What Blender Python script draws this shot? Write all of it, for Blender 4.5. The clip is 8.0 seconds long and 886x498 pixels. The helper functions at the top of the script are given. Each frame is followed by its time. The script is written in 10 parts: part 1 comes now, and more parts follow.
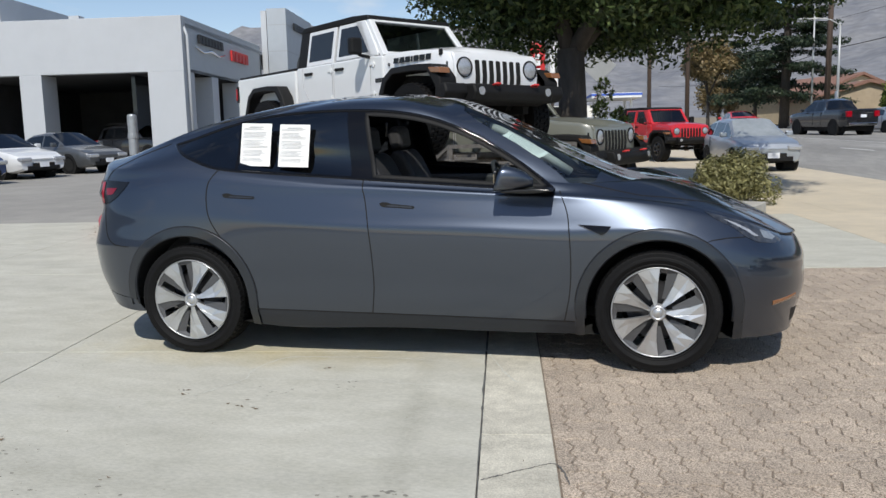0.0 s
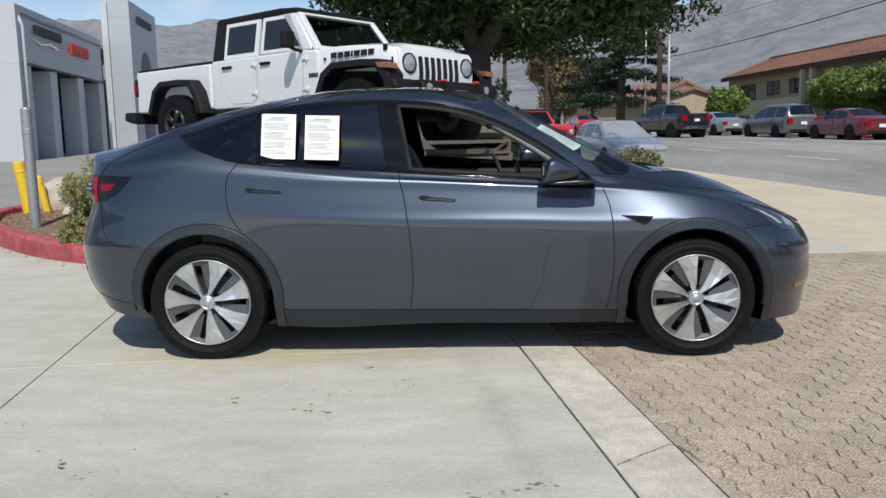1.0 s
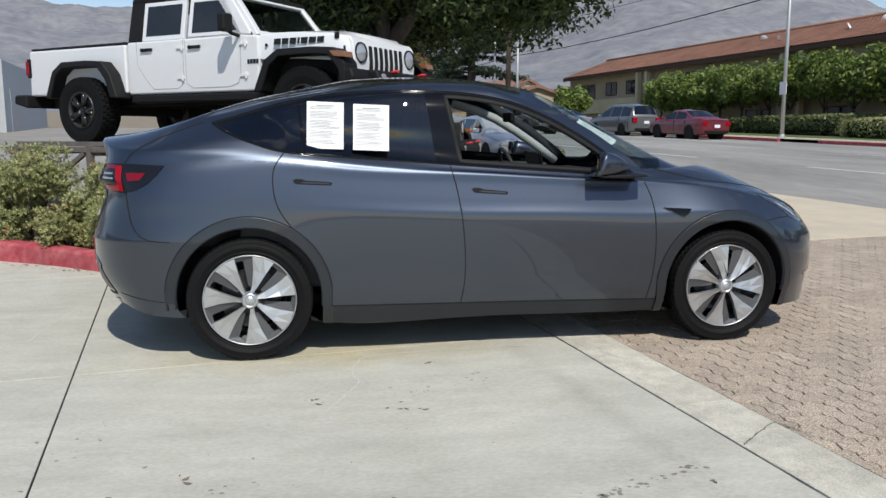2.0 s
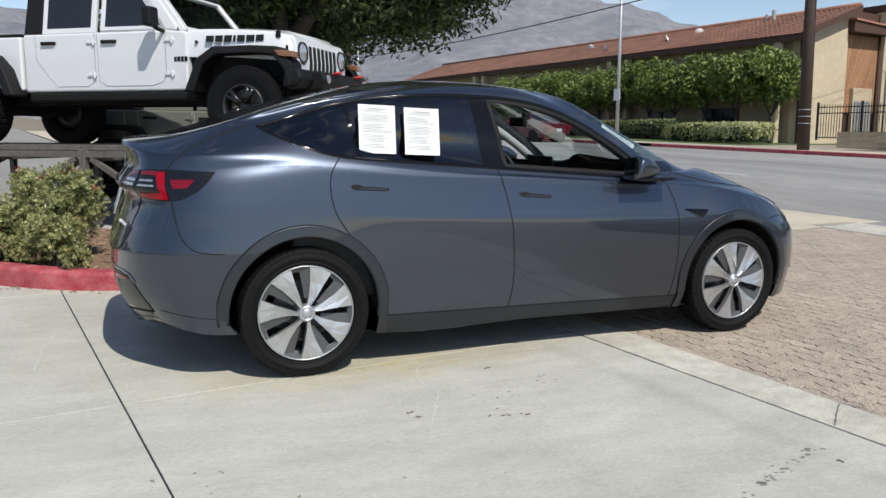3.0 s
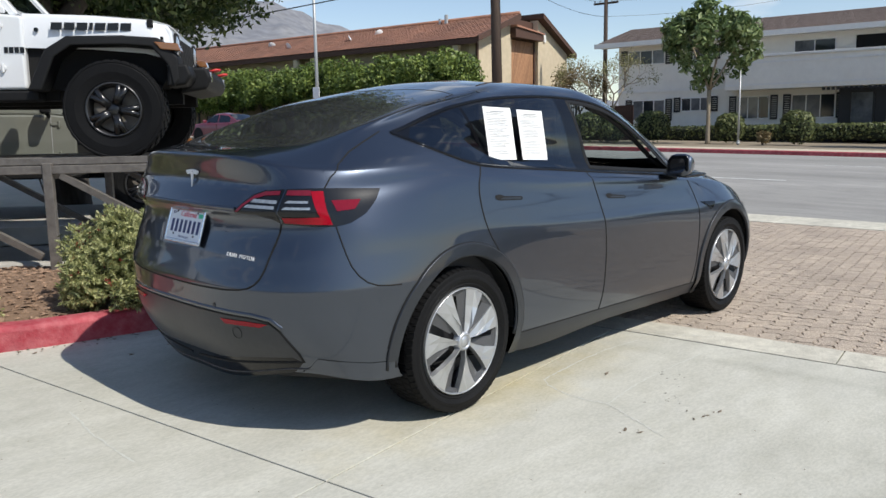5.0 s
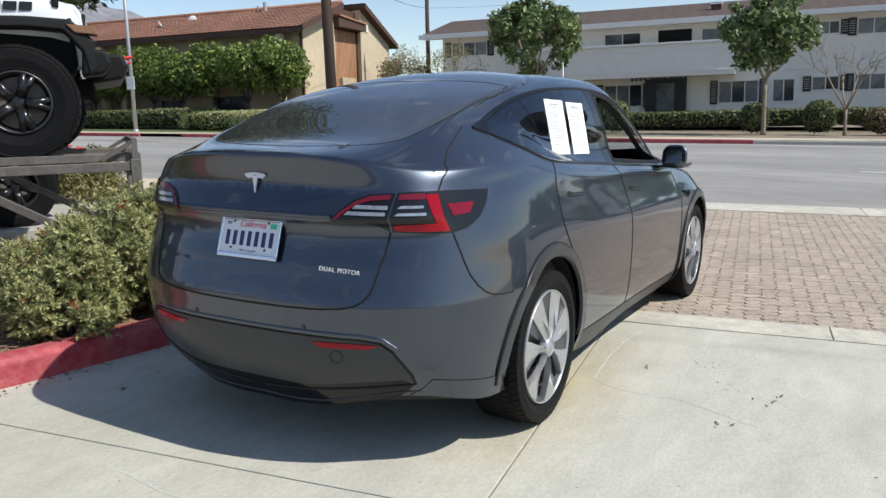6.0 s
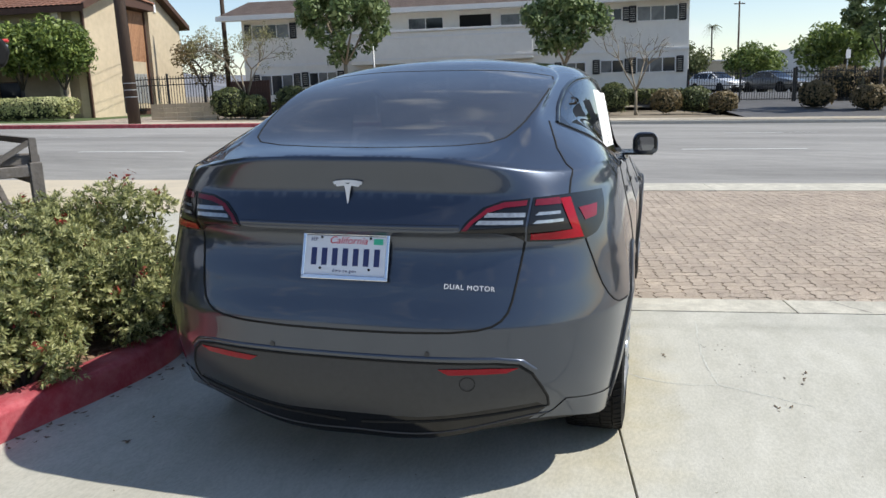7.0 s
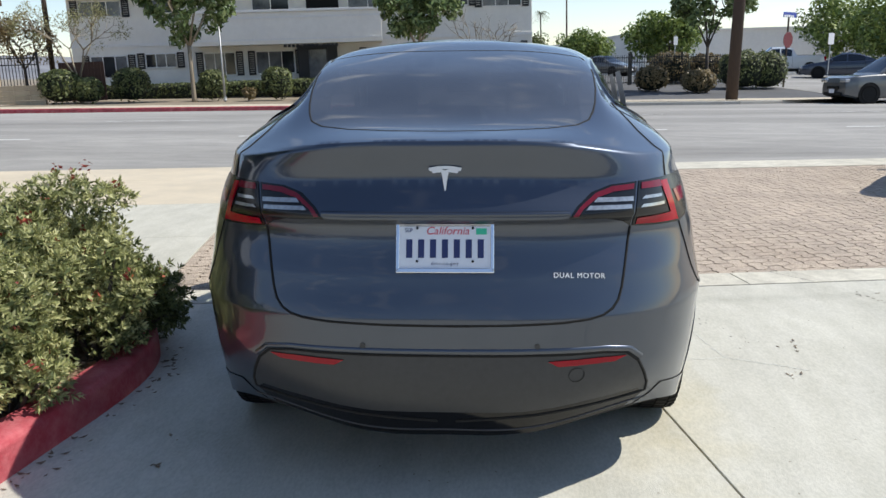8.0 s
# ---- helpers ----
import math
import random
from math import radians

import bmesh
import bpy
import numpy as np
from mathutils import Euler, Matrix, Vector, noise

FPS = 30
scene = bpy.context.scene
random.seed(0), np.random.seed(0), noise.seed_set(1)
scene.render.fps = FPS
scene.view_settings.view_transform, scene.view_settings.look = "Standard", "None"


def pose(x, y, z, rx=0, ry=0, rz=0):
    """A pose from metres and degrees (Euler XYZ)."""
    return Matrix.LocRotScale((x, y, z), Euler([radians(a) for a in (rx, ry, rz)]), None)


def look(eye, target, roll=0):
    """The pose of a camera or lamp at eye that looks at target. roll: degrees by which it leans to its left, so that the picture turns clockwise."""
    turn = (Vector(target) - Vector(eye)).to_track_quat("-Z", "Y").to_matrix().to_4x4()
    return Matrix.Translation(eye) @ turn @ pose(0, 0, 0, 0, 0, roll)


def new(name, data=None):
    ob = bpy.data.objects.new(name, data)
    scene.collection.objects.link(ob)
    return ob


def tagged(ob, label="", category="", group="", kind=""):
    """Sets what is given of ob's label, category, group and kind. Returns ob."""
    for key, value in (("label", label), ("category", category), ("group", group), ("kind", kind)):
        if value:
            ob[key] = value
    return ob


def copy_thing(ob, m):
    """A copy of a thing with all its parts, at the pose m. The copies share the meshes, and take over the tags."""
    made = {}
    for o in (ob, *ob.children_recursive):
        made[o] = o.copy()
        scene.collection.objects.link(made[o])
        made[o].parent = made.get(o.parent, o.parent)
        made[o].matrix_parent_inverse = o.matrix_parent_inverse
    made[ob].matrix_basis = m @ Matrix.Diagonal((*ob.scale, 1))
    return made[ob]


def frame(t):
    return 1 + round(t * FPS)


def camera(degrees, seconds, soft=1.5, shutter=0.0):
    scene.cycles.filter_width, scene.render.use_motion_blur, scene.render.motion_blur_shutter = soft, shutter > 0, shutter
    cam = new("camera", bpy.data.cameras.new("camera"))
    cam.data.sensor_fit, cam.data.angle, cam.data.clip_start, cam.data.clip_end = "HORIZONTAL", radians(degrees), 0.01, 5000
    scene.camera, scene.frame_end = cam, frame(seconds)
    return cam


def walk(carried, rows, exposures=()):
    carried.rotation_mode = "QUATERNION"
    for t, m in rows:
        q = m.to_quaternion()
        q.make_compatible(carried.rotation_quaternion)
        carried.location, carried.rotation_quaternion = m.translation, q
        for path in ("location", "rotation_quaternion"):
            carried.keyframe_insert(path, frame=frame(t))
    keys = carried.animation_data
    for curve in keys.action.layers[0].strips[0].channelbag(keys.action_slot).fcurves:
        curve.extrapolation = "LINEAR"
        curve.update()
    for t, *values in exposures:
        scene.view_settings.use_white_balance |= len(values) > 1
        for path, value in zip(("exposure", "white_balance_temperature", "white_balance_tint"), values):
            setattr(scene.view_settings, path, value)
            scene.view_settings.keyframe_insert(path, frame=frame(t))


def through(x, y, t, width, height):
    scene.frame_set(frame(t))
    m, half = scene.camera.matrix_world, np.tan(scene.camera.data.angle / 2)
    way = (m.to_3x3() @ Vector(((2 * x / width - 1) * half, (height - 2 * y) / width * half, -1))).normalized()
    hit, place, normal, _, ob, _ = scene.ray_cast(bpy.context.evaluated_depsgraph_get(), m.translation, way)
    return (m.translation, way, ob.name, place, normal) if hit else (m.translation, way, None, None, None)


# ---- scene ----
cam = camera(58.3, 8.0)
PATH = [
    (0.0, (1.265, -5.456, 1.29), (0.818, -3.524, 1.027), -1.36),
    (0.5, (0.684, -5.526, 1.26), (0.431, -3.559, 1.0), -1.5),
    (1.0, (0.099, -5.554, 1.259), (0.043, -3.573, 0.992), -1.15),
    (1.5, (-0.488, -5.532, 1.26), (-0.345, -3.557, 0.983), -0.59),
    (1.7, (-0.747, -5.487, 1.268), (-0.523, -3.52, 0.985), -0.35),
    (2.8, (-2.111, -5.185, 1.245), (-1.445, -3.32, 0.961), 0.24),
    (3.0, (-2.346, -5.045, 1.275), (-1.594, -3.214, 0.993), 0.18),
    (3.5, (-2.914, -4.736, 1.296), (-1.967, -2.997, 1.016), -0.25),
    (4.0, (-3.376, -4.332, 1.301), (-2.252, -2.701, 1.024), -0.46),
    (4.5, (-3.816, -3.901, 1.303), (-2.528, -2.397, 1.022), -0.66),
    (5.8, (-4.596, -2.509, 1.366), (-2.941, -1.432, 1.047), -1.48),
    (6.0, (-4.685, -2.271, 1.37), (-2.976, -1.285, 1.044), -1.5),
    (6.5, (-4.792, -1.639, 1.44), (-2.973, -0.887, 1.087), -1.86),
    (7.0, (-4.849, -1.048, 1.45), (-2.953, -0.538, 1.068), -2.19),
    (7.5, (-4.81, -0.544, 1.444), (-2.875, -0.255, 1.03), -2.19),
    (8.0, (-4.842, -0.164, 1.469), (-2.893, -0.049, 1.034), -1.98),
]
walk(cam, [(t, look(eye, target, roll)) for t, eye, target, roll in PATH],
     [(0.0, -0.05), (1.5, 0.0), (3.0, 0.05), (4.5, 0.14), (6.0, 0.24), (7.0, 0.30), (8.0, 0.38)])
scene.view_settings.exposure = 0.0

# ---- sky and sun ----
SUN_DIR = Vector((0.12, -0.84, 1.0)).normalized()
world = bpy.data.worlds.new("world")
scene.world = world
world.use_nodes = True
wn, wl = world.node_tree.nodes, world.node_tree.links
wn.clear()
w_out, w_bg, w_sky = wn.new("ShaderNodeOutputWorld"), wn.new("ShaderNodeBackground"), wn.new("ShaderNodeTexSky")
w_sky.sky_type, w_sky.sun_disc = "NISHITA", False
w_sky.sun_elevation, w_sky.sun_rotation = radians(49), radians(172)
w_sky.air_density, w_sky.dust_density, w_sky.ozone_density = 1.0, 0.15, 1.5
w_co, w_map, w_noise, w_ramp, w_mix = (wn.new("ShaderNodeTexCoord"), wn.new("ShaderNodeMapping"), wn.new("ShaderNodeTexNoise"),
                                       wn.new("ShaderNodeValToRGB"), wn.new("ShaderNodeMixRGB"))
w_map.inputs["Scale"].default_value = (3.0, 3.0, 9.0)
w_noise.inputs["Scale"].default_value, w_noise.inputs["Detail"].default_value = 2.2, 7.0
w_ramp.color_ramp.elements[0].position, w_ramp.color_ramp.elements[1].position = 0.57, 0.82
w_mix.inputs[2].default_value = (6.5, 6.7, 7.0, 1)
wl.new(w_co.outputs["Generated"], w_map.inputs["Vector"])
wl.new(w_map.outputs["Vector"], w_noise.inputs["Vector"])
wl.new(w_noise.outputs["Fac"], w_ramp.inputs["Fac"])
wl.new(w_ramp.outputs["Color"], w_mix.inputs[0])
w_tint = wn.new("ShaderNodeMixRGB")
w_tint.blend_type, w_tint.inputs[0].default_value, w_tint.inputs[2].default_value = "MULTIPLY", 1.0, (1.03, 0.99, 0.995, 1)
wl.new(w_sky.outputs["Color"], w_tint.inputs[1])
wl.new(w_tint.outputs["Color"], w_mix.inputs[1])
wl.new(w_mix.outputs["Color"], w_bg.inputs["Color"])
wl.new(w_bg.outputs["Background"], w_out.inputs["Surface"])
w_bg.inputs["Strength"].default_value = 0.122
sun_data = bpy.data.lights.new("sun", "SUN")
sun_data.energy, sun_data.angle, sun_data.color = 4.2, radians(0.55), (1.0, 0.962, 0.885)
sun = new("sun", sun_data)
sun.matrix_world = look(SUN_DIR * 50, (0, 0, 0))

# ---- mesh and thing helpers ----
def part(name, bm, material, parent=None, label="", smooth=False):
    """Links a bmesh as one mesh object, under a thing or a part."""
    data = bpy.data.meshes.new(name)
    bm.to_mesh(data)
    bm.free()
    for m in (material if isinstance(material, (list, tuple)) else [material]):
        data.materials.append(m)
    if smooth:
        data.polygons.foreach_set("use_smooth", [True] * len(data.polygons))
    ob = new(name, data)
    ob.parent = parent
    if label:
        ob["label"] = label
    return ob


def soft(ob, width=0.01, segments=2, angle=35):
    """Rounded edges and smooth shading for a hard-surface part."""
    mod = ob.modifiers.new("bevel", "BEVEL")
    mod.width, mod.segments, mod.limit_method, mod.angle_limit = width, segments, "ANGLE", radians(angle)
    mod.harden_normals = True
    ob.data.polygons.foreach_set("use_smooth", [True] * len(ob.data.polygons))
    return ob


def thing(name, m, label, category, group="", kind=""):
    ob = new(name)
    ob.empty_display_size = 0.1
    ob.matrix_world = m
    return tagged(ob, label, category, group, kind)


def bm_new():
    return bmesh.new()


def add_box(bm, c, s, m=None, taper=None):
    """A box of centre c and size s; taper scales its top in x and y."""
    r = bmesh.ops.create_cube(bm, size=1.0)
    for v in r["verts"]:
        k = taper if taper and v.co.z > 0 else (1, 1)
        p = Vector((v.co.x * s[0] * k[0] + c[0], v.co.y * s[1] * k[1] + c[1], v.co.z * s[2] + c[2]))
        v.co = m @ p if m else p
    return r["verts"]


def add_cyl(bm, p0, p1, r0, r1=None, seg=14, caps=True):
    r1 = r0 if r1 is None else r1
    p0, p1 = Vector(p0), Vector(p1)
    d = (p1 - p0).normalized()
    a = d.orthogonal().normalized()
    b = d.cross(a)
    rings = []
    for p, r in ((p0, r0), (p1, r1)):
        rings.append([bm.verts.new(p + (a * math.cos(i * math.tau / seg) + b * math.sin(i * math.tau / seg)) * r) for i in range(seg)])
    for i in range(seg):
        bm.faces.new((rings[0][i], rings[0][(i + 1) % seg], rings[1][(i + 1) % seg], rings[1][i]))
    if caps:
        bm.faces.new(rings[0][::-1])
        bm.faces.new(rings[1])


def add_tube(bm, pts, r, seg=8, closed=False):
    """A tube along a line of points; r may be one radius or one for each point."""
    pts = [Vector(p) for p in pts]
    n = len(pts)
    rs = r if isinstance(r, (list, tuple)) else [r] * n
    rings, a = [], None
    for i, p in enumerate(pts):
        d = (pts[(i + 1) % n] - pts[i - 1]) if closed else (pts[min(i + 1, n - 1)] - pts[max(i - 1, 0)])
        d = d.normalized() if d.length > 1e-9 else Vector((0, 0, 1))
        a = d.orthogonal().normalized() if a is None else (a - d * a.dot(d)).normalized()
        b = d.cross(a)
        rings.append([bm.verts.new(p + (a * math.cos(k * math.tau / seg) + b * math.sin(k * math.tau / seg)) * rs[i]) for k in range(seg)])
    for i in range(n if closed else n - 1):
        q0, q1 = rings[i], rings[(i + 1) % n]
        for k in range(seg):
            bm.faces.new((q0[k], q0[(k + 1) % seg], q1[(k + 1) % seg], q1[k]))
    if not closed:
        bm.faces.new(rings[0][::-1])
        bm.faces.new(rings[-1])


def add_prism(bm, pts, lo, hi, axis="y", m=None):
    """A polygon pulled along an axis from lo to hi: in x,z along y; in y,z along x; in x,y along z."""
    def at(p, d):
        v = Vector((p[0], d, p[1])) if axis == "y" else Vector((d, p[0], p[1])) if axis == "x" else Vector((p[0], p[1], d))
        return m @ v if m else v
    a = [bm.verts.new(at(p, lo)) for p in pts]
    b = [bm.verts.new(at(p, hi)) for p in pts]
    n = len(pts)
    for i in range(n):
        bm.faces.new((a[i], a[(i + 1) % n], b[(i + 1) % n], b[i]))
    bm.faces.new(a[::-1])
    bm.faces.new(b)
    bmesh.ops.recalc_face_normals(bm, faces=bm.faces)


def add_lathe(bm, profile, seg=40, axis="y", c=(0, 0, 0)):
    """Turns a profile of (radius, along) round an axis through c."""
    rings = []
    for r, h in profile:
        ring = []
        for i in range(seg):
            t = i * math.tau / seg
            u, w = r * math.cos(t), r * math.sin(t)
            p = (u, h, w) if axis == "y" else (h, u, w) if axis == "x" else (u, w, h)
            ring.append(bm.verts.new(Vector(p) + Vector(c)))
        rings.append(ring)
    for q0, q1 in zip(rings, rings[1:]):
        for i in range(seg):
            bm.faces.new((q0[i], q0[(i + 1) % seg], q1[(i + 1) % seg], q1[i]))
    bmesh.ops.recalc_face_normals(bm, faces=bm.faces)


def raw_mesh(name, verts, faces, material, parent=None, label="", smooth=False):
    data = bpy.data.meshes.new(name)
    data.from_pydata(verts, [], faces)
    for m in (material if isinstance(material, (list, tuple)) else [material]):
        data.materials.append(m)
    if smooth:
        data.polygons.foreach_set("use_smooth", [True] * len(data.polygons))
    ob = new(name, data)
    ob.parent = parent
    if label:
        ob["label"] = label
    return ob


# ---- materials ----
def mat(name, color, rough=0.5, metal=0.0, spot=0.0, scale=8.0, bump=0.0, bump_scale=60.0, coat=0.0, alpha_glass=False, emit=0.0,
        second=None, stain=0.0, stain_scale=0.7, spec=0.5, rand=0.0, stretch=(1, 1, 1), place=False, fleck=0.0, fleck_scale=260.0):
    """A procedural surface: base colour, fine mottling (spot), broad stains, relief, and a change from piece to piece (rand)."""
    m = bpy.data.materials.new(name)
    m.use_nodes = True
    n, l = m.node_tree.nodes, m.node_tree.links
    b = n["Principled BSDF"]
    b.inputs["Base Color"].default_value = (*color, 1)
    b.inputs["Roughness"].default_value, b.inputs["Metallic"].default_value = rough, metal
    b.inputs["Specular IOR Level"].default_value = spec
    b.inputs["Coat Weight"].default_value, b.inputs["Coat Roughness"].default_value = coat, 0.03
    if emit:
        b.inputs["Emission Color"].default_value, b.inputs["Emission Strength"].default_value = (*color, 1), emit
    co = n.new("ShaderNodeTexCoord")
    mp = n.new("ShaderNodeMapping")
    mp.inputs["Scale"].default_value = stretch
    if place:
        at = n.new("ShaderNodeNewGeometry")
        l.new(at.outputs["Position"], mp.inputs["Vector"])
    else:
        l.new(co.outputs["Object"], mp.inputs["Vector"])
    last = None
    if spot or second or stain or rand:
        rgb = n.new("ShaderNodeRGB")
        rgb.outputs[0].default_value = (*color, 1)
        last = rgb.outputs[0]
        if second or spot:
            no = n.new("ShaderNodeTexNoise")
            no.inputs["Scale"].default_value, no.inputs["Detail"].default_value, no.inputs["Roughness"].default_value = scale, 6.0, 0.65
            l.new(mp.outputs["Vector"], no.inputs["Vector"])
            rp = n.new("ShaderNodeValToRGB")
            rp.color_ramp.elements[0].position, rp.color_ramp.elements[1].position = 0.35, 0.68
            l.new(no.outputs["Fac"], rp.inputs["Fac"])
            mx = n.new("ShaderNodeMixRGB")
            mx.inputs[2].default_value = (*(second if second else [c * (1 - spot) for c in color]), 1)
            l.new(rp.outputs["Color"], mx.inputs[0])
            l.new(last, mx.inputs[1])
            last = mx.outputs[0]
        if stain:
            no = n.new("ShaderNodeTexNoise")
            no.inputs["Scale"].default_value, no.inputs["Detail"].default_value = stain_scale, 4.0
            l.new(mp.outputs["Vector"], no.inputs["Vector"])
            mr = n.new("ShaderNodeMapRange")
            mr.inputs[1].default_value, mr.inputs[2].default_value = 0.3, 0.7
            mr.inputs[3].default_value, mr.inputs[4].default_value = 1 - stain, 1 + stain * 0.6
            l.new(no.outputs["Fac"], mr.inputs[0])
            mu = n.new("ShaderNodeMixRGB")
            mu.blend_type, mu.inputs[0].default_value = "MULTIPLY", 1.0
            l.new(last, mu.inputs[1])
            l.new(mr.outputs[0], mu.inputs[2])
            last = mu.outputs[0]
        if rand:
            oi = n.new("ShaderNodeObjectInfo")
            ge = n.new("ShaderNodeNewGeometry")
            ad = n.new("ShaderNodeMath")
            ad.operation = "ADD"
            fr = n.new("ShaderNodeMath")
            fr.operation = "FRACT"
            l.new(oi.outputs["Random"], ad.inputs[0])
            l.new(ge.outputs["Random Per Island"], ad.inputs[1])
            l.new(ad.outputs[0], fr.inputs[0])
            mr = n.new("ShaderNodeMapRange")
            mr.inputs[3].default_value, mr.inputs[4].default_value = 1 - rand, 1 + rand
            l.new(fr.outputs[0], mr.inputs[0])
            mu = n.new("ShaderNodeMixRGB")
            mu.blend_type, mu.inputs[0].default_value = "MULTIPLY", 1.0
            l.new(last, mu.inputs[1])
            l.new(mr.outputs[0], mu.inputs[2])
            last = mu.outputs[0]
        if fleck:
            no = n.new("ShaderNodeTexNoise")
            no.inputs["Scale"].default_value, no.inputs["Detail"].default_value, no.inputs["Roughness"].default_value = fleck_scale, 3.0, 0.7
            l.new(mp.outputs["Vector"], no.inputs["Vector"])
            mr = n.new("ShaderNodeMapRange")
            mr.inputs[1].default_value, mr.inputs[2].default_value = 0.36, 0.62
            mr.inputs[3].default_value, mr.inputs[4].default_value = 1 - fleck, 1 + fleck * 0.35
            l.new(no.outputs["Fac"], mr.inputs[0])
            mu = n.new("ShaderNodeMixRGB")
            mu.blend_type, mu.inputs[0].default_value = "MULTIPLY", 1.0
            l.new(last, mu.inputs[1])
            l.new(mr.outputs[0], mu.inputs[2])
            last = mu.outputs[0]
        l.new(last, b.inputs["Base Color"])
    if bump:
        no = n.new("ShaderNodeTexNoise")
        no.inputs["Scale"].default_value, no.inputs["Detail"].default_value = bump_scale, 5.0
        l.new(mp.outputs["Vector"], no.inputs["Vector"])
        bp = n.new("ShaderNodeBump")
        bp.inputs["Strength"].default_value, bp.inputs["Distance"].default_value = bump, 0.02
        l.new(no.outputs["Fac"], bp.inputs["Height"])
        l.new(bp.outputs["Normal"], b.inputs["Normal"])
    return m


def leaf_mat(name, color, dark, yellow=(0.2, 0.22, 0.05)):
    """Leaves: each one its own green, a little light coming through."""
    m = mat(name, color, 0.5, spec=0.35)
    n, l = m.node_tree.nodes, m.node_tree.links
    b = n["Principled BSDF"]
    ge, rp = n.new("ShaderNodeNewGeometry"), n.new("ShaderNodeValToRGB")
    e = rp.color_ramp.elements
    e[0].color, e[1].color = (*dark, 1), (*yellow, 1)
    e[1].position = 1.0
    mid = e.new(0.55)
    mid.color = (*color, 1)
    l.new(ge.outputs["Random Per Island"], rp.inputs["Fac"])
    l.new(rp.outputs["Color"], b.inputs["Base Color"])
    tr, mx, out = n.new("ShaderNodeBsdfTranslucent"), n.new("ShaderNodeMixShader"), n["Material Output"]
    l.new(rp.outputs["Color"], tr.inputs["Color"])
    mx.inputs[0].default_value = 0.25
    l.new(b.outputs[0], mx.inputs[1])
    l.new(tr.outputs[0], mx.inputs[2])
    l.new(mx.outputs[0], out.inputs["Surface"])
    return m


def glass_mat(name, tint, rough=0.0, through=0.5, sheen=0.0):
    """Thin tinted glass: a clear sheet, a mirror-like surface and a pale uneven film that stands for sky sheen."""
    m = bpy.data.materials.new(name)
    m.use_nodes = True
    n, l = m.node_tree.nodes, m.node_tree.links
    n.clear()
    out, mx, tr, gl, fr = (n.new("ShaderNodeOutputMaterial"), n.new("ShaderNodeMixShader"), n.new("ShaderNodeBsdfTransparent"),
                           n.new("ShaderNodeBsdfGlossy"), n.new("ShaderNodeLayerWeight"))
    pw, ma = n.new("ShaderNodeMath"), n.new("ShaderNodeMath")
    pw.operation, ma.operation = "POWER", "MULTIPLY_ADD"
    pw.inputs[1].default_value, ma.inputs[1].default_value, ma.inputs[2].default_value = 4.3, 0.90, 0.075
    fr.inputs["Blend"].default_value = 0.5
    l.new(fr.outputs["Facing"], pw.inputs[0])
    l.new(pw.outputs[0], ma.inputs[0])
    tr.inputs["Color"].default_value = (*[c * through for c in tint], 1)
    gl.inputs["Roughness"].default_value, gl.inputs["Color"].default_value = rough, (0.95, 0.97, 1.0, 1)
    l.new(ma.outputs[0], mx.inputs[0])
    l.new(tr.outputs[0], mx.inputs[1])
    # a pale diffuse film puts reflected sky brightness into the colour
    if sheen:
        df, dm, nz, ds = n.new("ShaderNodeBsdfDiffuse"), n.new("ShaderNodeMixShader"), n.new("ShaderNodeTexNoise"), n.new("ShaderNodeMath")
        tc = n.new("ShaderNodeTexCoord")
        ds.operation = "MULTIPLY"
        ds.inputs[1].default_value = sheen * 2
        nz.inputs["Scale"].default_value, nz.inputs["Detail"].default_value = 3.0, 6.0
        df.inputs["Color"].default_value = (0.5, 0.52, 0.55, 1)
        l.new(tc.outputs["Object"], nz.inputs["Vector"])
        l.new(nz.outputs["Fac"], ds.inputs[0])
        l.new(ds.outputs[0], dm.inputs[0])
        l.new(tr.outputs[0], dm.inputs[1])
        l.new(df.outputs[0], dm.inputs[2])
        l.new(dm.outputs[0], mx.inputs[1])
    l.new(gl.outputs[0], mx.inputs[2])
    l.new(mx.outputs[0], out.inputs["Surface"])
    return m


M = {}
M["paint"] = mat("midnight_metallic_paint", (0.066, 0.079, 0.105), 0.36, 0.95, coat=1.0, spot=0.1, scale=900)
M["paint"].node_tree.nodes["Principled BSDF"].inputs["Coat IOR"].default_value = 1.54
M["fin_grey"] = mat("dark_grey_fin", (0.085, 0.086, 0.09), 0.45, 0.3, spot=0.1)
M["trim_grey"] = mat("satin_grey_trim", (0.046, 0.048, 0.052), 0.34, 0.3, spot=0.15, scale=40, spec=0.5)
M["sill_grey"] = mat("satin_grey_sill", (0.030, 0.034, 0.042), 0.36, 0.3, spot=0.1, scale=40, spec=0.4)
M["arch_grey"] = mat("satin_dark_arch", (0.036, 0.042, 0.052), 0.34, 0.7, coat=0.6, spot=0.1, scale=60)
M["pillar_black"] = mat("gloss_black_pillar", (0.005, 0.005, 0.006), 0.07, spot=0.2, spec=0.3)
M["fresh_asphalt"] = mat("dark_lot_asphalt", (0.10, 0.10, 0.102), 0.9, second=(0.075, 0.075, 0.078), scale=3, stain=0.2, stain_scale=0.4, place=True)
M["gloss_black"] = mat("gloss_black", (0.006, 0.006, 0.007), 0.22, spot=0.2)
M["black_plastic"] = mat("black_plastic", (0.012, 0.012, 0.0125), 0.6, spec=0.2, spot=0.25, bump=0.1, bump_scale=200)
M["void"] = mat("underside_and_gap_black", (0.005, 0.005, 0.005), 0.9, spot=0.3)
M["tyre"] = mat("tyre_rubber", (0.0075, 0.0075, 0.008), 0.62, spot=0.3, scale=30, bump=0.15, bump_scale=120, spec=0.15)
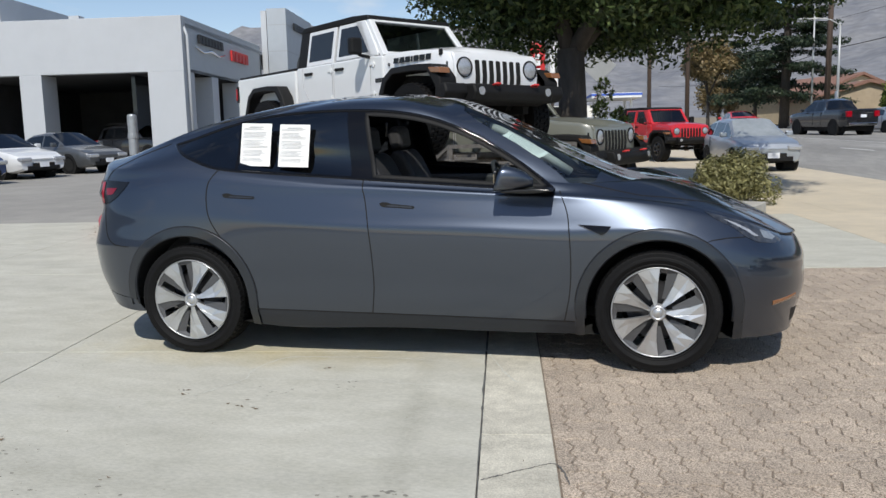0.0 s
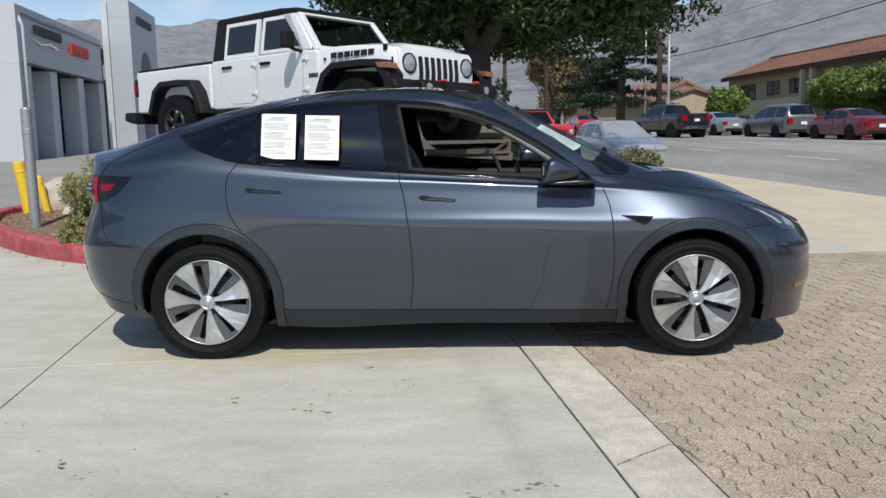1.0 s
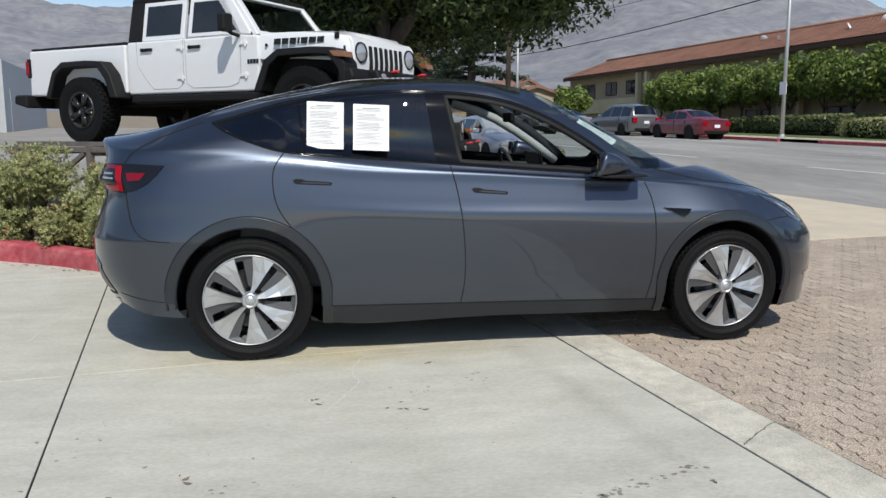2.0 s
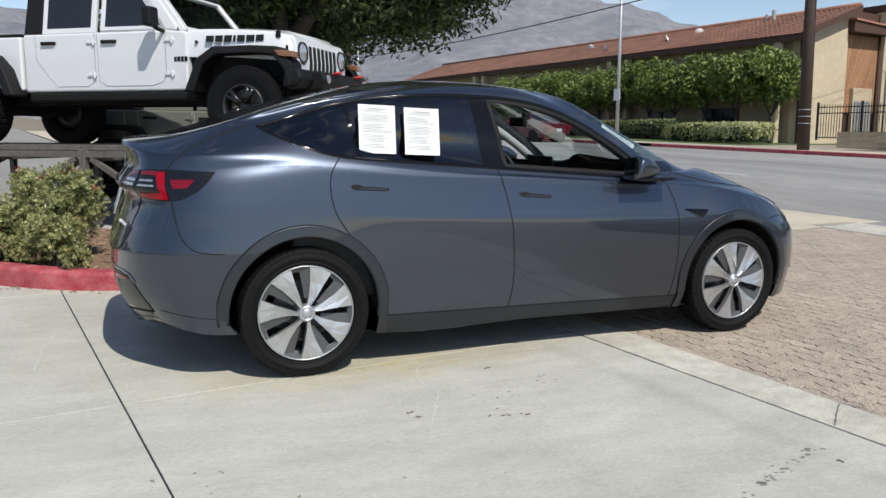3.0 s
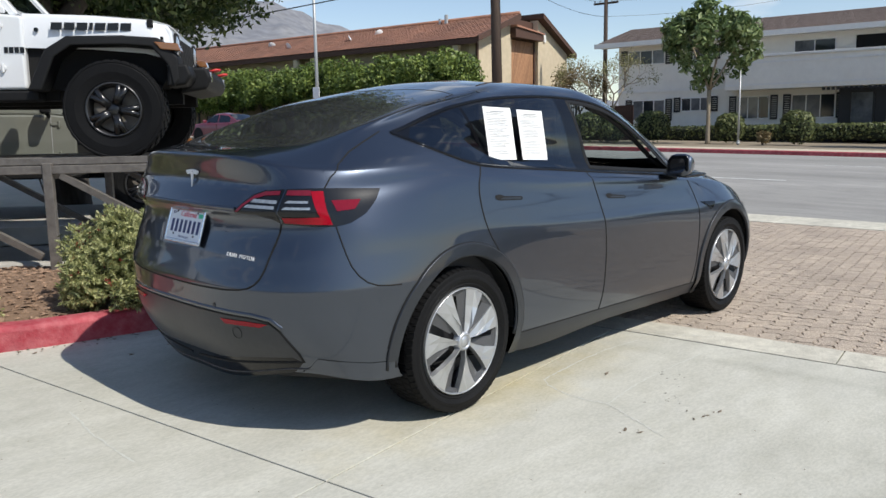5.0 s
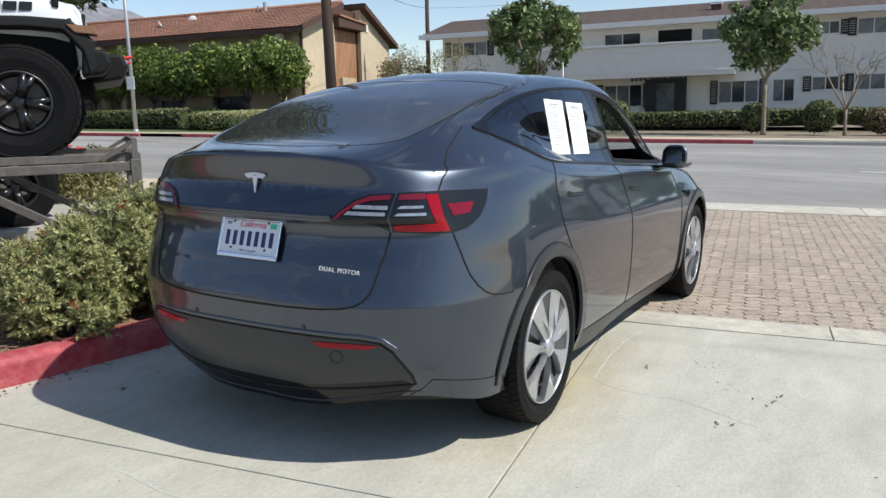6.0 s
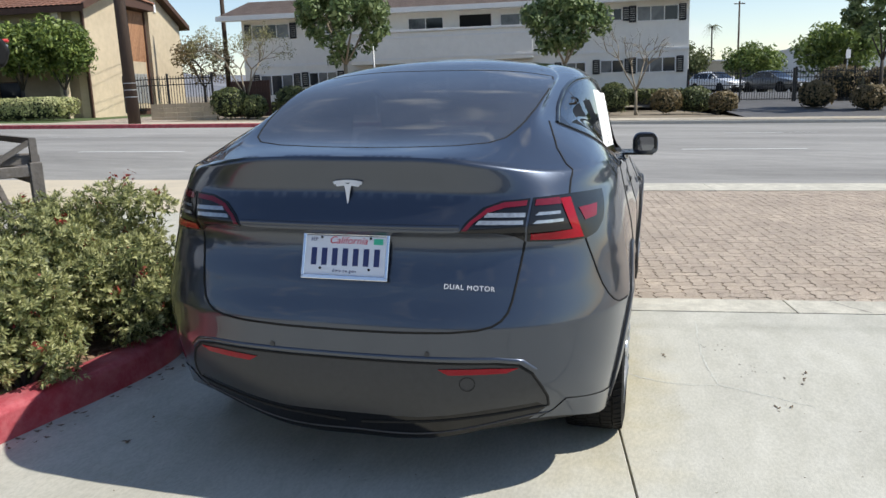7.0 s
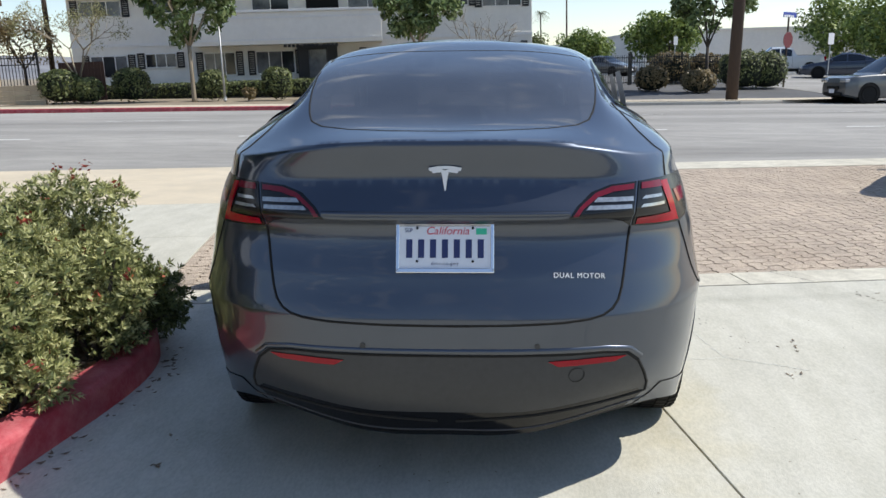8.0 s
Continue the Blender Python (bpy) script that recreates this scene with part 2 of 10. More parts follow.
M["alloy"] = mat("silver_alloy", (0.52, 0.53, 0.54), 0.36, 0.75, spot=0.08, scale=30)
M["alloy_dark"] = mat("dark_alloy", (0.06, 0.06, 0.065), 0.4, 0.6, spot=0.2)
M["rim_satin"] = mat("satin_dark_rim", (0.06, 0.06, 0.063), 0.35, 0.6, spot=0.2)
M["rim_black"] = mat("gloss_black_wheel", (0.012, 0.012, 0.013), 0.25, spot=0.2)
M["chrome"] = mat("chrome", (0.8, 0.8, 0.82), 0.12, 1.0)
M["steel"] = mat("weathered_steel", (0.20, 0.18, 0.16), 0.6, 0.4, spot=0.35, scale=14, bump=0.2, bump_scale=40)
M["tint_glass"] = glass_mat("tinted_glass", (0.8, 0.88, 1.0), 0.0, 0.05)
M["clear_glass"] = glass_mat("clear_glass", (0.85, 0.95, 0.93), 0.0, 0.85)
# Roof and rear window: the pale film makes up for missing sky reflection.
M["roof_glass"] = glass_mat("dark_roof_glass", (0.8, 0.85, 1.0), 0.03, 0.05, 0.075)
M["red_lens"] = mat("red_lens", (0.32, 0.002, 0.012), 0.08, spot=0.2, scale=60, coat=0.15, spec=0.25)
M["red_mid"] = mat("shaded_red_lens", (0.19, 0.003, 0.014), 0.1, spot=0.2, scale=60, coat=0.25, spec=0.3)
M["red_dim"] = mat("dim_red_lens", (0.16, 0.008, 0.02), 0.2, spot=0.2, scale=60, coat=0.35, spec=0.3)
M["amber_dim"] = mat("dull_amber_lens", (0.22, 0.09, 0.03), 0.2, coat=1.0)
M["smoke_lens"] = mat("smoked_clear_lens", (0.42, 0.45, 0.47), 0.16, 0.5, spot=0.4, scale=70, coat=1.0)
M["head_lamp_glass"] = mat("dark_head_lamp_lens", (0.016, 0.018, 0.022), 0.08, 0.2, second=(0.07, 0.075, 0.085), scale=22, coat=1.0)
M["lamp_glass"] = mat("lamp_glass", (0.55, 0.57, 0.6), 0.08, 0.4, spot=0.4, scale=60, coat=1.0)
M["paper"] = mat("paper", (0.82, 0.82, 0.8), 0.8, spot=0.03)
M["ink"] = mat("grey_ink", (0.35, 0.35, 0.36), 0.8)
M["interior"] = mat("dark_upholstery", (0.03, 0.03, 0.033), 0.65, spot=0.25, bump=0.2, bump_scale=150)
M["lining"] = mat("pale_lining", (0.45, 0.45, 0.44), 0.9, spot=0.08)
M["white_paint_car"] = mat("white_car_paint", (0.70, 0.71, 0.72), 0.3, coat=1.0, spot=0.02)
M["grey_jeep"] = mat("olive_grey_car_paint", (0.16, 0.165, 0.14), 0.35, coat=0.8, spot=0.05)
M["red_car"] = mat("red_car_paint", (0.55, 0.015, 0.02), 0.3, coat=1.0, spot=0.05)
M["maroon_car"] = mat("maroon_car_paint", (0.14, 0.015, 0.025), 0.35, coat=0.8, spot=0.1)
M["silver_car"] = mat("silver_car_paint", (0.42, 0.45, 0.49), 0.35, 0.6, coat=0.8, spot=0.05)
M["navy_car"] = mat("navy_car_paint", (0.02, 0.03, 0.055), 0.3, 0.3, coat=1.0, spot=0.1)
M["black_car"] = mat("black_car_paint", (0.012, 0.013, 0.016), 0.25, coat=1.0, spot=0.1)
M["grey_car"] = mat("grey_car_paint", (0.12, 0.125, 0.13), 0.35, 0.5, coat=0.8, spot=0.1)
M["concrete"] = mat("pale_concrete", (0.515, 0.502, 0.436), 0.85, second=(0.45, 0.437, 0.37), scale=3.4, stain=0.10, stain_scale=1.3, bump=0.15, bump_scale=120, place=True, fleck=0.12, fleck_scale=38, stretch=(1.0, 2.2, 1))
M["concrete_strip"] = mat("worn_concrete", (0.630, 0.598, 0.500), 0.9, second=(0.45, 0.425, 0.355), scale=9, stain=0.16, stain_scale=1.8, bump=0.3, bump_scale=90, place=True, fleck=0.22, fleck_scale=110)
M["sidewalk"] = mat("sidewalk_concrete", (0.56, 0.485, 0.365), 0.9, second=(0.49, 0.43, 0.335), scale=3, stain=0.08, bump=0.15, bump_scale=90)
M["asphalt"] = mat("worn_asphalt", (0.335, 0.325, 0.305), 0.9, second=(0.265, 0.258, 0.245), scale=3, stain=0.26, stain_scale=0.3, bump=0.25, bump_scale=160, stretch=(1.6, 0.35, 1), place=True, fleck=0.10, fleck_scale=60, spec=0.2)
M["lot_asphalt"] = mat("lot_paving", (0.30, 0.285, 0.26), 0.9, second=(0.25, 0.24, 0.22), scale=2, stain=0.15, stain_scale=0.3, bump=0.2, bump_scale=120)
M["paver"] = mat("clay_paver", (0.535, 0.440, 0.345), 0.88, second=(0.44, 0.365, 0.29), scale=7, stain=0.14, stain_scale=1.0, bump=0.35, bump_scale=140, rand=0.08, place=True, fleck=0.66, fleck_scale=125)
M["joint"] = mat("joint_sand", (0.25, 0.205, 0.165), 0.95, spot=0.3, scale=40)
M["spall"] = mat("pitted_concrete", (0.27, 0.26, 0.225), 0.95, spot=0.4, scale=60)
M["dark_joint"] = mat("dark_joint", (0.06, 0.055, 0.05), 0.95, spot=0.3, scale=40)
M["kerb_red"] = mat("red_kerb_paint", (0.34, 0.032, 0.048), 0.75, second=(0.46, 0.13, 0.14), scale=9, stain=0.25, stain_scale=3, bump=0.25, bump_scale=60)
M["kerb_grey"] = mat("grey_kerb", (0.42, 0.40, 0.36), 0.9, spot=0.15, scale=5, bump=0.2)
M["soil"] = mat("mulch_soil", (0.17, 0.105, 0.065), 0.95, second=(0.26, 0.17, 0.11), scale=25, bump=0.8, bump_scale=50)
M["mulch"] = mat("bark_chips", (0.20, 0.12, 0.075), 0.95, second=(0.30, 0.205, 0.14), scale=30, rand=0.35)
M["dirt"] = mat("dry_ground", (0.26, 0.21, 0.15), 0.95, second=(0.2, 0.17, 0.12), scale=1.2, stain=0.2, bump=0.3, bump_scale=20)
M["grass"] = mat("mown_grass", (0.06, 0.10, 0.03), 0.9, second=(0.10, 0.13, 0.04), scale=6, bump=0.6, bump_scale=60)
M["line_white"] = mat("worn_road_paint", (0.62, 0.62, 0.6), 0.8, second=(0.45, 0.45, 0.43), scale=9)
# Distance haze is put into the slopes' blue-grey colour.
M["mountain"] = mat("haze_grey_far_slope", (0.158, 0.165, 0.188), 0.95, second=(0.235, 0.235, 0.242), scale=0.011, stain=0.2, stain_scale=0.035)
M["bark"] = mat("grey_bark", (0.075, 0.062, 0.052), 0.9, second=(0.045, 0.038, 0.032), scale=10, bump=0.8, bump_scale=25, stretch=(1, 1, 0.25))
M["pole_wood"] = mat("creosoted_pole_wood", (0.075, 0.05, 0.035), 0.85, second=(0.05, 0.033, 0.025), scale=16, bump=0.6, bump_scale=30, stretch=(3, 3, 0.15))
M["galv"] = mat("galvanised_steel", (0.45, 0.46, 0.46), 0.5, 0.5, spot=0.15, scale=20)
M["yellow_metal"] = mat("yellow_painted_steel", (0.75, 0.50, 0.03), 0.5, spot=0.2, scale=20)
M["rock"] = mat("pale_boulder", (0.50, 0.44, 0.36), 0.9, second=(0.38, 0.33, 0.27), scale=6, bump=0.7, bump_scale=14)
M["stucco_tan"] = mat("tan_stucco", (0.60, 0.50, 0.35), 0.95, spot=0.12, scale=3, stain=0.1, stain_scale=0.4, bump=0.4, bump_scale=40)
# Tan stucco browned in colour for the tile apartments' shaded street wall.
M["stucco_shade"] = mat("shade_brown_stucco", (0.43, 0.345, 0.245), 0.95, spot=0.12, scale=3, stain=0.1, stain_scale=0.4, bump=0.4, bump_scale=40)
M["stucco_grey"] = mat("pale_grey_stucco", (0.80, 0.775, 0.72), 0.95, spot=0.06, scale=3, stain=0.06, stain_scale=0.3, bump=0.3, bump_scale=40)
M["white_wall"] = mat("white_showroom_wall", (0.47, 0.49, 0.515), 0.7, spot=0.04, scale=1.5, stain=0.05, stain_scale=0.2)
M["grey_panel"] = mat("silver_grey_panel", (0.42, 0.45, 0.48), 0.45, 0.2, spot=0.05, scale=2, rand=0.06)
M["dark_glass"] = mat("dark_window", (0.02, 0.024, 0.03), 0.06, spot=0.3, scale=1.5)
M["window_glass"] = mat("curtained_window", (0.16, 0.17, 0.18), 0.08, second=(0.07, 0.075, 0.085), scale=1.3)
M["brown_wood"] = mat("dark_brown_trim", (0.09, 0.045, 0.03), 0.8, spot=0.3, scale=8)
M["wood_panel"] = mat("diagonal_redwood_board", (0.42, 0.22, 0.115), 0.75, second=(0.30, 0.155, 0.08), scale=7, bump=0.3, bump_scale=30, rand=0.18)
M["tile"] = mat("terracotta_roof_tile", (0.37, 0.175, 0.11), 0.85, second=(0.25, 0.125, 0.085), scale=1.2, stain=0.2, stain_scale=0.35, rand=0.3, bump=0.3)
M["old_tile"] = mat("faded_red_roof", (0.24, 0.13, 0.095), 0.9, second=(0.18, 0.10, 0.075), scale=2, rand=0.2, bump=0.3)
M["shingle"] = mat("brown_roof_shingle", (0.20, 0.15, 0.125), 0.9, second=(0.15, 0.115, 0.095), scale=3, rand=0.15)
# Showroom bay interior: the lack of light is put into the colour.
M["bay_shade"] = mat("shade_coloured_bay", (0.05, 0.052, 0.056), 0.8, spot=0.3, scale=1.2)
M["white_trim"] = mat("white_trim_paint", (0.78, 0.77, 0.75), 0.7, spot=0.08)
M["shutter"] = mat("black_shutter", (0.012, 0.013, 0.016), 0.5, spot=0.2)
M["iron"] = mat("black_iron", (0.015, 0.015, 0.015), 0.5, spot=0.2)
M["block_wall"] = mat("tan_block_wall", (0.50, 0.41, 0.28), 0.9, spot=0.15, scale=5, rand=0.08, bump=0.3)
M["sign_red"] = mat("red_sign", (0.55, 0.03, 0.03), 0.5)
M["sign_maroon"] = mat("dull_red_sign", (0.13, 0.012, 0.02), 0.5)
M["sign_white"] = mat("white_sign", (0.75, 0.75, 0.75), 0.5)
M["sign_grey"] = mat("sign_back_aluminium", (0.42, 0.43, 0.43), 0.5, 0.3, spot=0.1)
M["sign_blue"] = mat("blue_sign", (0.03, 0.06, 0.35), 0.5)
M["gas_blue"] = mat("station_blue", (0.05, 0.12, 0.5), 0.5)
M["plate"] = mat("number_plate_white", (0.74, 0.76, 0.8), 0.45, spot=0.03)
M["plate_ink"] = mat("plate_navy", (0.02, 0.03, 0.12), 0.5)
M["plate_red"] = mat("plate_red", (0.55, 0.03, 0.06), 0.5)
M["plate_green"] = mat("plate_sticker_green", (0.05, 0.5, 0.3), 0.5)
M["leaf_ficus"] = leaf_mat("ficus_leaf", (0.055, 0.088, 0.028), (0.018, 0.035, 0.012), (0.16, 0.20, 0.07))
M["leaf_shrub"] = leaf_mat("shrub_leaf", (0.42, 0.43, 0.185), (0.17, 0.195, 0.08), (0.66, 0.64, 0.34))
M["leaf_light"] = leaf_mat("bright_leaf", (0.15, 0.21, 0.05), (0.05, 0.085, 0.02), (0.30, 0.36, 0.09))
M["leaf_street"] = leaf_mat("street_tree_leaf", (0.14, 0.20, 0.07), (0.05, 0.085, 0.03), (0.32, 0.38, 0.17))
M["leaf_dark"] = leaf_mat("conifer_leaf", (0.025, 0.045, 0.025), (0.012, 0.022, 0.014), (0.07, 0.09, 0.05))
M["leaf_tan"] = leaf_mat("dry_leaf", (0.20, 0.15, 0.07), (0.09, 0.075, 0.035), (0.30, 0.22, 0.11))
M["leaf_pale"] = leaf_mat("pale_olive_leaf", (0.24, 0.23, 0.10), (0.12, 0.12, 0.05), (0.34, 0.32, 0.15))
# Ficus leaf darkened in colour to stand for shade inside the crown.
M["leaf_core_shade"] = leaf_mat("shade_green_ficus_leaf", (0.028, 0.05, 0.016), (0.012, 0.025, 0.008), (0.05, 0.08, 0.02))
M["leaf_red"] = leaf_mat("red_tip_leaf", (0.30, 0.04, 0.03), (0.15, 0.03, 0.02), (0.4, 0.12, 0.06))
M["leaf_bush"] = leaf_mat("clipped_bush_leaf", (0.12, 0.145, 0.05), (0.05, 0.065, 0.024), (0.22, 0.235, 0.09))
M["bougain"] = leaf_mat("red_flower", (0.5, 0.03, 0.03), (0.3, 0.02, 0.02), (0.6, 0.1, 0.06))

M["mirror"] = mat("mirror_glass", (0.22, 0.23, 0.25), 0.02, 1.0)
M["pale_wood"] = mat("pale_wood_strip", (0.30, 0.22, 0.14), 0.5, second=(0.22, 0.16, 0.1), scale=12, stretch=(1, 0.1, 1))

M["screen_glass"] = glass_mat("flat_windscreen_glass", (0.45, 0.55, 0.5), 0.0, 0.35)

# Near-black filler that stands for the shade between a bush's leaves.
M["core_shade"] = mat("bush_core_shade", (0.018, 0.024, 0.012), 0.95, spot=0.4, scale=20)
M["pale_bark"] = mat("pale_bark", (0.30, 0.25, 0.18), 0.9, spot=0.3, scale=14)

# ---- the lie of the land ----
TURN = radians(8.5)
CT, SN = math.cos(TURN), math.sin(TURN)


def street(s, a):
    """World x, y from metres across (s) and along (a) the street."""
    return s * CT - a * SN, s * SN + a * CT


def ease(v, lo, hi):
    k = min(max((v - lo) / (hi - lo), 0.0), 1.0)
    return k * k * (3 - 2 * k)


def ground(x, y):
    s = x * CT + y * SN
    return -0.005 * x + 0.025 * y + 0.27 * ease(s, 8.6, 13.0)


def court_rise(s):
    """The ground across the street climbs towards the parking court and the side street."""
    return 0.14 + 0.05 * min(max(s - 27.0, 0.0), 17.0) if s > 27 else 0.14 * ease(s, 24.5, 26.0)


UP = Vector((0.005, -0.025, 1.0)).normalized()


def tilted(x, y, rz=0.0, lift=0.0):
    """A pose on the sloping ground, for what stands on it with its wheels."""
    q = Vector((0, 0, 1)).rotation_difference(UP)
    return Matrix.Translation((x, y, ground(x, y) + lift)) @ q.to_matrix().to_4x4() @ pose(0, 0, 0, 0, 0, rz)


def upright(x, y, rz=0.0, lift=0.0):
    return pose(x, y, ground(x, y) + lift, 0, 0, rz)


def upright_st(s, a, rz=0.0, lift=0.0):
    x, y = street(s, a)
    return upright(x, y, rz + 8.5, lift)
# ---- end of base ----
# ---- the ground and what is laid on it ----
def sheet(name, s0, s1, a0, a1, step_s, step_a, material, lift, label, category, rise=None):
    """A paved sheet in street coordinates that follows the ground."""
    ns, na = max(1, round((s1 - s0) / step_s)), max(1, round((a1 - a0) / step_a))
    verts, faces = [], []
    for i in range(ns + 1):
        for j in range(na + 1):
            x, y = street(s0 + (s1 - s0) * i / ns, a0 + (a1 - a0) * j / na)
            verts.append((x, y, ground(x, y) + lift + (rise(s0 + (s1 - s0) * i / ns) if rise else 0)))
    for i in range(ns):
        for j in range(na):
            k = i * (na + 1) + j
            faces.append((k, k + na + 1, k + na + 2, k + 1))
    ob = raw_mesh(name, verts, faces, material, smooth=True)
    return tagged(ob, label, category, kind="structure")


def far_ground():
    """One sheet to the horizon, finer near the road."""
    cuts = [-3500, -1200, -400, -150, -80, -40, -20, -10, 0, 4, 8, 9, 10, 11, 12, 13, 14, 20, 30, 50, 80, 150, 400, 1200, 3500]
    runs = [-3500, -1200, -400, -150, -60, -20, 0, 20, 60, 150, 400, 1200, 3500]
    verts, faces = [], []
    for s in cuts:
        for a in runs:
            x, y = street(s, a)
            verts.append((x, y, ground(x, y) - 0.06))
    n = len(runs)
    for i in range(len(cuts) - 1):
        for j in range(n - 1):
            k = i * n + j
            faces.append((k, k + n, k + n + 1, k + 1))
    tagged(raw_mesh("ground", verts, faces, M["dirt"], smooth=True), "dry ground that reaches the hills", "ground", kind="structure")


far_ground()
FAR_KERB = 24.6
sheet("road", 7.95, FAR_KERB, -260, 320, 0.6, 20, M["asphalt"], 0.0, "wide worn grey asphalt street", "road")
sheet("lot_paving", -60, 0.6, 2.2, 70, 8, 8, M["lot_asphalt"], -0.03, "worn paving of the dealer's lot", "paving")
sheet("lot_paving", -60, -11.0, -40, 2.2, 8, 8, M["lot_asphalt"], -0.03, "worn paving of the dealer's lot", "paving")
sheet("side_road", FAR_KERB - 0.1, 120, -34, -19.5, 2, 6, M["asphalt"], 0.012, "asphalt side street", "road", court_rise)


def slab_set(owner, s_cuts, a_cuts, material, lift=0.0, gap=0.008, thick=0.12, name="slab"):
    """Concrete slabs with chamfered edges, each a piece of its own."""
    for s0, s1 in zip(s_cuts, s_cuts[1:]):
        for a0, a1 in zip(a_cuts, a_cuts[1:]):
            verts = []
            for inset, dz in ((0.0, -thick), (0.0, -0.0025), (0.0025, 0.0)):
                g = gap / 2 + inset
                for s, a in ((s0 + g, a0 + g), (s1 - g, a0 + g), (s1 - g, a1 - g), (s0 + g, a1 - g)):
                    x, y = street(s, a)
                    verts.append((x, y, ground(x, y) + lift + dz))
            faces = [(8, 9, 10, 11)] + [(k + i, k + (i + 1) % 4, k + 4 + (i + 1) % 4, k + 4 + i) for k in (0, 4) for i in range(4)]
            raw_mesh(name, verts, faces, material, owner)


bed = sheet("driveway", -11.0, 7.97, -30, 2.2, 2, 4, M["dark_joint"], -0.025, "pale concrete driveway of large slabs", "driveway")
slab_set(bed, [-10.96, -8.14, -5.32, -2.5, 0.32], [-29.5, -25.9, -22.3, -18.7, -15.1, -11.5, -7.9, -4.3, -0.683, 2.1], M["concrete"])
slab_set(bed, [0.32, 0.65], [-29.5, -27, -24.5, -22, -19.5, -17, -14.5, -12, -9.5, -7, -4.6, -2.05, 0.3, 2.25], M["concrete_strip"], 0.004)
slab_set(bed, [7.0, 7.92], [-29.5, -26, -22.5, -19, -15.5, -12, -9, -6, -3, -0.2, 2.25], M["concrete_strip"], 0.006)
walkway = sheet("sidewalk", 0.6, 8.5, 2.2, 60, 2, 6, M["dark_joint"], -0.02, "beige concrete sidewalk in panels", "sidewalk")
slab_set(walkway, [0.65, 2.6, 4.6], [2.05, 4.4, 6.3], M["concrete"], 0.006, gap=0.006, name="panel")
slab_set(walkway, [4.6, 6.9, 8.45], [2.05, 4.4, 6.3], M["sidewalk"], 0.006, gap=0.006, name="panel")
slab_set(walkway, [0.65, 2.0, 3.6, 5.3, 6.9, 8.45], [6.3, 8.2, 10.1, 12, 14, 16, 18, 20, 22, 24, 28, 32, 36, 40, 46, 52, 60], M["sidewalk"], 0.006, gap=0.006, name="panel")
slab_set(bed, [-16.6, -13.78, -10.96, -8.14, -5.32], [2.1, 4.35, 6.6], M["concrete"])
slab_set(bed, [-5.32, -2.5], [2.1, 5.2], M["concrete"])
slab_set(bed, [-2.5, 0.32], [2.1, 3.15], M["concrete"])
slab_set(bed, [-16.6, -13.78, -10.96], [-7.9, -4.3, -0.683, 2.1], M["concrete"])
sheet("far_sidewalk", FAR_KERB + 0.16, FAR_KERB + 2.3, -19.5, 200, 1, 8, M["sidewalk"], 0.14, "beige sidewalk across the street", "sidewalk")
sheet("far_sidewalk", FAR_KERB + 0.16, FAR_KERB + 2.3, -200, -31, 1, 8, M["sidewalk"], 0.14, "beige sidewalk across the street", "sidewalk")


def kerb_run(name, pts, material, label, width=0.16, height=0.14, base=-0.05, closed=False, grow=None):
    """A kerb swept along points on the ground, its top edges rounded."""
    prof = [(0, base), (0, height - 0.03), (0.012, height - 0.008), (0.035, height), (width - 0.02, height), (width, height - 0.02), (width, base)]
    verts, faces, n = [], [], len(pts)
    for i, p in enumerate(pts):
        d = Vector(pts[min(i + 1, n - 1)]) - Vector(pts[max(i - 1, 0)])
        nx, ny = -d.y / d.length, d.x / d.length
        for o, h in prof:
            x, y = p[0] + nx * o, p[1] + ny * o
            verts.append((x, y, ground(x, y) + h + (grow(x) if grow and h > 0 else 0)))
    m = len(prof)
    for i in range(n - 1):
        for j in range(m - 1):
            k = i * m + j
            faces.append((k, k + 1, k + m + 1, k + m))
    faces += [tuple(range(m)), tuple(range((n - 1) * m + m - 1, (n - 1) * m - 1, -1))]
    ob = raw_mesh(name, verts, faces, material, smooth=False)
    soft(ob, 0.008, 2, 25)
    return tagged(ob, label, "kerb", kind="structure")


def smooth_line(pts, n=8):
    """A Catmull-Rom line through points."""
    out, q = [], [Vector(p) for p in pts]
    for i in range(len(q) - 1):
        p0, p1, p2, p3 = q[max(i - 1, 0)], q[i], q[i + 1], q[min(i + 2, len(q) - 1)]
        for k in range(n):
            t = k / n
            out.append(0.5 * (2 * p1 + (p2 - p0) * t + (2 * p0 - 5 * p1 + 4 * p2 - p3) * t * t + (3 * p1 - p0 - 3 * p2 + p3) * t ** 3))
    return out + [q[-1]]


KERB = smooth_line([(-0.48, 3.15), (-0.42, 2.6), (-0.48, 2.05), (-0.75, 1.68), (-1.25, 1.53), (-2.0, 1.60), (-2.7, 1.75), (-3.4, 2.22), (-4.4, 2.8), (-5.2, 3.47), (-5.95, 4.30), (-6.5, 5.15), (-6.9, 6.1), (-6.7, 6.9), (-5.5, 7.1)])
kerb_run("planter_kerb", [tuple(p) for p in KERB][::-1], M["kerb_red"], "red-painted concrete kerb round the planter", 0.17, 0.15, grow=lambda x: 0.06 * ease(-x, 2.2, 5.2))
BACK = smooth_line([(-0.48, 3.15), (-1.1, 3.6), (-1.9, 4.2), (-3.2, 5.2), (-4.4, 6.3), (-5.5, 7.1)])
kerb_run("planter_back_kerb", [tuple(p) for p in BACK][::-1], M["kerb_grey"], "plain concrete kerb behind the planter", 0.15, 0.13)
n_far = [street(FAR_KERB, a) for a in (200, 120, 80, 60, 45, 32)]
kerb_run("far_kerb", n_far[::-1], M["kerb_grey"], "grey concrete kerb across the street", 0.16, 0.15, -0.05)
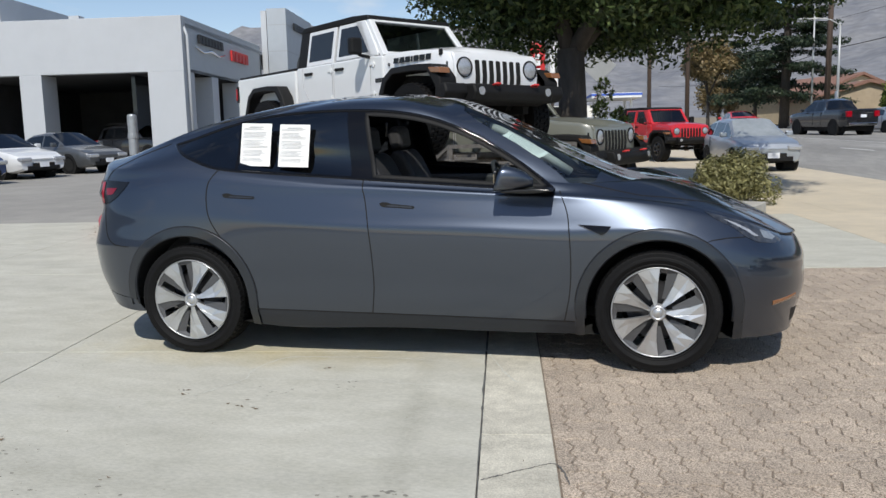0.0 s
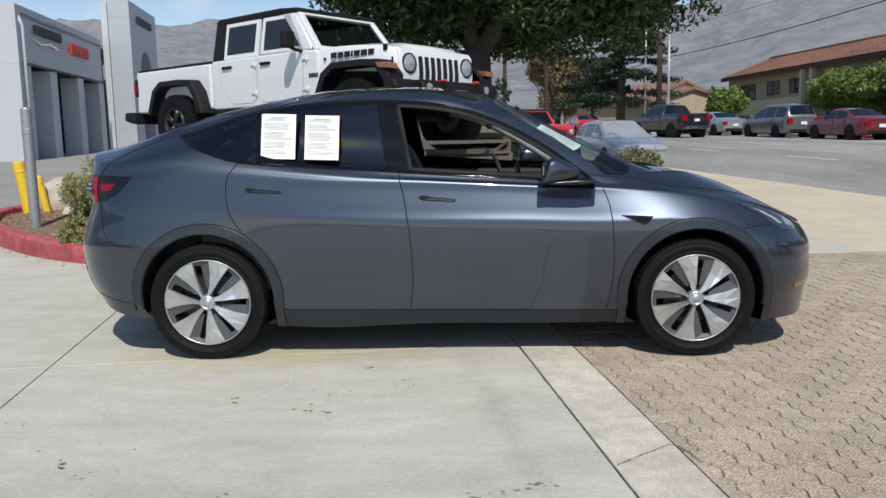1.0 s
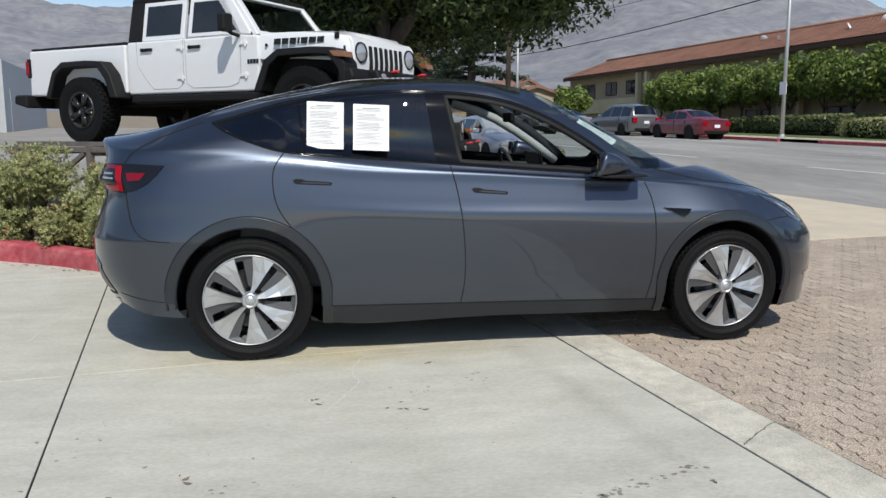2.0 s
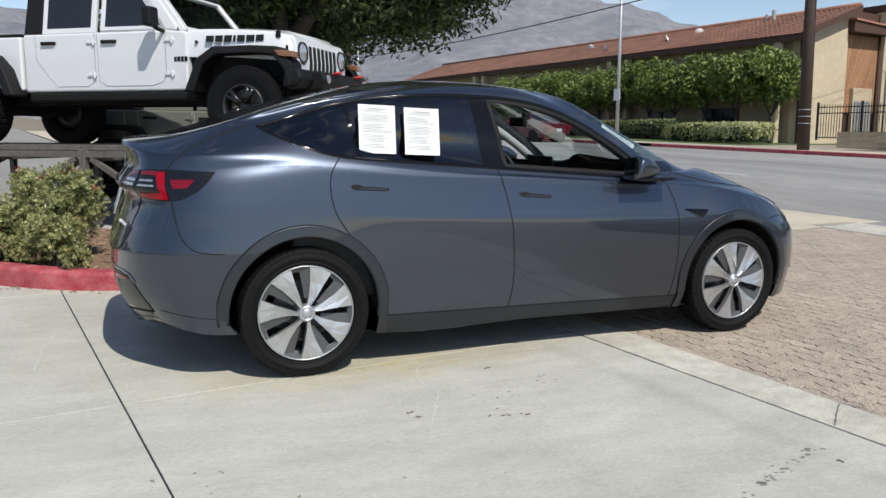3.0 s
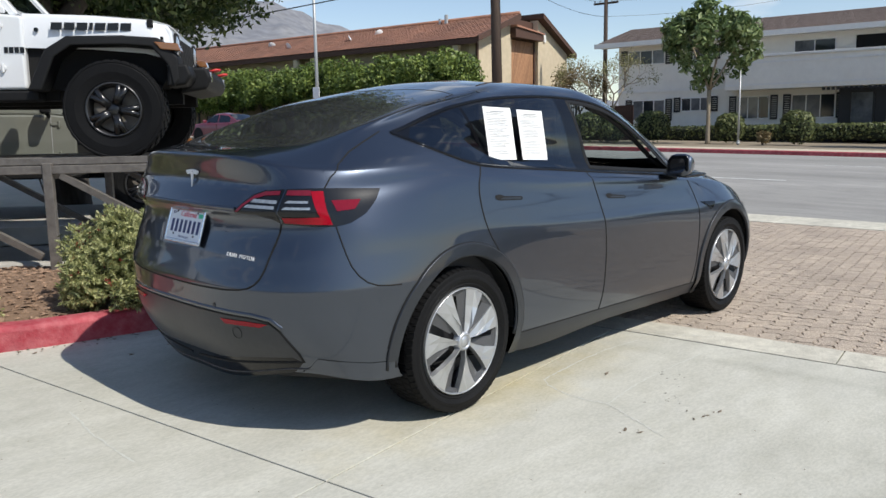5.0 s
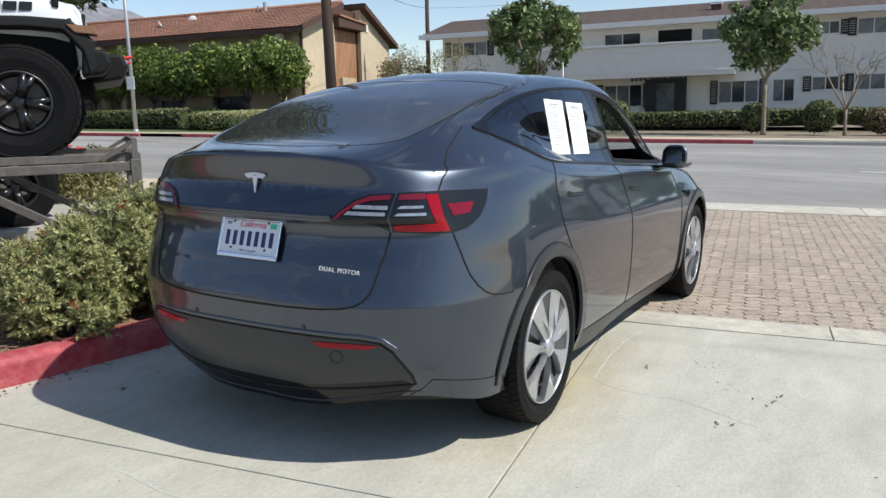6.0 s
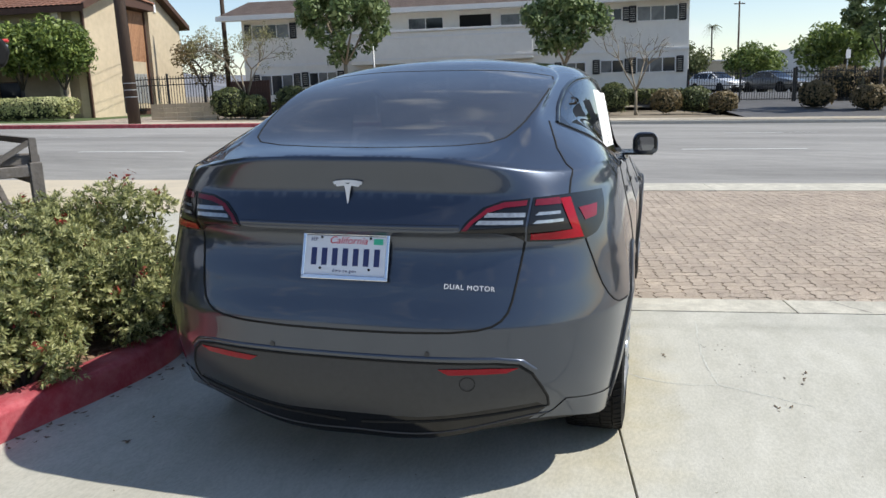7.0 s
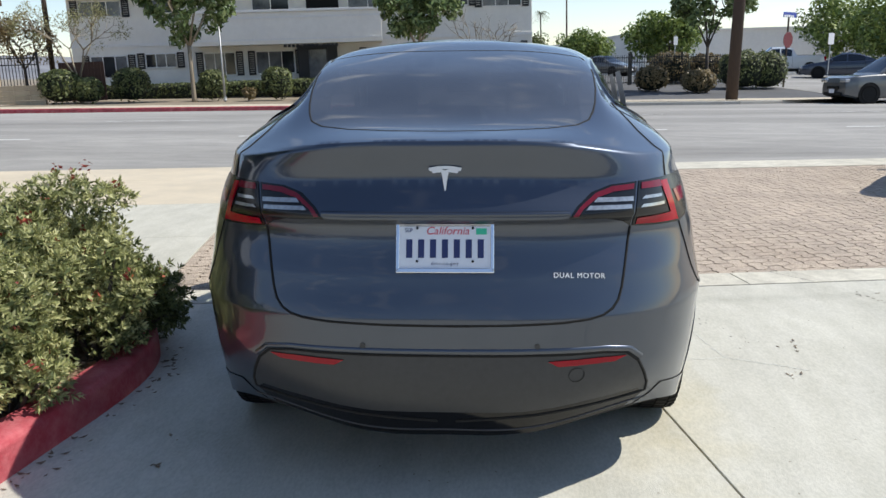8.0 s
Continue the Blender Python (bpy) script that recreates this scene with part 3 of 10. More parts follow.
kerb_run("far_kerb", [street(FAR_KERB, a) for a in (-1.5, 2, 6, 10, 16, 22.5)], M["kerb_red"], "red-painted kerb across the street", 0.16, 0.15)
kerb_run("far_kerb", [street(FAR_KERB, a) for a in (25, 27, 29, 32)], M["kerb_red"], "red-painted kerb across the street", 0.16, 0.15)
kerb_run("far_kerb", [street(FAR_KERB, a) for a in (-13.5, -10, -6, -1.5)], M["kerb_grey"], "grey concrete kerb across the street", 0.16, 0.13)
corner = [street(FAR_KERB + 6.0 - 6.0 * math.sin(k * math.pi / 16), -13.5 - 6.0 * (1 - math.cos(k * math.pi / 16))) for k in range(0, 9)]
corner = [street(FAR_KERB + 6.0 * (1 - math.cos(k * math.pi / 16)), -13.5 - 6.0 * math.sin(k * math.pi / 16)) for k in range(8, -1, -1)]
kerb_run("far_kerb", corner, M["kerb_grey"], "rounded corner kerb across the street", 0.16, 0.13)


def planter_soil():
    bm = bm_new()
    outer = [p for p in KERB]
    inner = [p for p in BACK]
    n = 40
    rows = []
    for i in range(n + 1):
        def along(line):
            k = i / n * (len(line) - 1)
            j = min(int(k), len(line) - 2)
            return line[j].lerp(line[j + 1], k - j)
        p, q = along(outer), along(inner)
        row = []
        for j in range(9):
            x, y = p.lerp(q, 0.02 + 0.96 * j / 8)
            row.append(bm.verts.new((x, y, ground(x, y) + 0.10 + 0.05 * math.sin(math.pi * j / 8) + 0.02 * noise.noise((x * 3, y * 3, 0)))))
        rows.append(row)
    for r0, r1 in zip(rows, rows[1:]):
        for j in range(8):
            bm.faces.new((r0[j], r0[j + 1], r1[j + 1], r1[j]))
    bmesh.ops.recalc_face_normals(bm, faces=bm.faces)
    ob = part("planter_soil", bm, M["soil"], smooth=True)
    tagged(ob, "brown bark mulch in the kerbed planter", "soil", kind="structure")


planter_soil()


def mulch():
    """Loose bark chips and dry leaves over the planter's soil."""
    rng = np.random.default_rng(77)
    verts, faces = [], []
    for k in range(5200):
        i = rng.uniform(0, 1)
        p, q = [line[min(int(i * (len(line) - 1)), len(line) - 2)].lerp(line[min(int(i * (len(line) - 1)), len(line) - 2) + 1], i * (len(line) - 1) % 1) for line in (KERB, BACK)]
        f = rng.uniform(.03, .97)
        x, y = p.lerp(q, f)
        z = ground(x, y) + .10 + .05 * math.sin(math.pi * f) + .02 * noise.noise((x * 3, y * 3, 0))
        a, w, h = rng.uniform(0, math.tau), rng.uniform(.012, .038), rng.uniform(.005, .014)
        d, e = Vector((math.cos(a), math.sin(a), rng.uniform(-.25, .25))) * w, Vector((-math.sin(a), math.cos(a), rng.uniform(-.3, .3))) * w * rng.uniform(.25, .6)
        c, n = Vector((x, y, z + .004)), len(verts)
        verts += [c - d - e, c + d - e, c + d * .8 + e, c - d * .9 + e, c + Vector((0, 0, h))]
        faces += [(n, n + 1, n + 4), (n + 1, n + 2, n + 4), (n + 2, n + 3, n + 4), (n + 3, n, n + 4)]
    ob = raw_mesh("mulch", [tuple(v) for v in verts], faces, M["mulch"])
    tagged(ob, "loose brown bark chips on the planter soil", "mulch", kind="stuff")


mulch()


def lane_marks():
    near = [(12.05, .7 + 6.65 * k, 3.2 + 6.65 * k, 0.11) for k in range(-4, 7)]
    far = [(18.0, -1.5 + 6.65 * k, 1.0 + 6.65 * k, 0.11) for k in range(-2, 5)]
    for s, a0, a1, w in near + far + [(15.0, -60, -24, 0.1), (15.0, 20, 60, 0.1)]:
        verts = [(*street(s + i * w, a0 + (a1 - a0) * j / 4),) for j in range(5) for i in (0, 1)]
        verts = [(x, y, ground(x, y) + 0.006) for x, y in verts]
        ob = raw_mesh("lane_marking", verts, [(2 * j, 2 * j + 1, 2 * j + 3, 2 * j + 2) for j in range(4)], M["line_white"])
        tagged(ob, "worn white lane marking on the street", "road marking", group="lane markings", kind="structure")


lane_marks()


def mountains():
    """The range behind the town: rings of slopes with ridges and gullies."""

    crest = [(-75, 2.5), (-55, 5.0), (-42, 6.8), (-30, 7.6), (-22, 8.4), (-12, 8.0), (0, 7.2), (10, 8.0), (16, 8.8), (21, 10.2), (26, 11.0), (30, 10.4), (34, 9.0), (38, 7.8), (41, 6.8), (45, 4.6), (52, 2.6), (62, 1.6), (75, 0.8)]
    verts, faces, nr, nz = [], [], 30, 300
    for i in range(nz + 1):
        az = -75 + 150 * i / nz
        k = max(j for j in range(len(crest) - 1) if crest[j][0] <= az or j == 0)
        f = (az - crest[k][0]) / (crest[k + 1][0] - crest[k][0])
        top = crest[k][1] * (1 - f) + crest[k + 1][1] * f
        for j in range(nr + 1):
            d = 900 + 2300 * j / nr
            x, y = d * math.sin(radians(az)), d * math.cos(radians(az))
            q = j / nr
            rough = noise.fractal((x * 0.0035, y * 0.0035, 1.3), 0.9, 2.1, 6)
            h = 3200 * math.tan(radians(top)) * (q ** 1.35) * (1 + 0.16 * rough * (1.2 - q)) + 30 * rough * q
            verts.append((x, y, ground(0, 0) + max(h, -5) - 6))
    for i in range(nz):
        for j in range(nr):
            k = i * (nr + 1) + j
            faces.append((k, k + 1, k + nr + 2, k + nr + 1))
    tagged(raw_mesh("mountains", verts, faces, M["mountain"], smooth=True), "chaparral mountains behind the town, haze put into their grey colour", "mountain", kind="structure")


mountains()
# ---- the hero car: one skin of levels, cut into panels ----
U_KEYS = [0.0, 0.42, 0.78, 1.20, 1.75, 2.30, 3.00, 3.70, 4.15, 4.65, 5.15, 5.55, 5.95, 6.30]
# each level runs from the rear centre round the side to the front centre: x, half width, z
SILL_LEVEL = [(-2.285, 0, 0.224), (-2.268, 0.33, 0.238), (-2.18, 0.66, 0.308), (-1.96, 0.86, 0.265), (-1.45, 0.87, 0.255), (-0.95, 0.87, 0.19), (-0.2, 0.86, 0.195), (0.5, 0.86, 0.195), (0.98, 0.87, 0.2), (1.45, 0.87, 0.2), (1.92, 0.83, 0.2), (2.17, 0.63, 0.2), (2.26, 0.31, 0.2), (2.285, 0, 0.2)]
LOWER_LEVEL = [(-2.368, 0, 0.40), (-2.352, 0.36, 0.405), (-2.25, 0.675, 0.44), (-1.985, 0.885, 0.43), (-1.45, 0.925, 0.37), (-0.95, 0.915, 0.3), (-0.2, 0.91, 0.3), (0.5, 0.91, 0.29), (0.98, 0.915, 0.29), (1.45, 0.925, 0.32), (1.92, 0.87, 0.32), (2.18, 0.64, 0.31), (2.29, 0.32, 0.31), (2.32, 0, 0.31)]
BULGE_LEVEL = [(-2.400, 0, 0.672), (-2.384, 0.38, 0.672), (-2.277, 0.7, 0.678), (-1.99, 0.913, 0.69), (-1.45, 0.955, 0.66), (-0.9, 0.94, 0.55), (-0.2, 0.935, 0.52), (0.5, 0.935, 0.52), (0.98, 0.94, 0.52), (1.45, 0.955, 0.55), (1.93, 0.89, 0.48), (2.2, 0.655, 0.44), (2.32, 0.34, 0.43), (2.35, 0, 0.43)]
FLANK_LEVEL = [(-2.360, 0, 0.80), (-2.341, 0.38, 0.80), (-2.247, 0.685, 0.80), (-1.98, 0.890, 0.815), (-1.45, 0.939, 0.83), (-0.9, 0.942, 0.81), (-0.2, 0.94, 0.79), (0.5, 0.94, 0.78), (0.98, 0.94, 0.77), (1.45, 0.95, 0.77), (1.94, 0.875, 0.63), (2.195, 0.65, 0.56), (2.315, 0.34, 0.545), (2.345, 0, 0.54)]
SHOULDER_LEVEL = [(-2.320, 0, 0.965), (-2.303, 0.39, 0.965), (-2.202, 0.68, 0.965), (-1.965, 0.867, 0.955), (-1.45, 0.916, 0.965), (-0.9, 0.921, 0.93), (-0.2, 0.914, 0.9), (0.5, 0.909, 0.885), (0.98, 0.909, 0.87), (1.45, 0.914, 0.86), (1.935, 0.835, 0.735), (2.185, 0.64, 0.655), (2.3, 0.345, 0.64), (2.33, 0, 0.635)]
LAMP_LEVEL = [(-2.352, 0, 1.003), (-2.332, 0.4, 1.002), (-2.233, 0.668, 1.008), (-1.955, 0.846, 1.03), (-1.45, 0.895, 1.06), (-0.9, 0.899, 1.02), (-0.2, 0.886, 0.995), (0.5, 0.879, 0.97), (0.98, 0.873, 0.955), (1.45, 0.864, 0.93), (1.925, 0.79, 0.8), (2.16, 0.61, 0.71), (2.275, 0.34, 0.69), (2.305, 0, 0.685)]
UNDER_LIP_LEVEL = [(-2.283, 0, 1.120), (-2.268, 0.4, 1.114), (-2.208, 0.655, 1.106), (-1.935, 0.818, 1.108), (-1.449, 0.872, 1.135), (-0.9, 0.883, 1.089), (-0.2, 0.871, 1.056), (0.5, 0.865, 1.019), (0.978, 0.85, 1.001), (1.46, 0.82, 0.96), (1.91, 0.735, 0.85), (2.12, 0.575, 0.76), (2.235, 0.33, 0.735), (2.265, 0, 0.73)]
LIP_LEVEL = [(-2.315, 0, 1.229), (-2.295, 0.4, 1.219), (-2.165, 0.645, 1.190), (-1.91, 0.8, 1.185), (-1.43, 0.832, 1.2), (-0.9, 0.845, 1.14), (-0.2, 0.835, 1.09), (0.5, 0.83, 1.045), (0.94, 0.81, 1.025), (1.45, 0.75, 0.985), (1.86, 0.66, 0.9), (2.06, 0.52, 0.81), (2.17, 0.3, 0.785), (2.2, 0, 0.78)]
DECK_LEVEL = [(-2.308, 0, 1.243), (-2.288, 0.39, 1.233), (-2.13, 0.63, 1.205), (-1.88, 0.765, 1.215), (-1.42, 0.808, 1.23), (-0.9, 0.816, 1.165), (-0.2, 0.82, 1.112), (0.5, 0.815, 1.065), (0.92, 0.795, 1.045), (1.42, 0.69, 1.02), (1.76, 0.58, 0.955), (1.94, 0.47, 0.88), (2.03, 0.27, 0.855), (2.06, 0, 0.85)]
GLASS_FOOT_LEVEL = [(-1.95, 0, 1.302), (-1.92, 0.38, 1.312), (-1.83, 0.55, 1.334), (-1.67, 0.595, 1.356), (-1.35, 0.664, 1.37), (-0.9, 0.733, 1.35), (-0.2, 0.755, 1.325), (0.42, 0.752, 1.245), (0.86, 0.755, 1.075), (1.16, 0.64, 1.075), (1.24, 0.5, 1.085), (1.22, 0.35, 1.095), (1.2, 0.2, 1.1), (1.2, 0, 1.1)]
GLASS_MID_LEVEL = [(-1.459, 0.000, 1.465), (-1.443, 0.350, 1.468), (-1.417, 0.550, 1.464), (-1.361, 0.578, 1.455), (-1.165, 0.633, 1.453), (-0.779, 0.692, 1.463), (-0.200, 0.710, 1.455), (0.255, 0.708, 1.396), (0.591, 0.709, 1.261), (0.763, 0.614, 1.278), (0.755, 0.500, 1.306), (0.694, 0.350, 1.335), (0.660, 0.201, 1.347), (0.651, 0.000, 1.350)]
GLASS_HEAD_LEVEL = [(-0.98, 0, 1.58), (-0.98, 0.3, 1.574), (-1, 0.53, 1.546), (-1.02, 0.568, 1.521), (-0.92, 0.603, 1.52), (-0.62, 0.632, 1.545), (-0.2, 0.64, 1.548), (0.08, 0.64, 1.52), (0.28, 0.63, 1.465), (0.36, 0.56, 1.49), (0.33, 0.48, 1.515), (0.28, 0.35, 1.54), (0.26, 0.2, 1.55), (0.25, 0, 1.555)]
ROOF_LEVEL = [(-0.66, 0, 1.622), (-0.66, 0.2, 1.617), (-0.67, 0.35, 1.604), (-0.66, 0.42, 1.596), (-0.58, 0.45, 1.594), (-0.45, 0.46, 1.6), (-0.2, 0.46, 1.6), (-0.05, 0.46, 1.588), (0.03, 0.44, 1.577), (0.06, 0.38, 1.583), (0.06, 0.3, 1.593), (0.03, 0.22, 1.6), (0.02, 0.12, 1.606), (0.02, 0, 1.608)]
CROWN_LEVEL = [(-0.52, 0, 1.632), (-0.52, 0.02, 1.632), (-0.51, 0.03, 1.632), (-0.5, 0.03, 1.632), (-0.45, 0.03, 1.632), (-0.38, 0.03, 1.632), (-0.28, 0.03, 1.632), (-0.2, 0.03, 1.63), (-0.15, 0.03, 1.629), (-0.12, 0.03, 1.628), (-0.1, 0.03, 1.628), (-0.09, 0.02, 1.627), (-0.08, 0.01, 1.627), (-0.08, 0, 1.627)]
LEVELS = [SILL_LEVEL, LOWER_LEVEL, BULGE_LEVEL, FLANK_LEVEL, SHOULDER_LEVEL, LAMP_LEVEL, UNDER_LIP_LEVEL, LIP_LEVEL, DECK_LEVEL, GLASS_FOOT_LEVEL, GLASS_MID_LEVEL, GLASS_HEAD_LEVEL, ROOF_LEVEL, CROWN_LEVEL]
# folds of the sheet metal towards the rear: level, then sharpness and where it begins to fade and ends
CREASES = {2: (0.85, 1.5, 2.0), 5: (0.8, 0.6, 1.0), 6: (0.55, 1.7, 2.5), 7: (0.8, 1.2, 1.8), 8: (0.92, 1.4, 2.0)}
V_KEYS = [0.0, 0.10, 0.27, 0.44, 0.60, 0.66, 0.765, 0.87, 0.895, 1.18, 1.40, 1.62, 1.92, 2.22]


def spline_rows(keys, rows):
    """Second derivatives of natural cubic splines through rows, for all their columns."""
    k, y = np.array(keys), np.array(rows, float)
    n, h = len(k), np.diff(np.array(keys))
    a, r = np.zeros((n, n)), np.zeros_like(y)
    a[0, 0] = a[-1, -1] = 1
    for i in range(1, n - 1):
        a[i, i - 1:i + 2] = h[i - 1], 2 * (h[i - 1] + h[i]), h[i]
        r[i] = 6 * ((y[i + 1] - y[i]) / h[i] - (y[i] - y[i - 1]) / h[i - 1])
    return k, y, np.linalg.solve(a, r)


def mirrored_level(rows):
    """Adds three mirrored keys at both ends, so that the skin closes smoothly on the centre plane."""
    flip = [(x, -y, z) for x, y, z in rows]
    uk = [-U_KEYS[i] for i in (3, 2, 1)] + U_KEYS + [2 * U_KEYS[-1] - U_KEYS[i] for i in (-2, -3, -4)]
    return spline_rows(uk, [flip[3], flip[2], flip[1]] + rows + [flip[-2], flip[-3], flip[-4]])


LEVEL_SPLINES = [mirrored_level(r) for r in LEVELS]


def level_at(sp, u):
    k, y, m = sp
    i = np.clip(np.searchsorted(k, u) - 1, 0, len(k) - 2)
    h = (k[i + 1] - k[i])[:, None]
    t0, t1 = (k[i + 1] - u)[:, None], (u - k[i])[:, None]
    return (m[i] * t0 ** 3 + m[i + 1] * t1 ** 3) / (6 * h) + (y[i] / h - m[i] * h / 6) * t0 + (y[i + 1] / h - m[i + 1] * h / 6) * t1


def skin(u, v):
    """Points of the car's skin at parameters u (round the car) and v (sill to roof)."""
    u, v = np.atleast_1d(np.array(u, float)), np.atleast_1d(np.array(v, float))
    pts = np.stack([level_at(sp, u) for sp in LEVEL_SPLINES])
    vk = np.array(V_KEYS)
    i = np.clip(np.searchsorted(vk, v) - 1, 0, len(vk) - 2)
    ar = np.arange(len(u))
    fold = np.zeros((len(vk), len(u)))
    for row, (amount, full, none) in CREASES.items():
        fold[row] = amount * np.clip((none - u) / (none - full), 0, 1)

    def tangent(j, upward):
        lo, hi = np.clip(j - 1, 0, len(vk) - 1), np.clip(j + 1, 0, len(vk) - 1)
        d0, d1 = np.maximum(vk[j] - vk[lo], 1e-6)[:, None], np.maximum(vk[hi] - vk[j], 1e-6)[:, None]
        s0, s1 = (pts[j, ar] - pts[lo, ar]) / d0, (pts[hi, ar] - pts[j, ar]) / d1
        mid = (s0 * d1 + s1 * d0) / (d0 + d1)
        sharp = fold[j, ar][:, None]
        mid = mid * (1 - sharp) + (s1 if upward else s0) * sharp
        mid = np.where((j == 0)[:, None], s1, mid)
        return np.where((j == len(vk) - 1)[:, None], s0, mid)
    h = (vk[i + 1] - vk[i])[:, None]
    t = ((v - vk[i])[:, None]) / h
    p0, p1, m0, m1 = pts[i, ar], pts[i + 1, ar], tangent(i, True) * h, tangent(i + 1, False) * h
    out = (2 * t ** 3 - 3 * t ** 2 + 1) * p0 + (t ** 3 - 2 * t ** 2 + t) * m0 + (3 * t ** 2 - 2 * t ** 3) * p1 + (t ** 3 - t ** 2) * m1
    out[:, 1] = -out[:, 1]
    return out


def skin_normal(u, v):
    e = 1e-3
    u, v = np.atleast_1d(np.array(u, float)), np.atleast_1d(np.array(v, float))
    du = skin(np.minimum(u + e, 6.3), v) - skin(np.maximum(u - e, 0.0), v)
    dv = skin(u, np.minimum(v + e, V_KEYS[-1])) - skin(u, np.maximum(v - e, 0.0))
    n = np.cross(du, dv)
    n /= np.maximum(np.linalg.norm(n, axis=1), 1e-12)[:, None]
    return np.where(n[:, 1:2] * 0 + (np.sum(n * (skin(u, v) - np.array([0, 0, 0.7])), axis=1) < 0)[:, None], -n, n)


GU, GV = np.meshgrid(np.linspace(0, 6.3, 316), np.linspace(0, V_KEYS[-1], 224), indexing="ij")
GP = skin(GU.ravel(), GV.ravel())


def find(points, axes, u0=0.0, u1=6.3, v0=0.0, v1=9.0):
    """Skin parameters of points given in two coordinates (axes "xz" from the side, "yz" from behind, "xy" from above)."""
    ax = {"xz": (0, 2), "yz": (1, 2), "xy": (0, 1)}[axes]
    ok = (GU.ravel() >= u0) & (GU.ravel() <= u1) & (GV.ravel() >= v0) & (GV.ravel() <= v1)
    gp, gu, gv = GP[ok][:, ax], GU.ravel()[ok], GV.ravel()[ok]
    res = []
    for p in points:
        p = np.array(p)
        k = np.argmin(np.sum((gp - p) ** 2, axis=1))
        u, v = gu[k], gv[k]
        for _ in range(4):
            e = 1e-3
            f = skin([u, u + e, u], [v, v, v + e])[:, ax]
            j = np.stack([(f[1] - f[0]) / e, (f[2] - f[0]) / e], axis=1)
            if abs(np.linalg.det(j)) < 1e-5:
                break
            st = np.linalg.solve(j, p - f[0])
            st *= min(1.0, 0.05 / max(1e-9, np.abs(st).max()))
            u, v = min(max(u + st[0], u0), u1), min(max(v + st[1], v0), min(v1, V_KEYS[-1]))
        res.append((u, v))
    return res


def dense(line, step=0.02, closed=False):
    out, pts = [], list(line) + ([line[0]] if closed else [])
    for p, q in zip(pts, pts[1:]):
        n = max(1, int(math.hypot(q[0] - p[0], q[1] - p[1]) / step))
        out += [(p[0] + (q[0] - p[0]) * i / n, p[1] + (q[1] - p[1]) * i / n) for i in range(n)]
    return out if closed else out + [pts[-1]]


def inside(poly, pts):
    x, y = pts[:, 0], pts[:, 1]
    hit = np.zeros(len(pts), bool)
    n = len(poly)
    for i in range(n):
        (x0, y0), (x1, y1) = poly[i], poly[(i + 1) % n]
        if y0 != y1:
            c = ((y0 > y) != (y1 > y)) & (x < (x1 - x0) * (y - y0) / (y1 - y0) + x0)
            hit ^= c
    return hit
CAR = thing("electric_crossover", tilted(0, 0, 0, 0.0), "dark metallic grey electric crossover parked across the driveway", "car")
SIDE = dict(u0=0.9, u1=5.6)
WHEELS = [(-1.445, 0.352), (1.445, 0.352)]


def arc(c, r, a0, a1, n=28):
    return [(c[0] + r * math.cos(radians(a0 + (a1 - a0) * i / n)), c[1] + r * math.sin(radians(a0 + (a1 - a0) * i / n))) for i in range(n + 1)]


BELT = smooth_line([(-1.64, 1.332), (-1.56, 1.285), (-1.44, 1.235), (-1.24, 1.178), (-.9, 1.148), (-.6, 1.128), (-.24, 1.103), (.2, 1.073), (.56, 1.05), (.86, 1.036)], 6)
CANT = smooth_line([(-1.64, 1.332), (-1.53, 1.362), (-1.36, 1.415), (-1.18, 1.462), (-.92, 1.505), (-.6, 1.523), (-.34, 1.522), (-.12, 1.507), (.06, 1.475), (.22, 1.425), (.4, 1.345), (.62, 1.215), (.8, 1.085), (.86, 1.036)], 6)
BELT_UV = find([tuple(p) for p in BELT], "xz", v0=0.55, **SIDE)
CANT_UV = find([tuple(p) for p in CANT], "xz", v0=0.80, **SIDE)


def cut_line(line, x):
    """Height of a side-view line at x."""
    for p, q in zip(line, line[1:]):
        if min(p.x, q.x) <= x <= max(p.x, q.x):
            return p.y + (q.y - p.y) * (x - p.x) / (q.x - p.x)
    return line[-1].y


def window_poly(x0, x1, tilt0=0.0, tilt1=0.0, inset=0.012):
    """A side window between two slanting posts, inside belt and cant line."""
    top, bot = [], []
    for i in range(31):
        f = i / 30
        xb, xt = x0 + (x1 - x0) * f, (x0 + tilt0) + (x1 + tilt1 - x0 - tilt0) * f
        bot.append((xb, cut_line(BELT, min(max(xb, -1.64), .86)) + inset))
        top.append((xt, cut_line(CANT, min(max(xt, -1.64), .86)) - inset))
    return bot + top[::-1]


REAR_EDGE = smooth_line([(-.985, .305), (-1.02, .46), (-1.10, .62), (-1.20, .755), (-1.275, .87), (-1.302, .98), (-1.295, 1.09), (-1.235, 1.18)], 5)
MID_EDGE = smooth_line([(-.235, .30), (-.215, .45), (-.218, .62), (-.235, .80), (-.262, .97), (-.285, 1.06), (-.29, 1.108)], 5)
FRONT_EDGE = smooth_line([(.925, .285), (.955, .45), (.962, .62), (.952, .80), (.935, .92), (.89, 1.03)], 5)
ll = lambda line: [tuple(p) for p in line]
belt_between = lambda x0, x1: [(x0 + (x1 - x0) * i / 20, cut_line(BELT, x0 + (x1 - x0) * i / 20)) for i in range(21)]

REGIONS = {}  # name: polygon in skin parameters


def region(name, pts, axes, step=0.03, **kw):
    REGIONS[name] = find(dense(pts, step, True), axes, **kw)


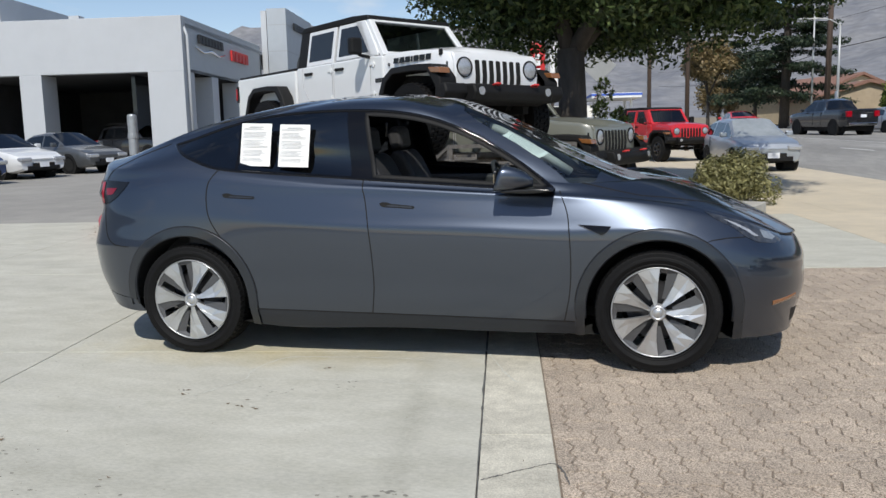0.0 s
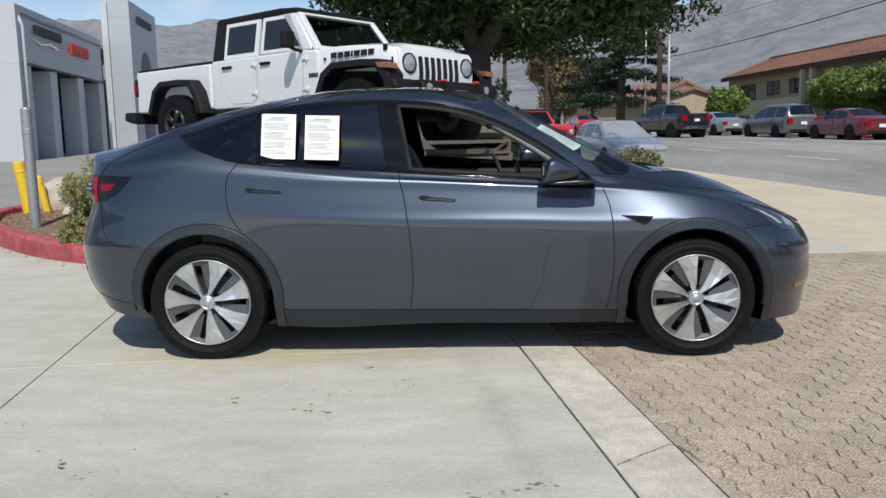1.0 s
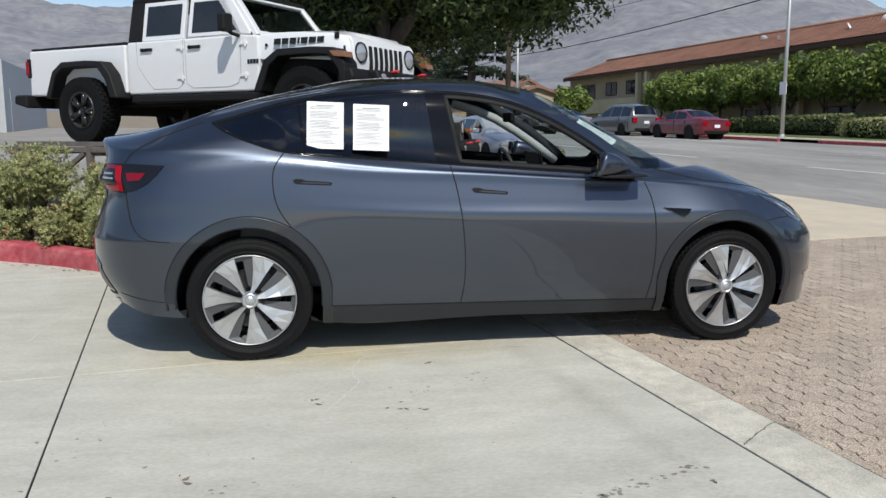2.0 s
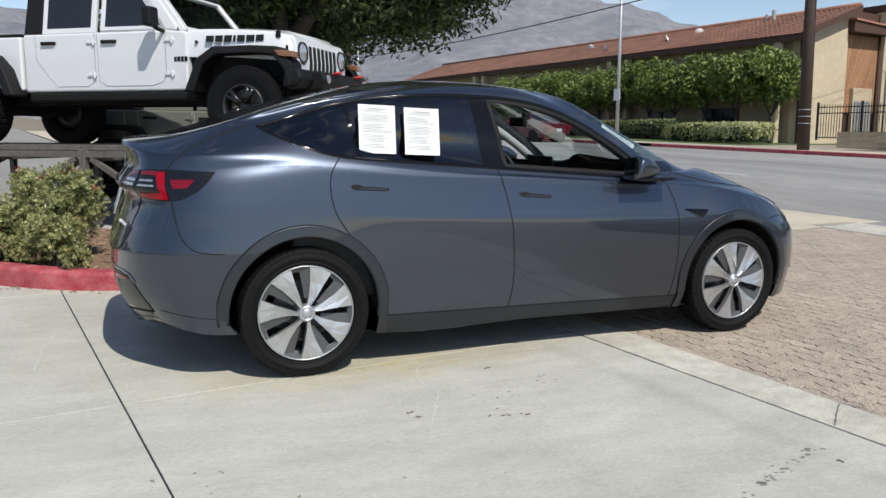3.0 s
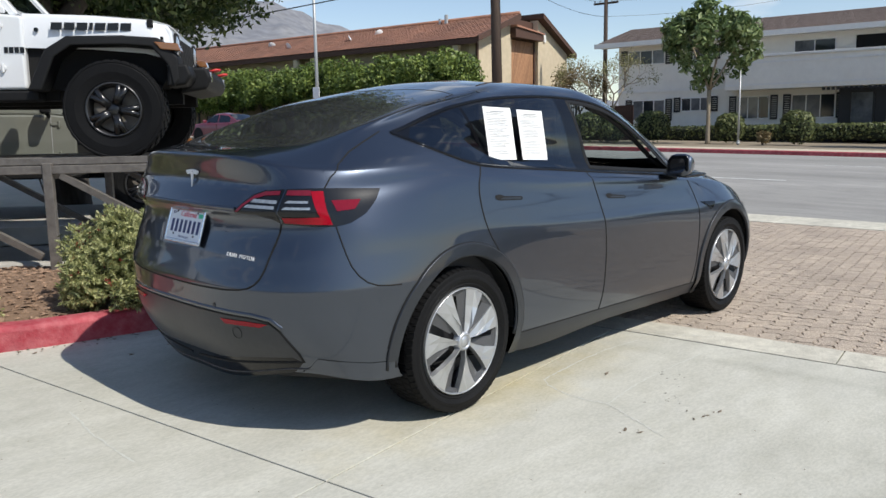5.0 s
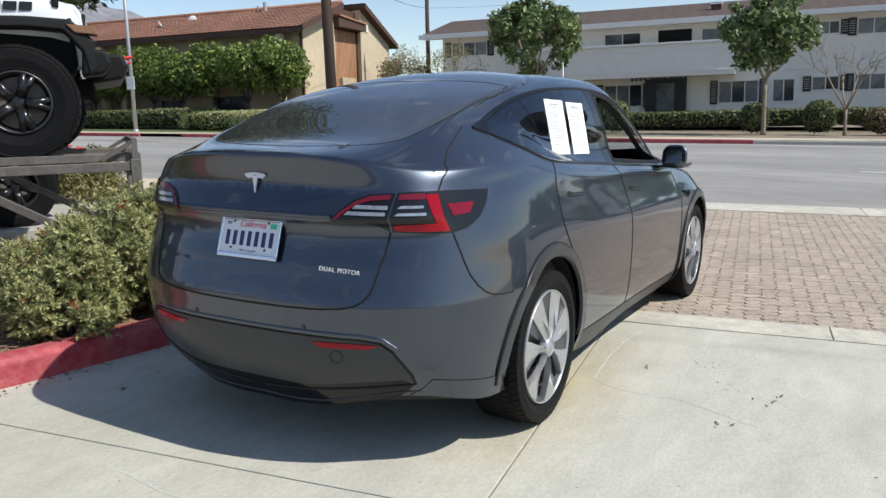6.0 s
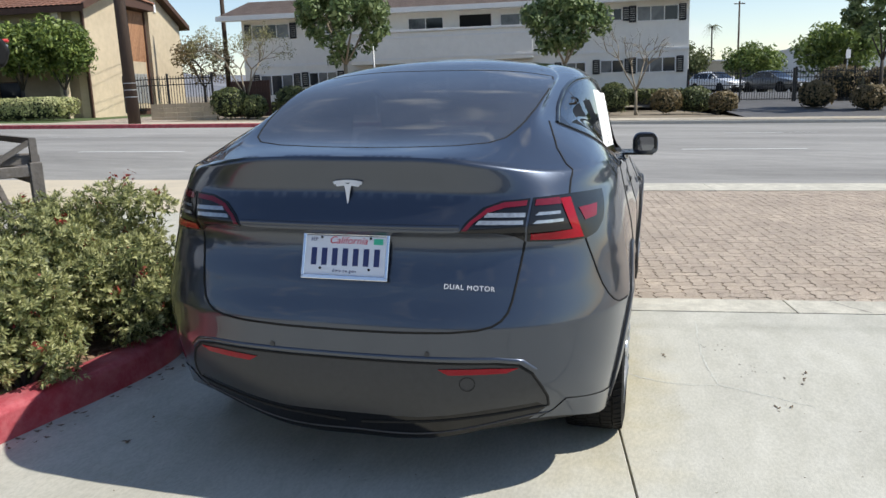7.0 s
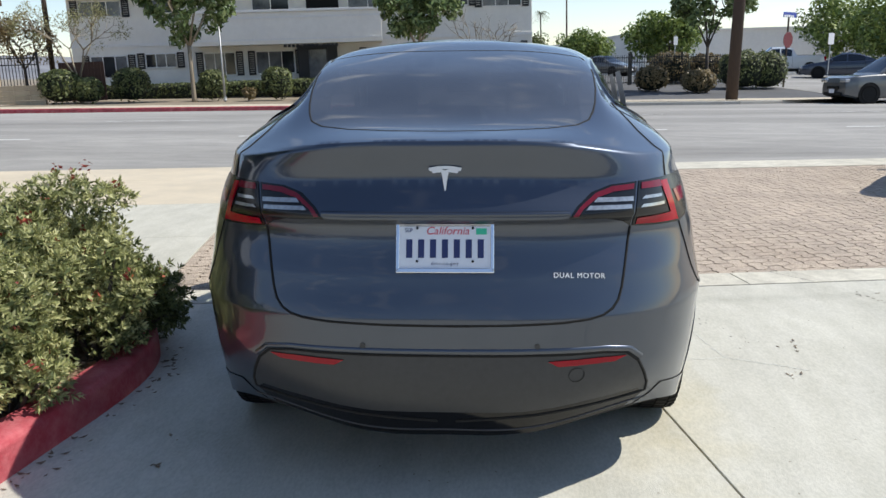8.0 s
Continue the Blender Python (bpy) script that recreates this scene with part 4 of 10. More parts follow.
sill = [(-.985, .185), (.3, .185), (.995, .19), (.985, .283), (.3, .292), (-.985, .303)]
region("sill_panel", sill, "xz", v1=0.3, **SIDE)
region("rear_door_skin", ll(REAR_EDGE) + belt_between(-1.235, -.29) + ll(MID_EDGE)[::-1], "xz", v1=1.1, **SIDE)
region("front_door_skin", ll(MID_EDGE) + belt_between(-.29, .86) + ll(FRONT_EDGE)[::-1], "xz", v1=1.1, **SIDE)
region("window_band", ll(BELT) + ll(CANT)[::-1][1:-1], "xz", v0=0.55, **SIDE)
region("quarter_window", window_poly(-1.58, -1.135, 0.06, -0.035), "xz", v0=0.55, **SIDE)
region("rear_door_window", window_poly(-1.115, -.37, -0.035, -0.055), "xz", v0=0.55, **SIDE)
region("front_door_window", window_poly(-.225, .80, -0.075, 0.0, 0.022), "xz", v0=0.55, **SIDE)
for nm, c in (("rear", WHEELS[0]), ("front", WHEELS[1])):
    region(nm + "_arch_trim", [(c[0] + .455, .15)] + arc((c[0], .365), .455, 0, 180) + [(c[0] - .455, .15)], "xz", v1=0.85, **SIDE)
    region(nm + "_arch_hole", [(c[0] + .405, -.1)] + arc((c[0], .365), .405, 0, 180) + [(c[0] - .405, -.1)], "xz", v1=0.85, **SIDE)
# rear lamps, seen from behind (right side) and carried on round the corner
R_LAMP, S_LAMP = dict(u1=1.3, v0=0.5, v1=0.9), dict(u0=0.6, u1=1.7, v0=0.5, v1=0.9)


def lamp_region(name, *runs):
    """A lamp's outline in runs: ("r", points y, z from behind) or ("s", points x, z from the side)."""
    REGIONS[name] = sum((find(dense(pts, 0.015), "yz" if way == "r" else "xz", **(R_LAMP if way == "r" else S_LAMP)) for way, pts in runs), [])


region("hatch_lower", [(0.0, .655), (-.2, .658), (-.38, .664), (-.47, .673), (-.515, .684), (-.545, .702), (-.565, .728), (-.577, .765), (-.585, .81), (-.597, .88), (-.608, .957), (-.628, 1.106), (-.70, 1.112), (-.74, 1.13), (-.70, 1.2), (-.56, 1.225), (-.3, 1.235), (0.0, 1.24)], "yz", u1=1.2, v0=0.2, v1=0.9)
REGIONS["hatch_lower"] += [(0.0, 0.9), (0.0, 0.4)]
lamp_region("tail_lamp_inner", ("r", [(-.398, .996), (-.422, 1.03), (-.472, 1.074), (-.535, 1.096), (-.624, 1.103), (-.606, .958), (-.575, .980), (-.52, .994), (-.398, .996)]))
lamp_region("tail_lamp_outer", ("r", [(-.614, .957), (-.632, 1.104), (-.69, 1.107), (-.74, 1.108)]),
            ("s", [(-2.05, 1.107), (-1.885, 1.101), (-1.92, 1.055), (-1.975, 1.003), (-2.045, .965), (-2.10, .951)]), ("r", [(-.78, .950), (-.70, .952), (-.614, .957)]))
lamp_region("inner_red", ("r", [(-.614, 1.096), (-.54, 1.090), (-.485, 1.070), (-.435, 1.030), (-.409, 1.002), (-.426, 1.002), (-.444, 1.022), (-.490, 1.056), (-.545, 1.073), (-.612, 1.079), (-.614, 1.096)]))
lamp_region("outer_top", ("r", [(-.640, 1.098), (-.710, 1.100), (-.718, 1.078), (-.638, 1.078), (-.640, 1.098)]))
lamp_region("outer_red", ("r", [(-.712, 1.096), (-.742, 1.096), (-.790, .958), (-.70, .960), (-.624, .963), (-.627, .988), (-.755, .990), (-.712, 1.096)]))
lamp_region("side_red", ("s", [(-2.10, 1.058), (-1.985, 1.060), (-2.02, 1.020), (-2.088, 1.014), (-2.10, 1.058)]))
for nm, z0, z1, y0, y1 in (("inner_bar_upper", 1.042, 1.056, -.478, -.610), ("inner_bar_lower", 1.019, 1.032, -.452, -.604), ("outer_bar_upper", 1.046, 1.056, -.640, -.716), ("outer_bar_lower", 1.020, 1.030, -.634, -.726)):
    lamp_region(nm, ("r", [(y0, z0), (y0 - .012, z1), (y1, z1), (y1, z0), (y0, z0)]))
region("bumper_insert", [(0.0, .553), (-.3, .555), (-.52, .555), (-.60, .545), (-.645, .508), (-.672, .455), (-.69, .405), (-.69, .365), (-.3, .315), (0.0, .288)], "yz", u1=1.2, v1=0.35)
REGIONS["bumper_insert"] += [(0.0, 0.0), (0.0, 0.2)]
region("valance", [(0.0, .330), (-.25, .332), (-.36, .345), (-.50, .368), (-.655, .385), (-.685, .360), (-.62, .30), (-.40, .24), (0.0, .21)], "yz", u1=1.2, v1=0.2)
REGIONS["valance"] += [(0.0, 0.0), (0.0, 0.04)]
region("bumper_corner", [(-2.18, .30), (-2.17, .385), (-2.10, .372), (-1.98, .352), (-1.86, .342), (-1.80, .24), (-2.0, .2)], "xz", u0=0.6, u1=1.75, v1=0.25)
region("rear_reflector", [(-.335, .532), (-.50, .537), (-.60, .535), (-.56, .518), (-.37, .512)], "yz", u1=1.2, v1=0.35)
region("backlight", [(-1.09, 0.0), (-1.09, -.25), (-1.10, -.44), (-1.13, -.56), (-1.25, -.575), (-1.45, -.575), (-1.65, -.56), (-1.80, -.54), (-1.90, -.52), (-1.985, -.495), (-2.055, -.445), (-2.11, -.34), (-2.14, -.18), (-2.148, 0.0)], "xy", v0=1.0, u1=2.5)
region("roof_panel", [(-1.07, 0.0), (-1.07, -.25), (-1.075, -.46), (-1.0, -.55), (-.6, -.575), (-.2, -.575), (.08, -.57), (.2, -.53), (.24, -.4), (.22, -.2), (.2, 0.0)], "xy", v0=1.3)
region("windshield", [(.23, 0.0), (.25, -.2), (.27, -.4), (.29, -.57), (.38, -.62), (.496, -.645), (.629, -.66), (.748, -.686), (.866, -.708), (.95, -.738), (1.01, -.730), (1.093, -.665), (1.16, -.4), (1.18, -.2), (1.18, 0.0)], "xy", v0=0.9, u0=2.8)
region("head_lamp", [(1.689, .910), (1.778, .886), (1.862, .860), (1.955, .832), (2.05, .798), (2.12, .757), (2.125, .728), (2.078, .722), (1.98, .737), (1.917, .766), (1.845, .822), (1.744, .872)], "xz", u0=4.3, u1=5.8, v0=0.3, v1=0.9)
region("lamp_blade", [(1.79, .868), (1.86, .842), (1.93, .806), (1.985, .766), (1.955, .772), (1.905, .806), (1.85, .834)], "xz", 0.015, u0=4.3, u1=5.8, v0=0.3, v1=0.9)
region("lamp_eye", [(1.99, .800), (2.05, .780), (2.085, .752), (2.06, .742), (2.01, .757)], "xz", 0.015, u0=4.3, u1=5.8, v0=0.3, v1=0.9)
region("repeater_badge", [(1.000, .846), (1.185, .838), (1.165, .808), (1.135, .786)], "xz", 0.01, v0=.2, v1=0.8, **SIDE)
region("repeater_eye", [(1.006, .8455), (1.183, .8375), (1.163, .812), (1.134, .794)], "xz", 0.01, v0=.2, v1=0.8, **SIDE)
for nm, x0, x1, z0, z1 in (("rear", -1.195, -.975, 1.016, 1.004), ("front", -.175, .045, .958, .943)):
    region(nm + "_handle", [(x0, z0 + .008), (x0 + .02, z0 + .016), (x0 + .05, z0 + .014), (x0 + .07, z0 + .006), (x1 - .01, z1 + .008), (x1, z1), (x1 - .01, z1 - .010), (x0 + .03, z0 - .014), (x0 + .01, z0 - .008)], "xz", 0.02, v0=0.4, v1=0.9, **SIDE)
    region(nm + "_handle_bar", [(x0 + .06, z0 - .001), (x1 - .018, z1 + .004), (x1 - .016, z1 - .005), (x0 + .04, z0 - .009)], "xz", 0.02, v0=0.4, v1=0.9, **SIDE)
region("front_grille", [(-.62, .33), (-.3, .30), (0, .30), (0, .24), (-.3, .24), (-.6, .25)], "yz", u0=5.2, v1=0.2)


def build_skin():
    """All outlines are laid into one net, which is then handed out to the panels."""
    pts, edges = [], []
    def add_line(line, closed):
        k = len(pts)
        pts.extend(line)
        n = len(line)
        edges.extend((k + i, k + (i + 1) % n) for i in range(n if closed else n - 1))
    for poly in REGIONS.values():
        add_line([(min(max(u, 0.0), 6.3), v) for u, v in poly], True)
    add_line([(0, 0), (6.3, 0), (6.3, V_KEYS[-1]), (0, V_KEYS[-1])], True)
    for row, (_, _, none) in CREASES.items():
        add_line([(none * i / 60, V_KEYS[row]) for i in range(61)], False)
    gu = np.arange(0, 6.31, 0.03)
    gv = np.arange(0, V_KEYS[-1] + 0.001, 0.02)
    for i, u in enumerate(gu):
        for v in gv:
            pts.append((min(float(u), 6.3), min(float(v), V_KEYS[-1])))
    from mathutils import geometry
    vs, _, fs, _, _, _ = geometry.delaunay_2d_cdt([Vector(p) for p in pts], edges, [], 0, 1e-5)
    uv = np.array([tuple(v) for v in vs])
    tris = np.array([tuple(f) for f in fs])
    mid = uv[tris].mean(axis=1)
    owner = np.full(len(tris), "body_shell", dtype=object)
    for name, poly in REGIONS.items():
        owner[inside(poly, mid)] = name
    return uv, tris, owner


SKIN_UV, SKIN_TRIS, SKIN_OWNER = build_skin()


def skin_part(name, regions, material, parent, label="", sides=(1, -1), lift=0.0):
    """The net's share of some regions, on the right side and mirrored, with the skin's own normals."""
    pick = SKIN_TRIS[np.isin(SKIN_OWNER, regions)]
    if len(pick) == 0:
        return None
    used, inv = np.unique(pick, return_inverse=True)
    tri = inv.reshape(-1, 3)
    uv = SKIN_UV[used]
    p, n = skin(uv[:, 0], uv[:, 1]), skin_normal(uv[:, 0], uv[:, 1])
    p = p + n * lift
    f = p[tri]
    flip = np.sum(np.cross(f[:, 1] - f[:, 0], f[:, 2] - f[:, 0]) * n[tri[:, 0]], axis=1) < 0
    tri = np.where(flip[:, None], tri[:, ::-1], tri)
    vp, vn, vf = [], [], []
    for s in sides:
        k = sum(len(q) for q in vp)
        m = np.array([1, s, 1])
        vp.append(p * m)
        vn.append(n * m)
        vf.append((tri if s == 1 else tri[:, ::-1]) + k)
    vp, vn, vf = np.concatenate(vp), np.concatenate(vn), np.concatenate(vf)
    data = bpy.data.meshes.new(name)
    data.from_pydata(vp.tolist(), [], vf.tolist())
    data.polygons.foreach_set("use_smooth", [True] * len(data.polygons))
    data.normals_split_custom_set_from_vertices(vn.tolist())
    data.materials.append(material)
    ob = new(name, data)
    ob.parent = parent
    if label:
        ob["label"] = label
    return ob


def skin_strip(bm, uv, width, lift, closed=False, sides=(1, -1), flat=True):
    """A narrow ribbon that lies along a line of the skin."""
    uv = np.array(uv)
    p, n = skin(uv[:, 0], uv[:, 1]), skin_normal(uv[:, 0], uv[:, 1])
    keep = [0] + [i for i in range(1, len(p)) if np.linalg.norm(p[i] - p[i - 1]) > 0.004]
    p, n = p[keep], n[keep]
    cnt = len(p)
    for s in sides:
        m = np.array([1, s, 1])
        rows = []
        for i in range(cnt):
            d = (p[(i + 1) % cnt] - p[i - 1]) if closed else (p[min(i + 1, cnt - 1)] - p[max(i - 1, 0)])
            d = d / max(np.linalg.norm(d), 1e-9)
            w = np.cross(n[i], d)
            row = [p[i] - w * width / 2 - n[i] * 0.002, p[i] - w * width * 0.4 + n[i] * lift, p[i] + w * width * 0.4 + n[i] * lift, p[i] + w * width / 2 - n[i] * 0.002]
            rows.append([bm.verts.new(Vector(q * m)) for q in row])
        for i in range(cnt if closed else cnt - 1):
            r0, r1 = rows[i], rows[(i + 1) % cnt]
            for j in range(3):
                bm.faces.new((r0[j], r0[j + 1], r1[j + 1], r1[j]) if s == 1 else (r0[j + 1], r0[j], r1[j], r1[j + 1]))


R_SIDE, L_SIDE = (1,), (-1,)
body = skin_part("body_shell", ["body_shell"], M["paint"], CAR, "metallic grey body shell")
skin_part("roof_panel", ["roof_panel"], M["roof_glass"], CAR, "dark glass roof")
skin_part("rear_window", ["backlight"], M["roof_glass"], CAR, "dark tinted rear window")
skin_part("windshield", ["windshield"], M["clear_glass"], CAR, "clear windscreen")
hatch = skin_part("hatch", ["hatch_lower"], M["paint"], CAR, "grey tailgate")
skin_part("rear_bumper_insert", ["bumper_insert"], M["trim_grey"], CAR, "satin dark grey lower bumper")
skin_part("lower_valance", ["valance"], M["pillar_black"], CAR, "black lower valance")
skin_part("front_grille", ["front_grille"], M["black_plastic"], CAR)
for sides, nm in ((R_SIDE, "right"), (L_SIDE, "left")):
    skin_part("sill", ["sill_panel"], M["sill_grey"], CAR, "satin grey sill", sides)
    skin_part("bumper_corner", ["bumper_corner"], M["paint"], CAR, "painted bumper corner", sides, 0.003)
    rd = skin_part("rear_door", ["rear_door_skin"], M["paint"], CAR, "", sides)
    fd = skin_part("front_door", ["front_door_skin"], M["paint"], CAR, "", sides)
    skin_part("window_surround", ["window_band"], M["pillar_black"], CAR, "gloss black pillars", sides)
    skin_part("quarter_window", ["quarter_window"], M["tint_glass"], CAR, "dark tinted quarter glass", sides)
    skin_part("rear_door_window", ["rear_door_window"], M["tint_glass"], rd, "dark tinted glass", sides)
    skin_part("rear_wheel_arch", ["rear_arch_trim"], M["arch_grey"], CAR, "dark satin arch moulding", sides, 0.010)
    skin_part("front_wheel_arch", ["front_arch_trim"], M["arch_grey"], CAR, "dark satin arch moulding", sides, 0.010)
    skin_part("tail_lamp", ["tail_lamp_outer"], M["gloss_black"], CAR, "smoked red tail lamp", sides, 0.003)
    skin_part("hatch_lamp", ["tail_lamp_inner"], M["gloss_black"], hatch, "smoked red and clear hatch lamp", sides, 0.003)
    for nm, owner in (("inner", hatch), ("outer", CAR)):
        skin_part("red_band", [nm + "_red"], M["red_dim" if nm == "inner" else "red_lens"], owner, "red lamp band", sides, 0.006)
        for level in ("upper", "lower"):
            skin_part("clear_bar", [nm + "_bar_" + level], M["smoke_lens"], owner, "clear lamp bar", sides, 0.006)
    skin_part("red_band", ["outer_top"], M["red_dim"], CAR, "dim red lamp band", sides, 0.006)
    skin_part("side_marker", ["side_red"], M["red_mid"], CAR, "red side marker", sides, 0.005)
    skin_part("rear_reflector", ["rear_reflector"], M["red_lens"], CAR, "long red reflector", sides, 0.004)
    lamp = skin_part("head_lamp", ["head_lamp", "lamp_blade", "lamp_eye"], M["head_lamp_glass"], CAR, "dark head lamp", sides, 0.002)
    skin_part("lamp_blade", ["lamp_blade"], M["lamp_glass"], lamp, "bright lamp blade", sides, 0.004)
    skin_part("lamp_eye", ["lamp_eye"], M["smoke_lens"], lamp, "clear projector eye", sides, 0.004)
    badge = skin_part("repeater_badge", ["repeater_badge"], M["alloy_dark"], CAR, "satin-edged side camera badge", sides, 0.004)
    skin_part("camera_window", ["repeater_eye"], M["pillar_black"], badge, "black side camera window", sides, 0.007)

# shut lines and mouldings
# gaps are raised ribbons; the shade of a groove is in their black
def shut_lines():
    bm = bm_new()
    w = 0.007
    for line in (REAR_EDGE, MID_EDGE, FRONT_EDGE):
        skin_strip(bm, find(dense(ll(line), 0.02), "xz", v1=1.1, **SIDE), w, 0.0024)
    skin_strip(bm, find(dense([(-.985, .304), (-.3, .297), (.3, .291), (.985, .284)], 0.03), "xz", v1=0.3, **SIDE), 0.006, 0.0024)
    hatch_line = [q for q in REGIONS["hatch_lower"][:-2] if q[1] < 0.62 and q[0] > 0.004]
    skin_strip(bm, [(0.0, hatch_line[0][1])] + hatch_line, 0.009, 0.0024)
    # tailgate edge from the roof down to the lamp, then lamp to bumper and on to the wheel
    up = find(dense([(-2.116, 1.101), (-2.08, 1.152), (-2.021, 1.2), (-1.921, 1.252), (-1.818, 1.292), (-1.69, 1.338)], 0.02), "xz", u0=0.8, u1=2.6, v0=0.7, v1=1.7)
    skin_strip(bm, up, w, 0.0024)
    low = find(dense([(-2.10, .955), (-2.092, .90), (-2.082, .84), (-2.068, .785), (-2.046, .745), (-2.015, .716), (-1.975, .70), (-1.92, .694), (-1.86, .692)], 0.02), "xz", u0=0.6, u1=1.8, v0=0.15, v1=0.8)
    skin_strip(bm, low, w, 0.0024)
    hood = find(dense([(2.04, -.52), (1.85, -.63), (1.6, -.72), (1.35, -.765), (1.12, -.75), (.98, -.74)], 0.03), "xy", u0=4.0, u1=5.8, v0=0.62, v1=1.2)
    skin_strip(bm, hood, w, 0.0024)
    skin_strip(bm, find(dense([(1.66, .742), (1.726, .762), (1.807, .771), (1.905, .771)], 0.02), "xz", u0=4.3, u1=5.8, v0=.3, v1=.8), .006, 0.0024)
    for c in WHEELS:
        skin_strip(bm, find(arc((c[0], .365), .463, 5, 175), "xz", v1=0.85, **SIDE), 0.006, 0.0024)
    part("shut_line", bm, M["void"], CAR, "black ribbon for the shade in a panel gap", smooth=True)


shut_lines()


def car_mouldings():
    for c in WHEELS:
        for s in (1, -1):
            bm = bm_new()
            for rad, thick, push in ((.4545, .007, .004), (.407, .010, -.003)):
                at = find(arc((c[0], .365), rad, -8, 188, 44), "xz", v1=0.85, **SIDE)
                p, n = skin([q[0] for q in at], [q[1] for q in at]), skin_normal([q[0] for q in at], [q[1] for q in at])
                add_tube(bm, [Vector((q * np.array([1, s, 1])).tolist()) for q in p + n * push], thick, 8)
            part("arch_lip", bm, M["sill_grey"], CAR, "rolled arch edge", smooth=True)
    for sides in (R_SIDE, L_SIDE):
        for nm, uv, wd, up, mt, lab, loop in (("belt_moulding", BELT_UV, .016, .006, "pillar_black", "black belt moulding", False), ("roof_moulding", CANT_UV, .018, .006, "pillar_black", "black roof moulding", False),
                                              ("window_seal", REGIONS["front_door_window"], .03, .002, "black_plastic", "black rubber window seal", True)):
            bm = bm_new()
            skin_strip(bm, uv, wd, up, loop, sides)
            part(nm, bm, M[mt], CAR, lab, smooth=True)
    bm = bm_new()
    edge = [q for q in REGIONS["backlight"] if q[0] > 0.004]
    skin_strip(bm, [(0.0, edge[0][1])] + edge + [(0.0, edge[-1][1])], 0.008, 0.001)
    part("rear_window_seal", bm, M["void"], CAR, smooth=True)
    bm = bm_new()
    edge = [q for q in REGIONS["bumper_insert"][:-2] if q[1] > 0.02 and q[0] > 0.004]
    skin_strip(bm, [(0.0, edge[0][1])] + edge, 0.012, 0.003)
    part("bumper_seam", bm, M["void"], CAR, smooth=True)
    bm = bm_new()
    ledge = find(dense([(0.0, .566), (-.3, .568), (-.53, .567), (-.612, .556), (-.655, .520)], 0.02), "yz", u1=1.2, v1=0.4)
    skin_strip(bm, ledge, 0.020, 0.004)
    part("bumper_ledge", bm, M["paint"], CAR, "raised painted edge", smooth=True)
    # crease above the plate and amber front markers
    bm = bm_new()
    skin_strip(bm, find(dense([(0.0, 1.012), (-.2, 1.012), (-.40, 1.012)], 0.02), "yz", u1=1.2, v0=0.5, v1=0.75), 0.016, 0.007)
    part("tailgate_crease", bm, M["paint"], hatch, smooth=True)
    for sides in (R_SIDE, L_SIDE):
        bm = bm_new()
        skin_strip(bm, find(dense([(2.065, .395), (2.13, .40), (2.215, .412)], 0.015), "xz", u0=4.5, u1=6.0, v0=0.0, v1=0.5), 0.03, 0.003, sides=sides)
        part("side_marker", bm, M["amber_dim"], CAR, "amber side marker", smooth=True)


car_mouldings()


def car_underside():
    """Dark floor and wheel housings."""
    bm = bm_new()
    u = np.linspace(0, 6.3, 90)
    lo = skin(u, np.zeros(90))
    ring = [Vector((p[0], p[1], p[2])) for p in lo] + [Vector((p[0], -p[1], p[2])) for p in lo[::-1][1:-1]]
    bm.faces.new([bm.verts.new(p) for p in ring])
    add_box(bm, (0, 0, .30), (3.4, 1.40, .06))
    part("floor_pan", bm, M["void"], CAR)
    for x, z in WHEELS:
        for s in (1, -1):
            bm = bm_new()
            outer = [Vector((px, s * -.915, pz)) for px, pz in [(x + .405, .34)] + arc((x, .365), .405, 0, 180, 24) + [(x - .405, .34)]]
            inner = [Vector((q.x, s * -.60, q.z)) for q in outer]
            a, b = [bm.verts.new(q) for q in outer], [bm.verts.new(q) for q in inner]
            for i in range(len(a) - 1):
                bm.faces.new((a[i], a[i + 1], b[i + 1], b[i]))
            bm.faces.new(b)
            part("wheel_housing", bm, M["void"], CAR)


car_underside()


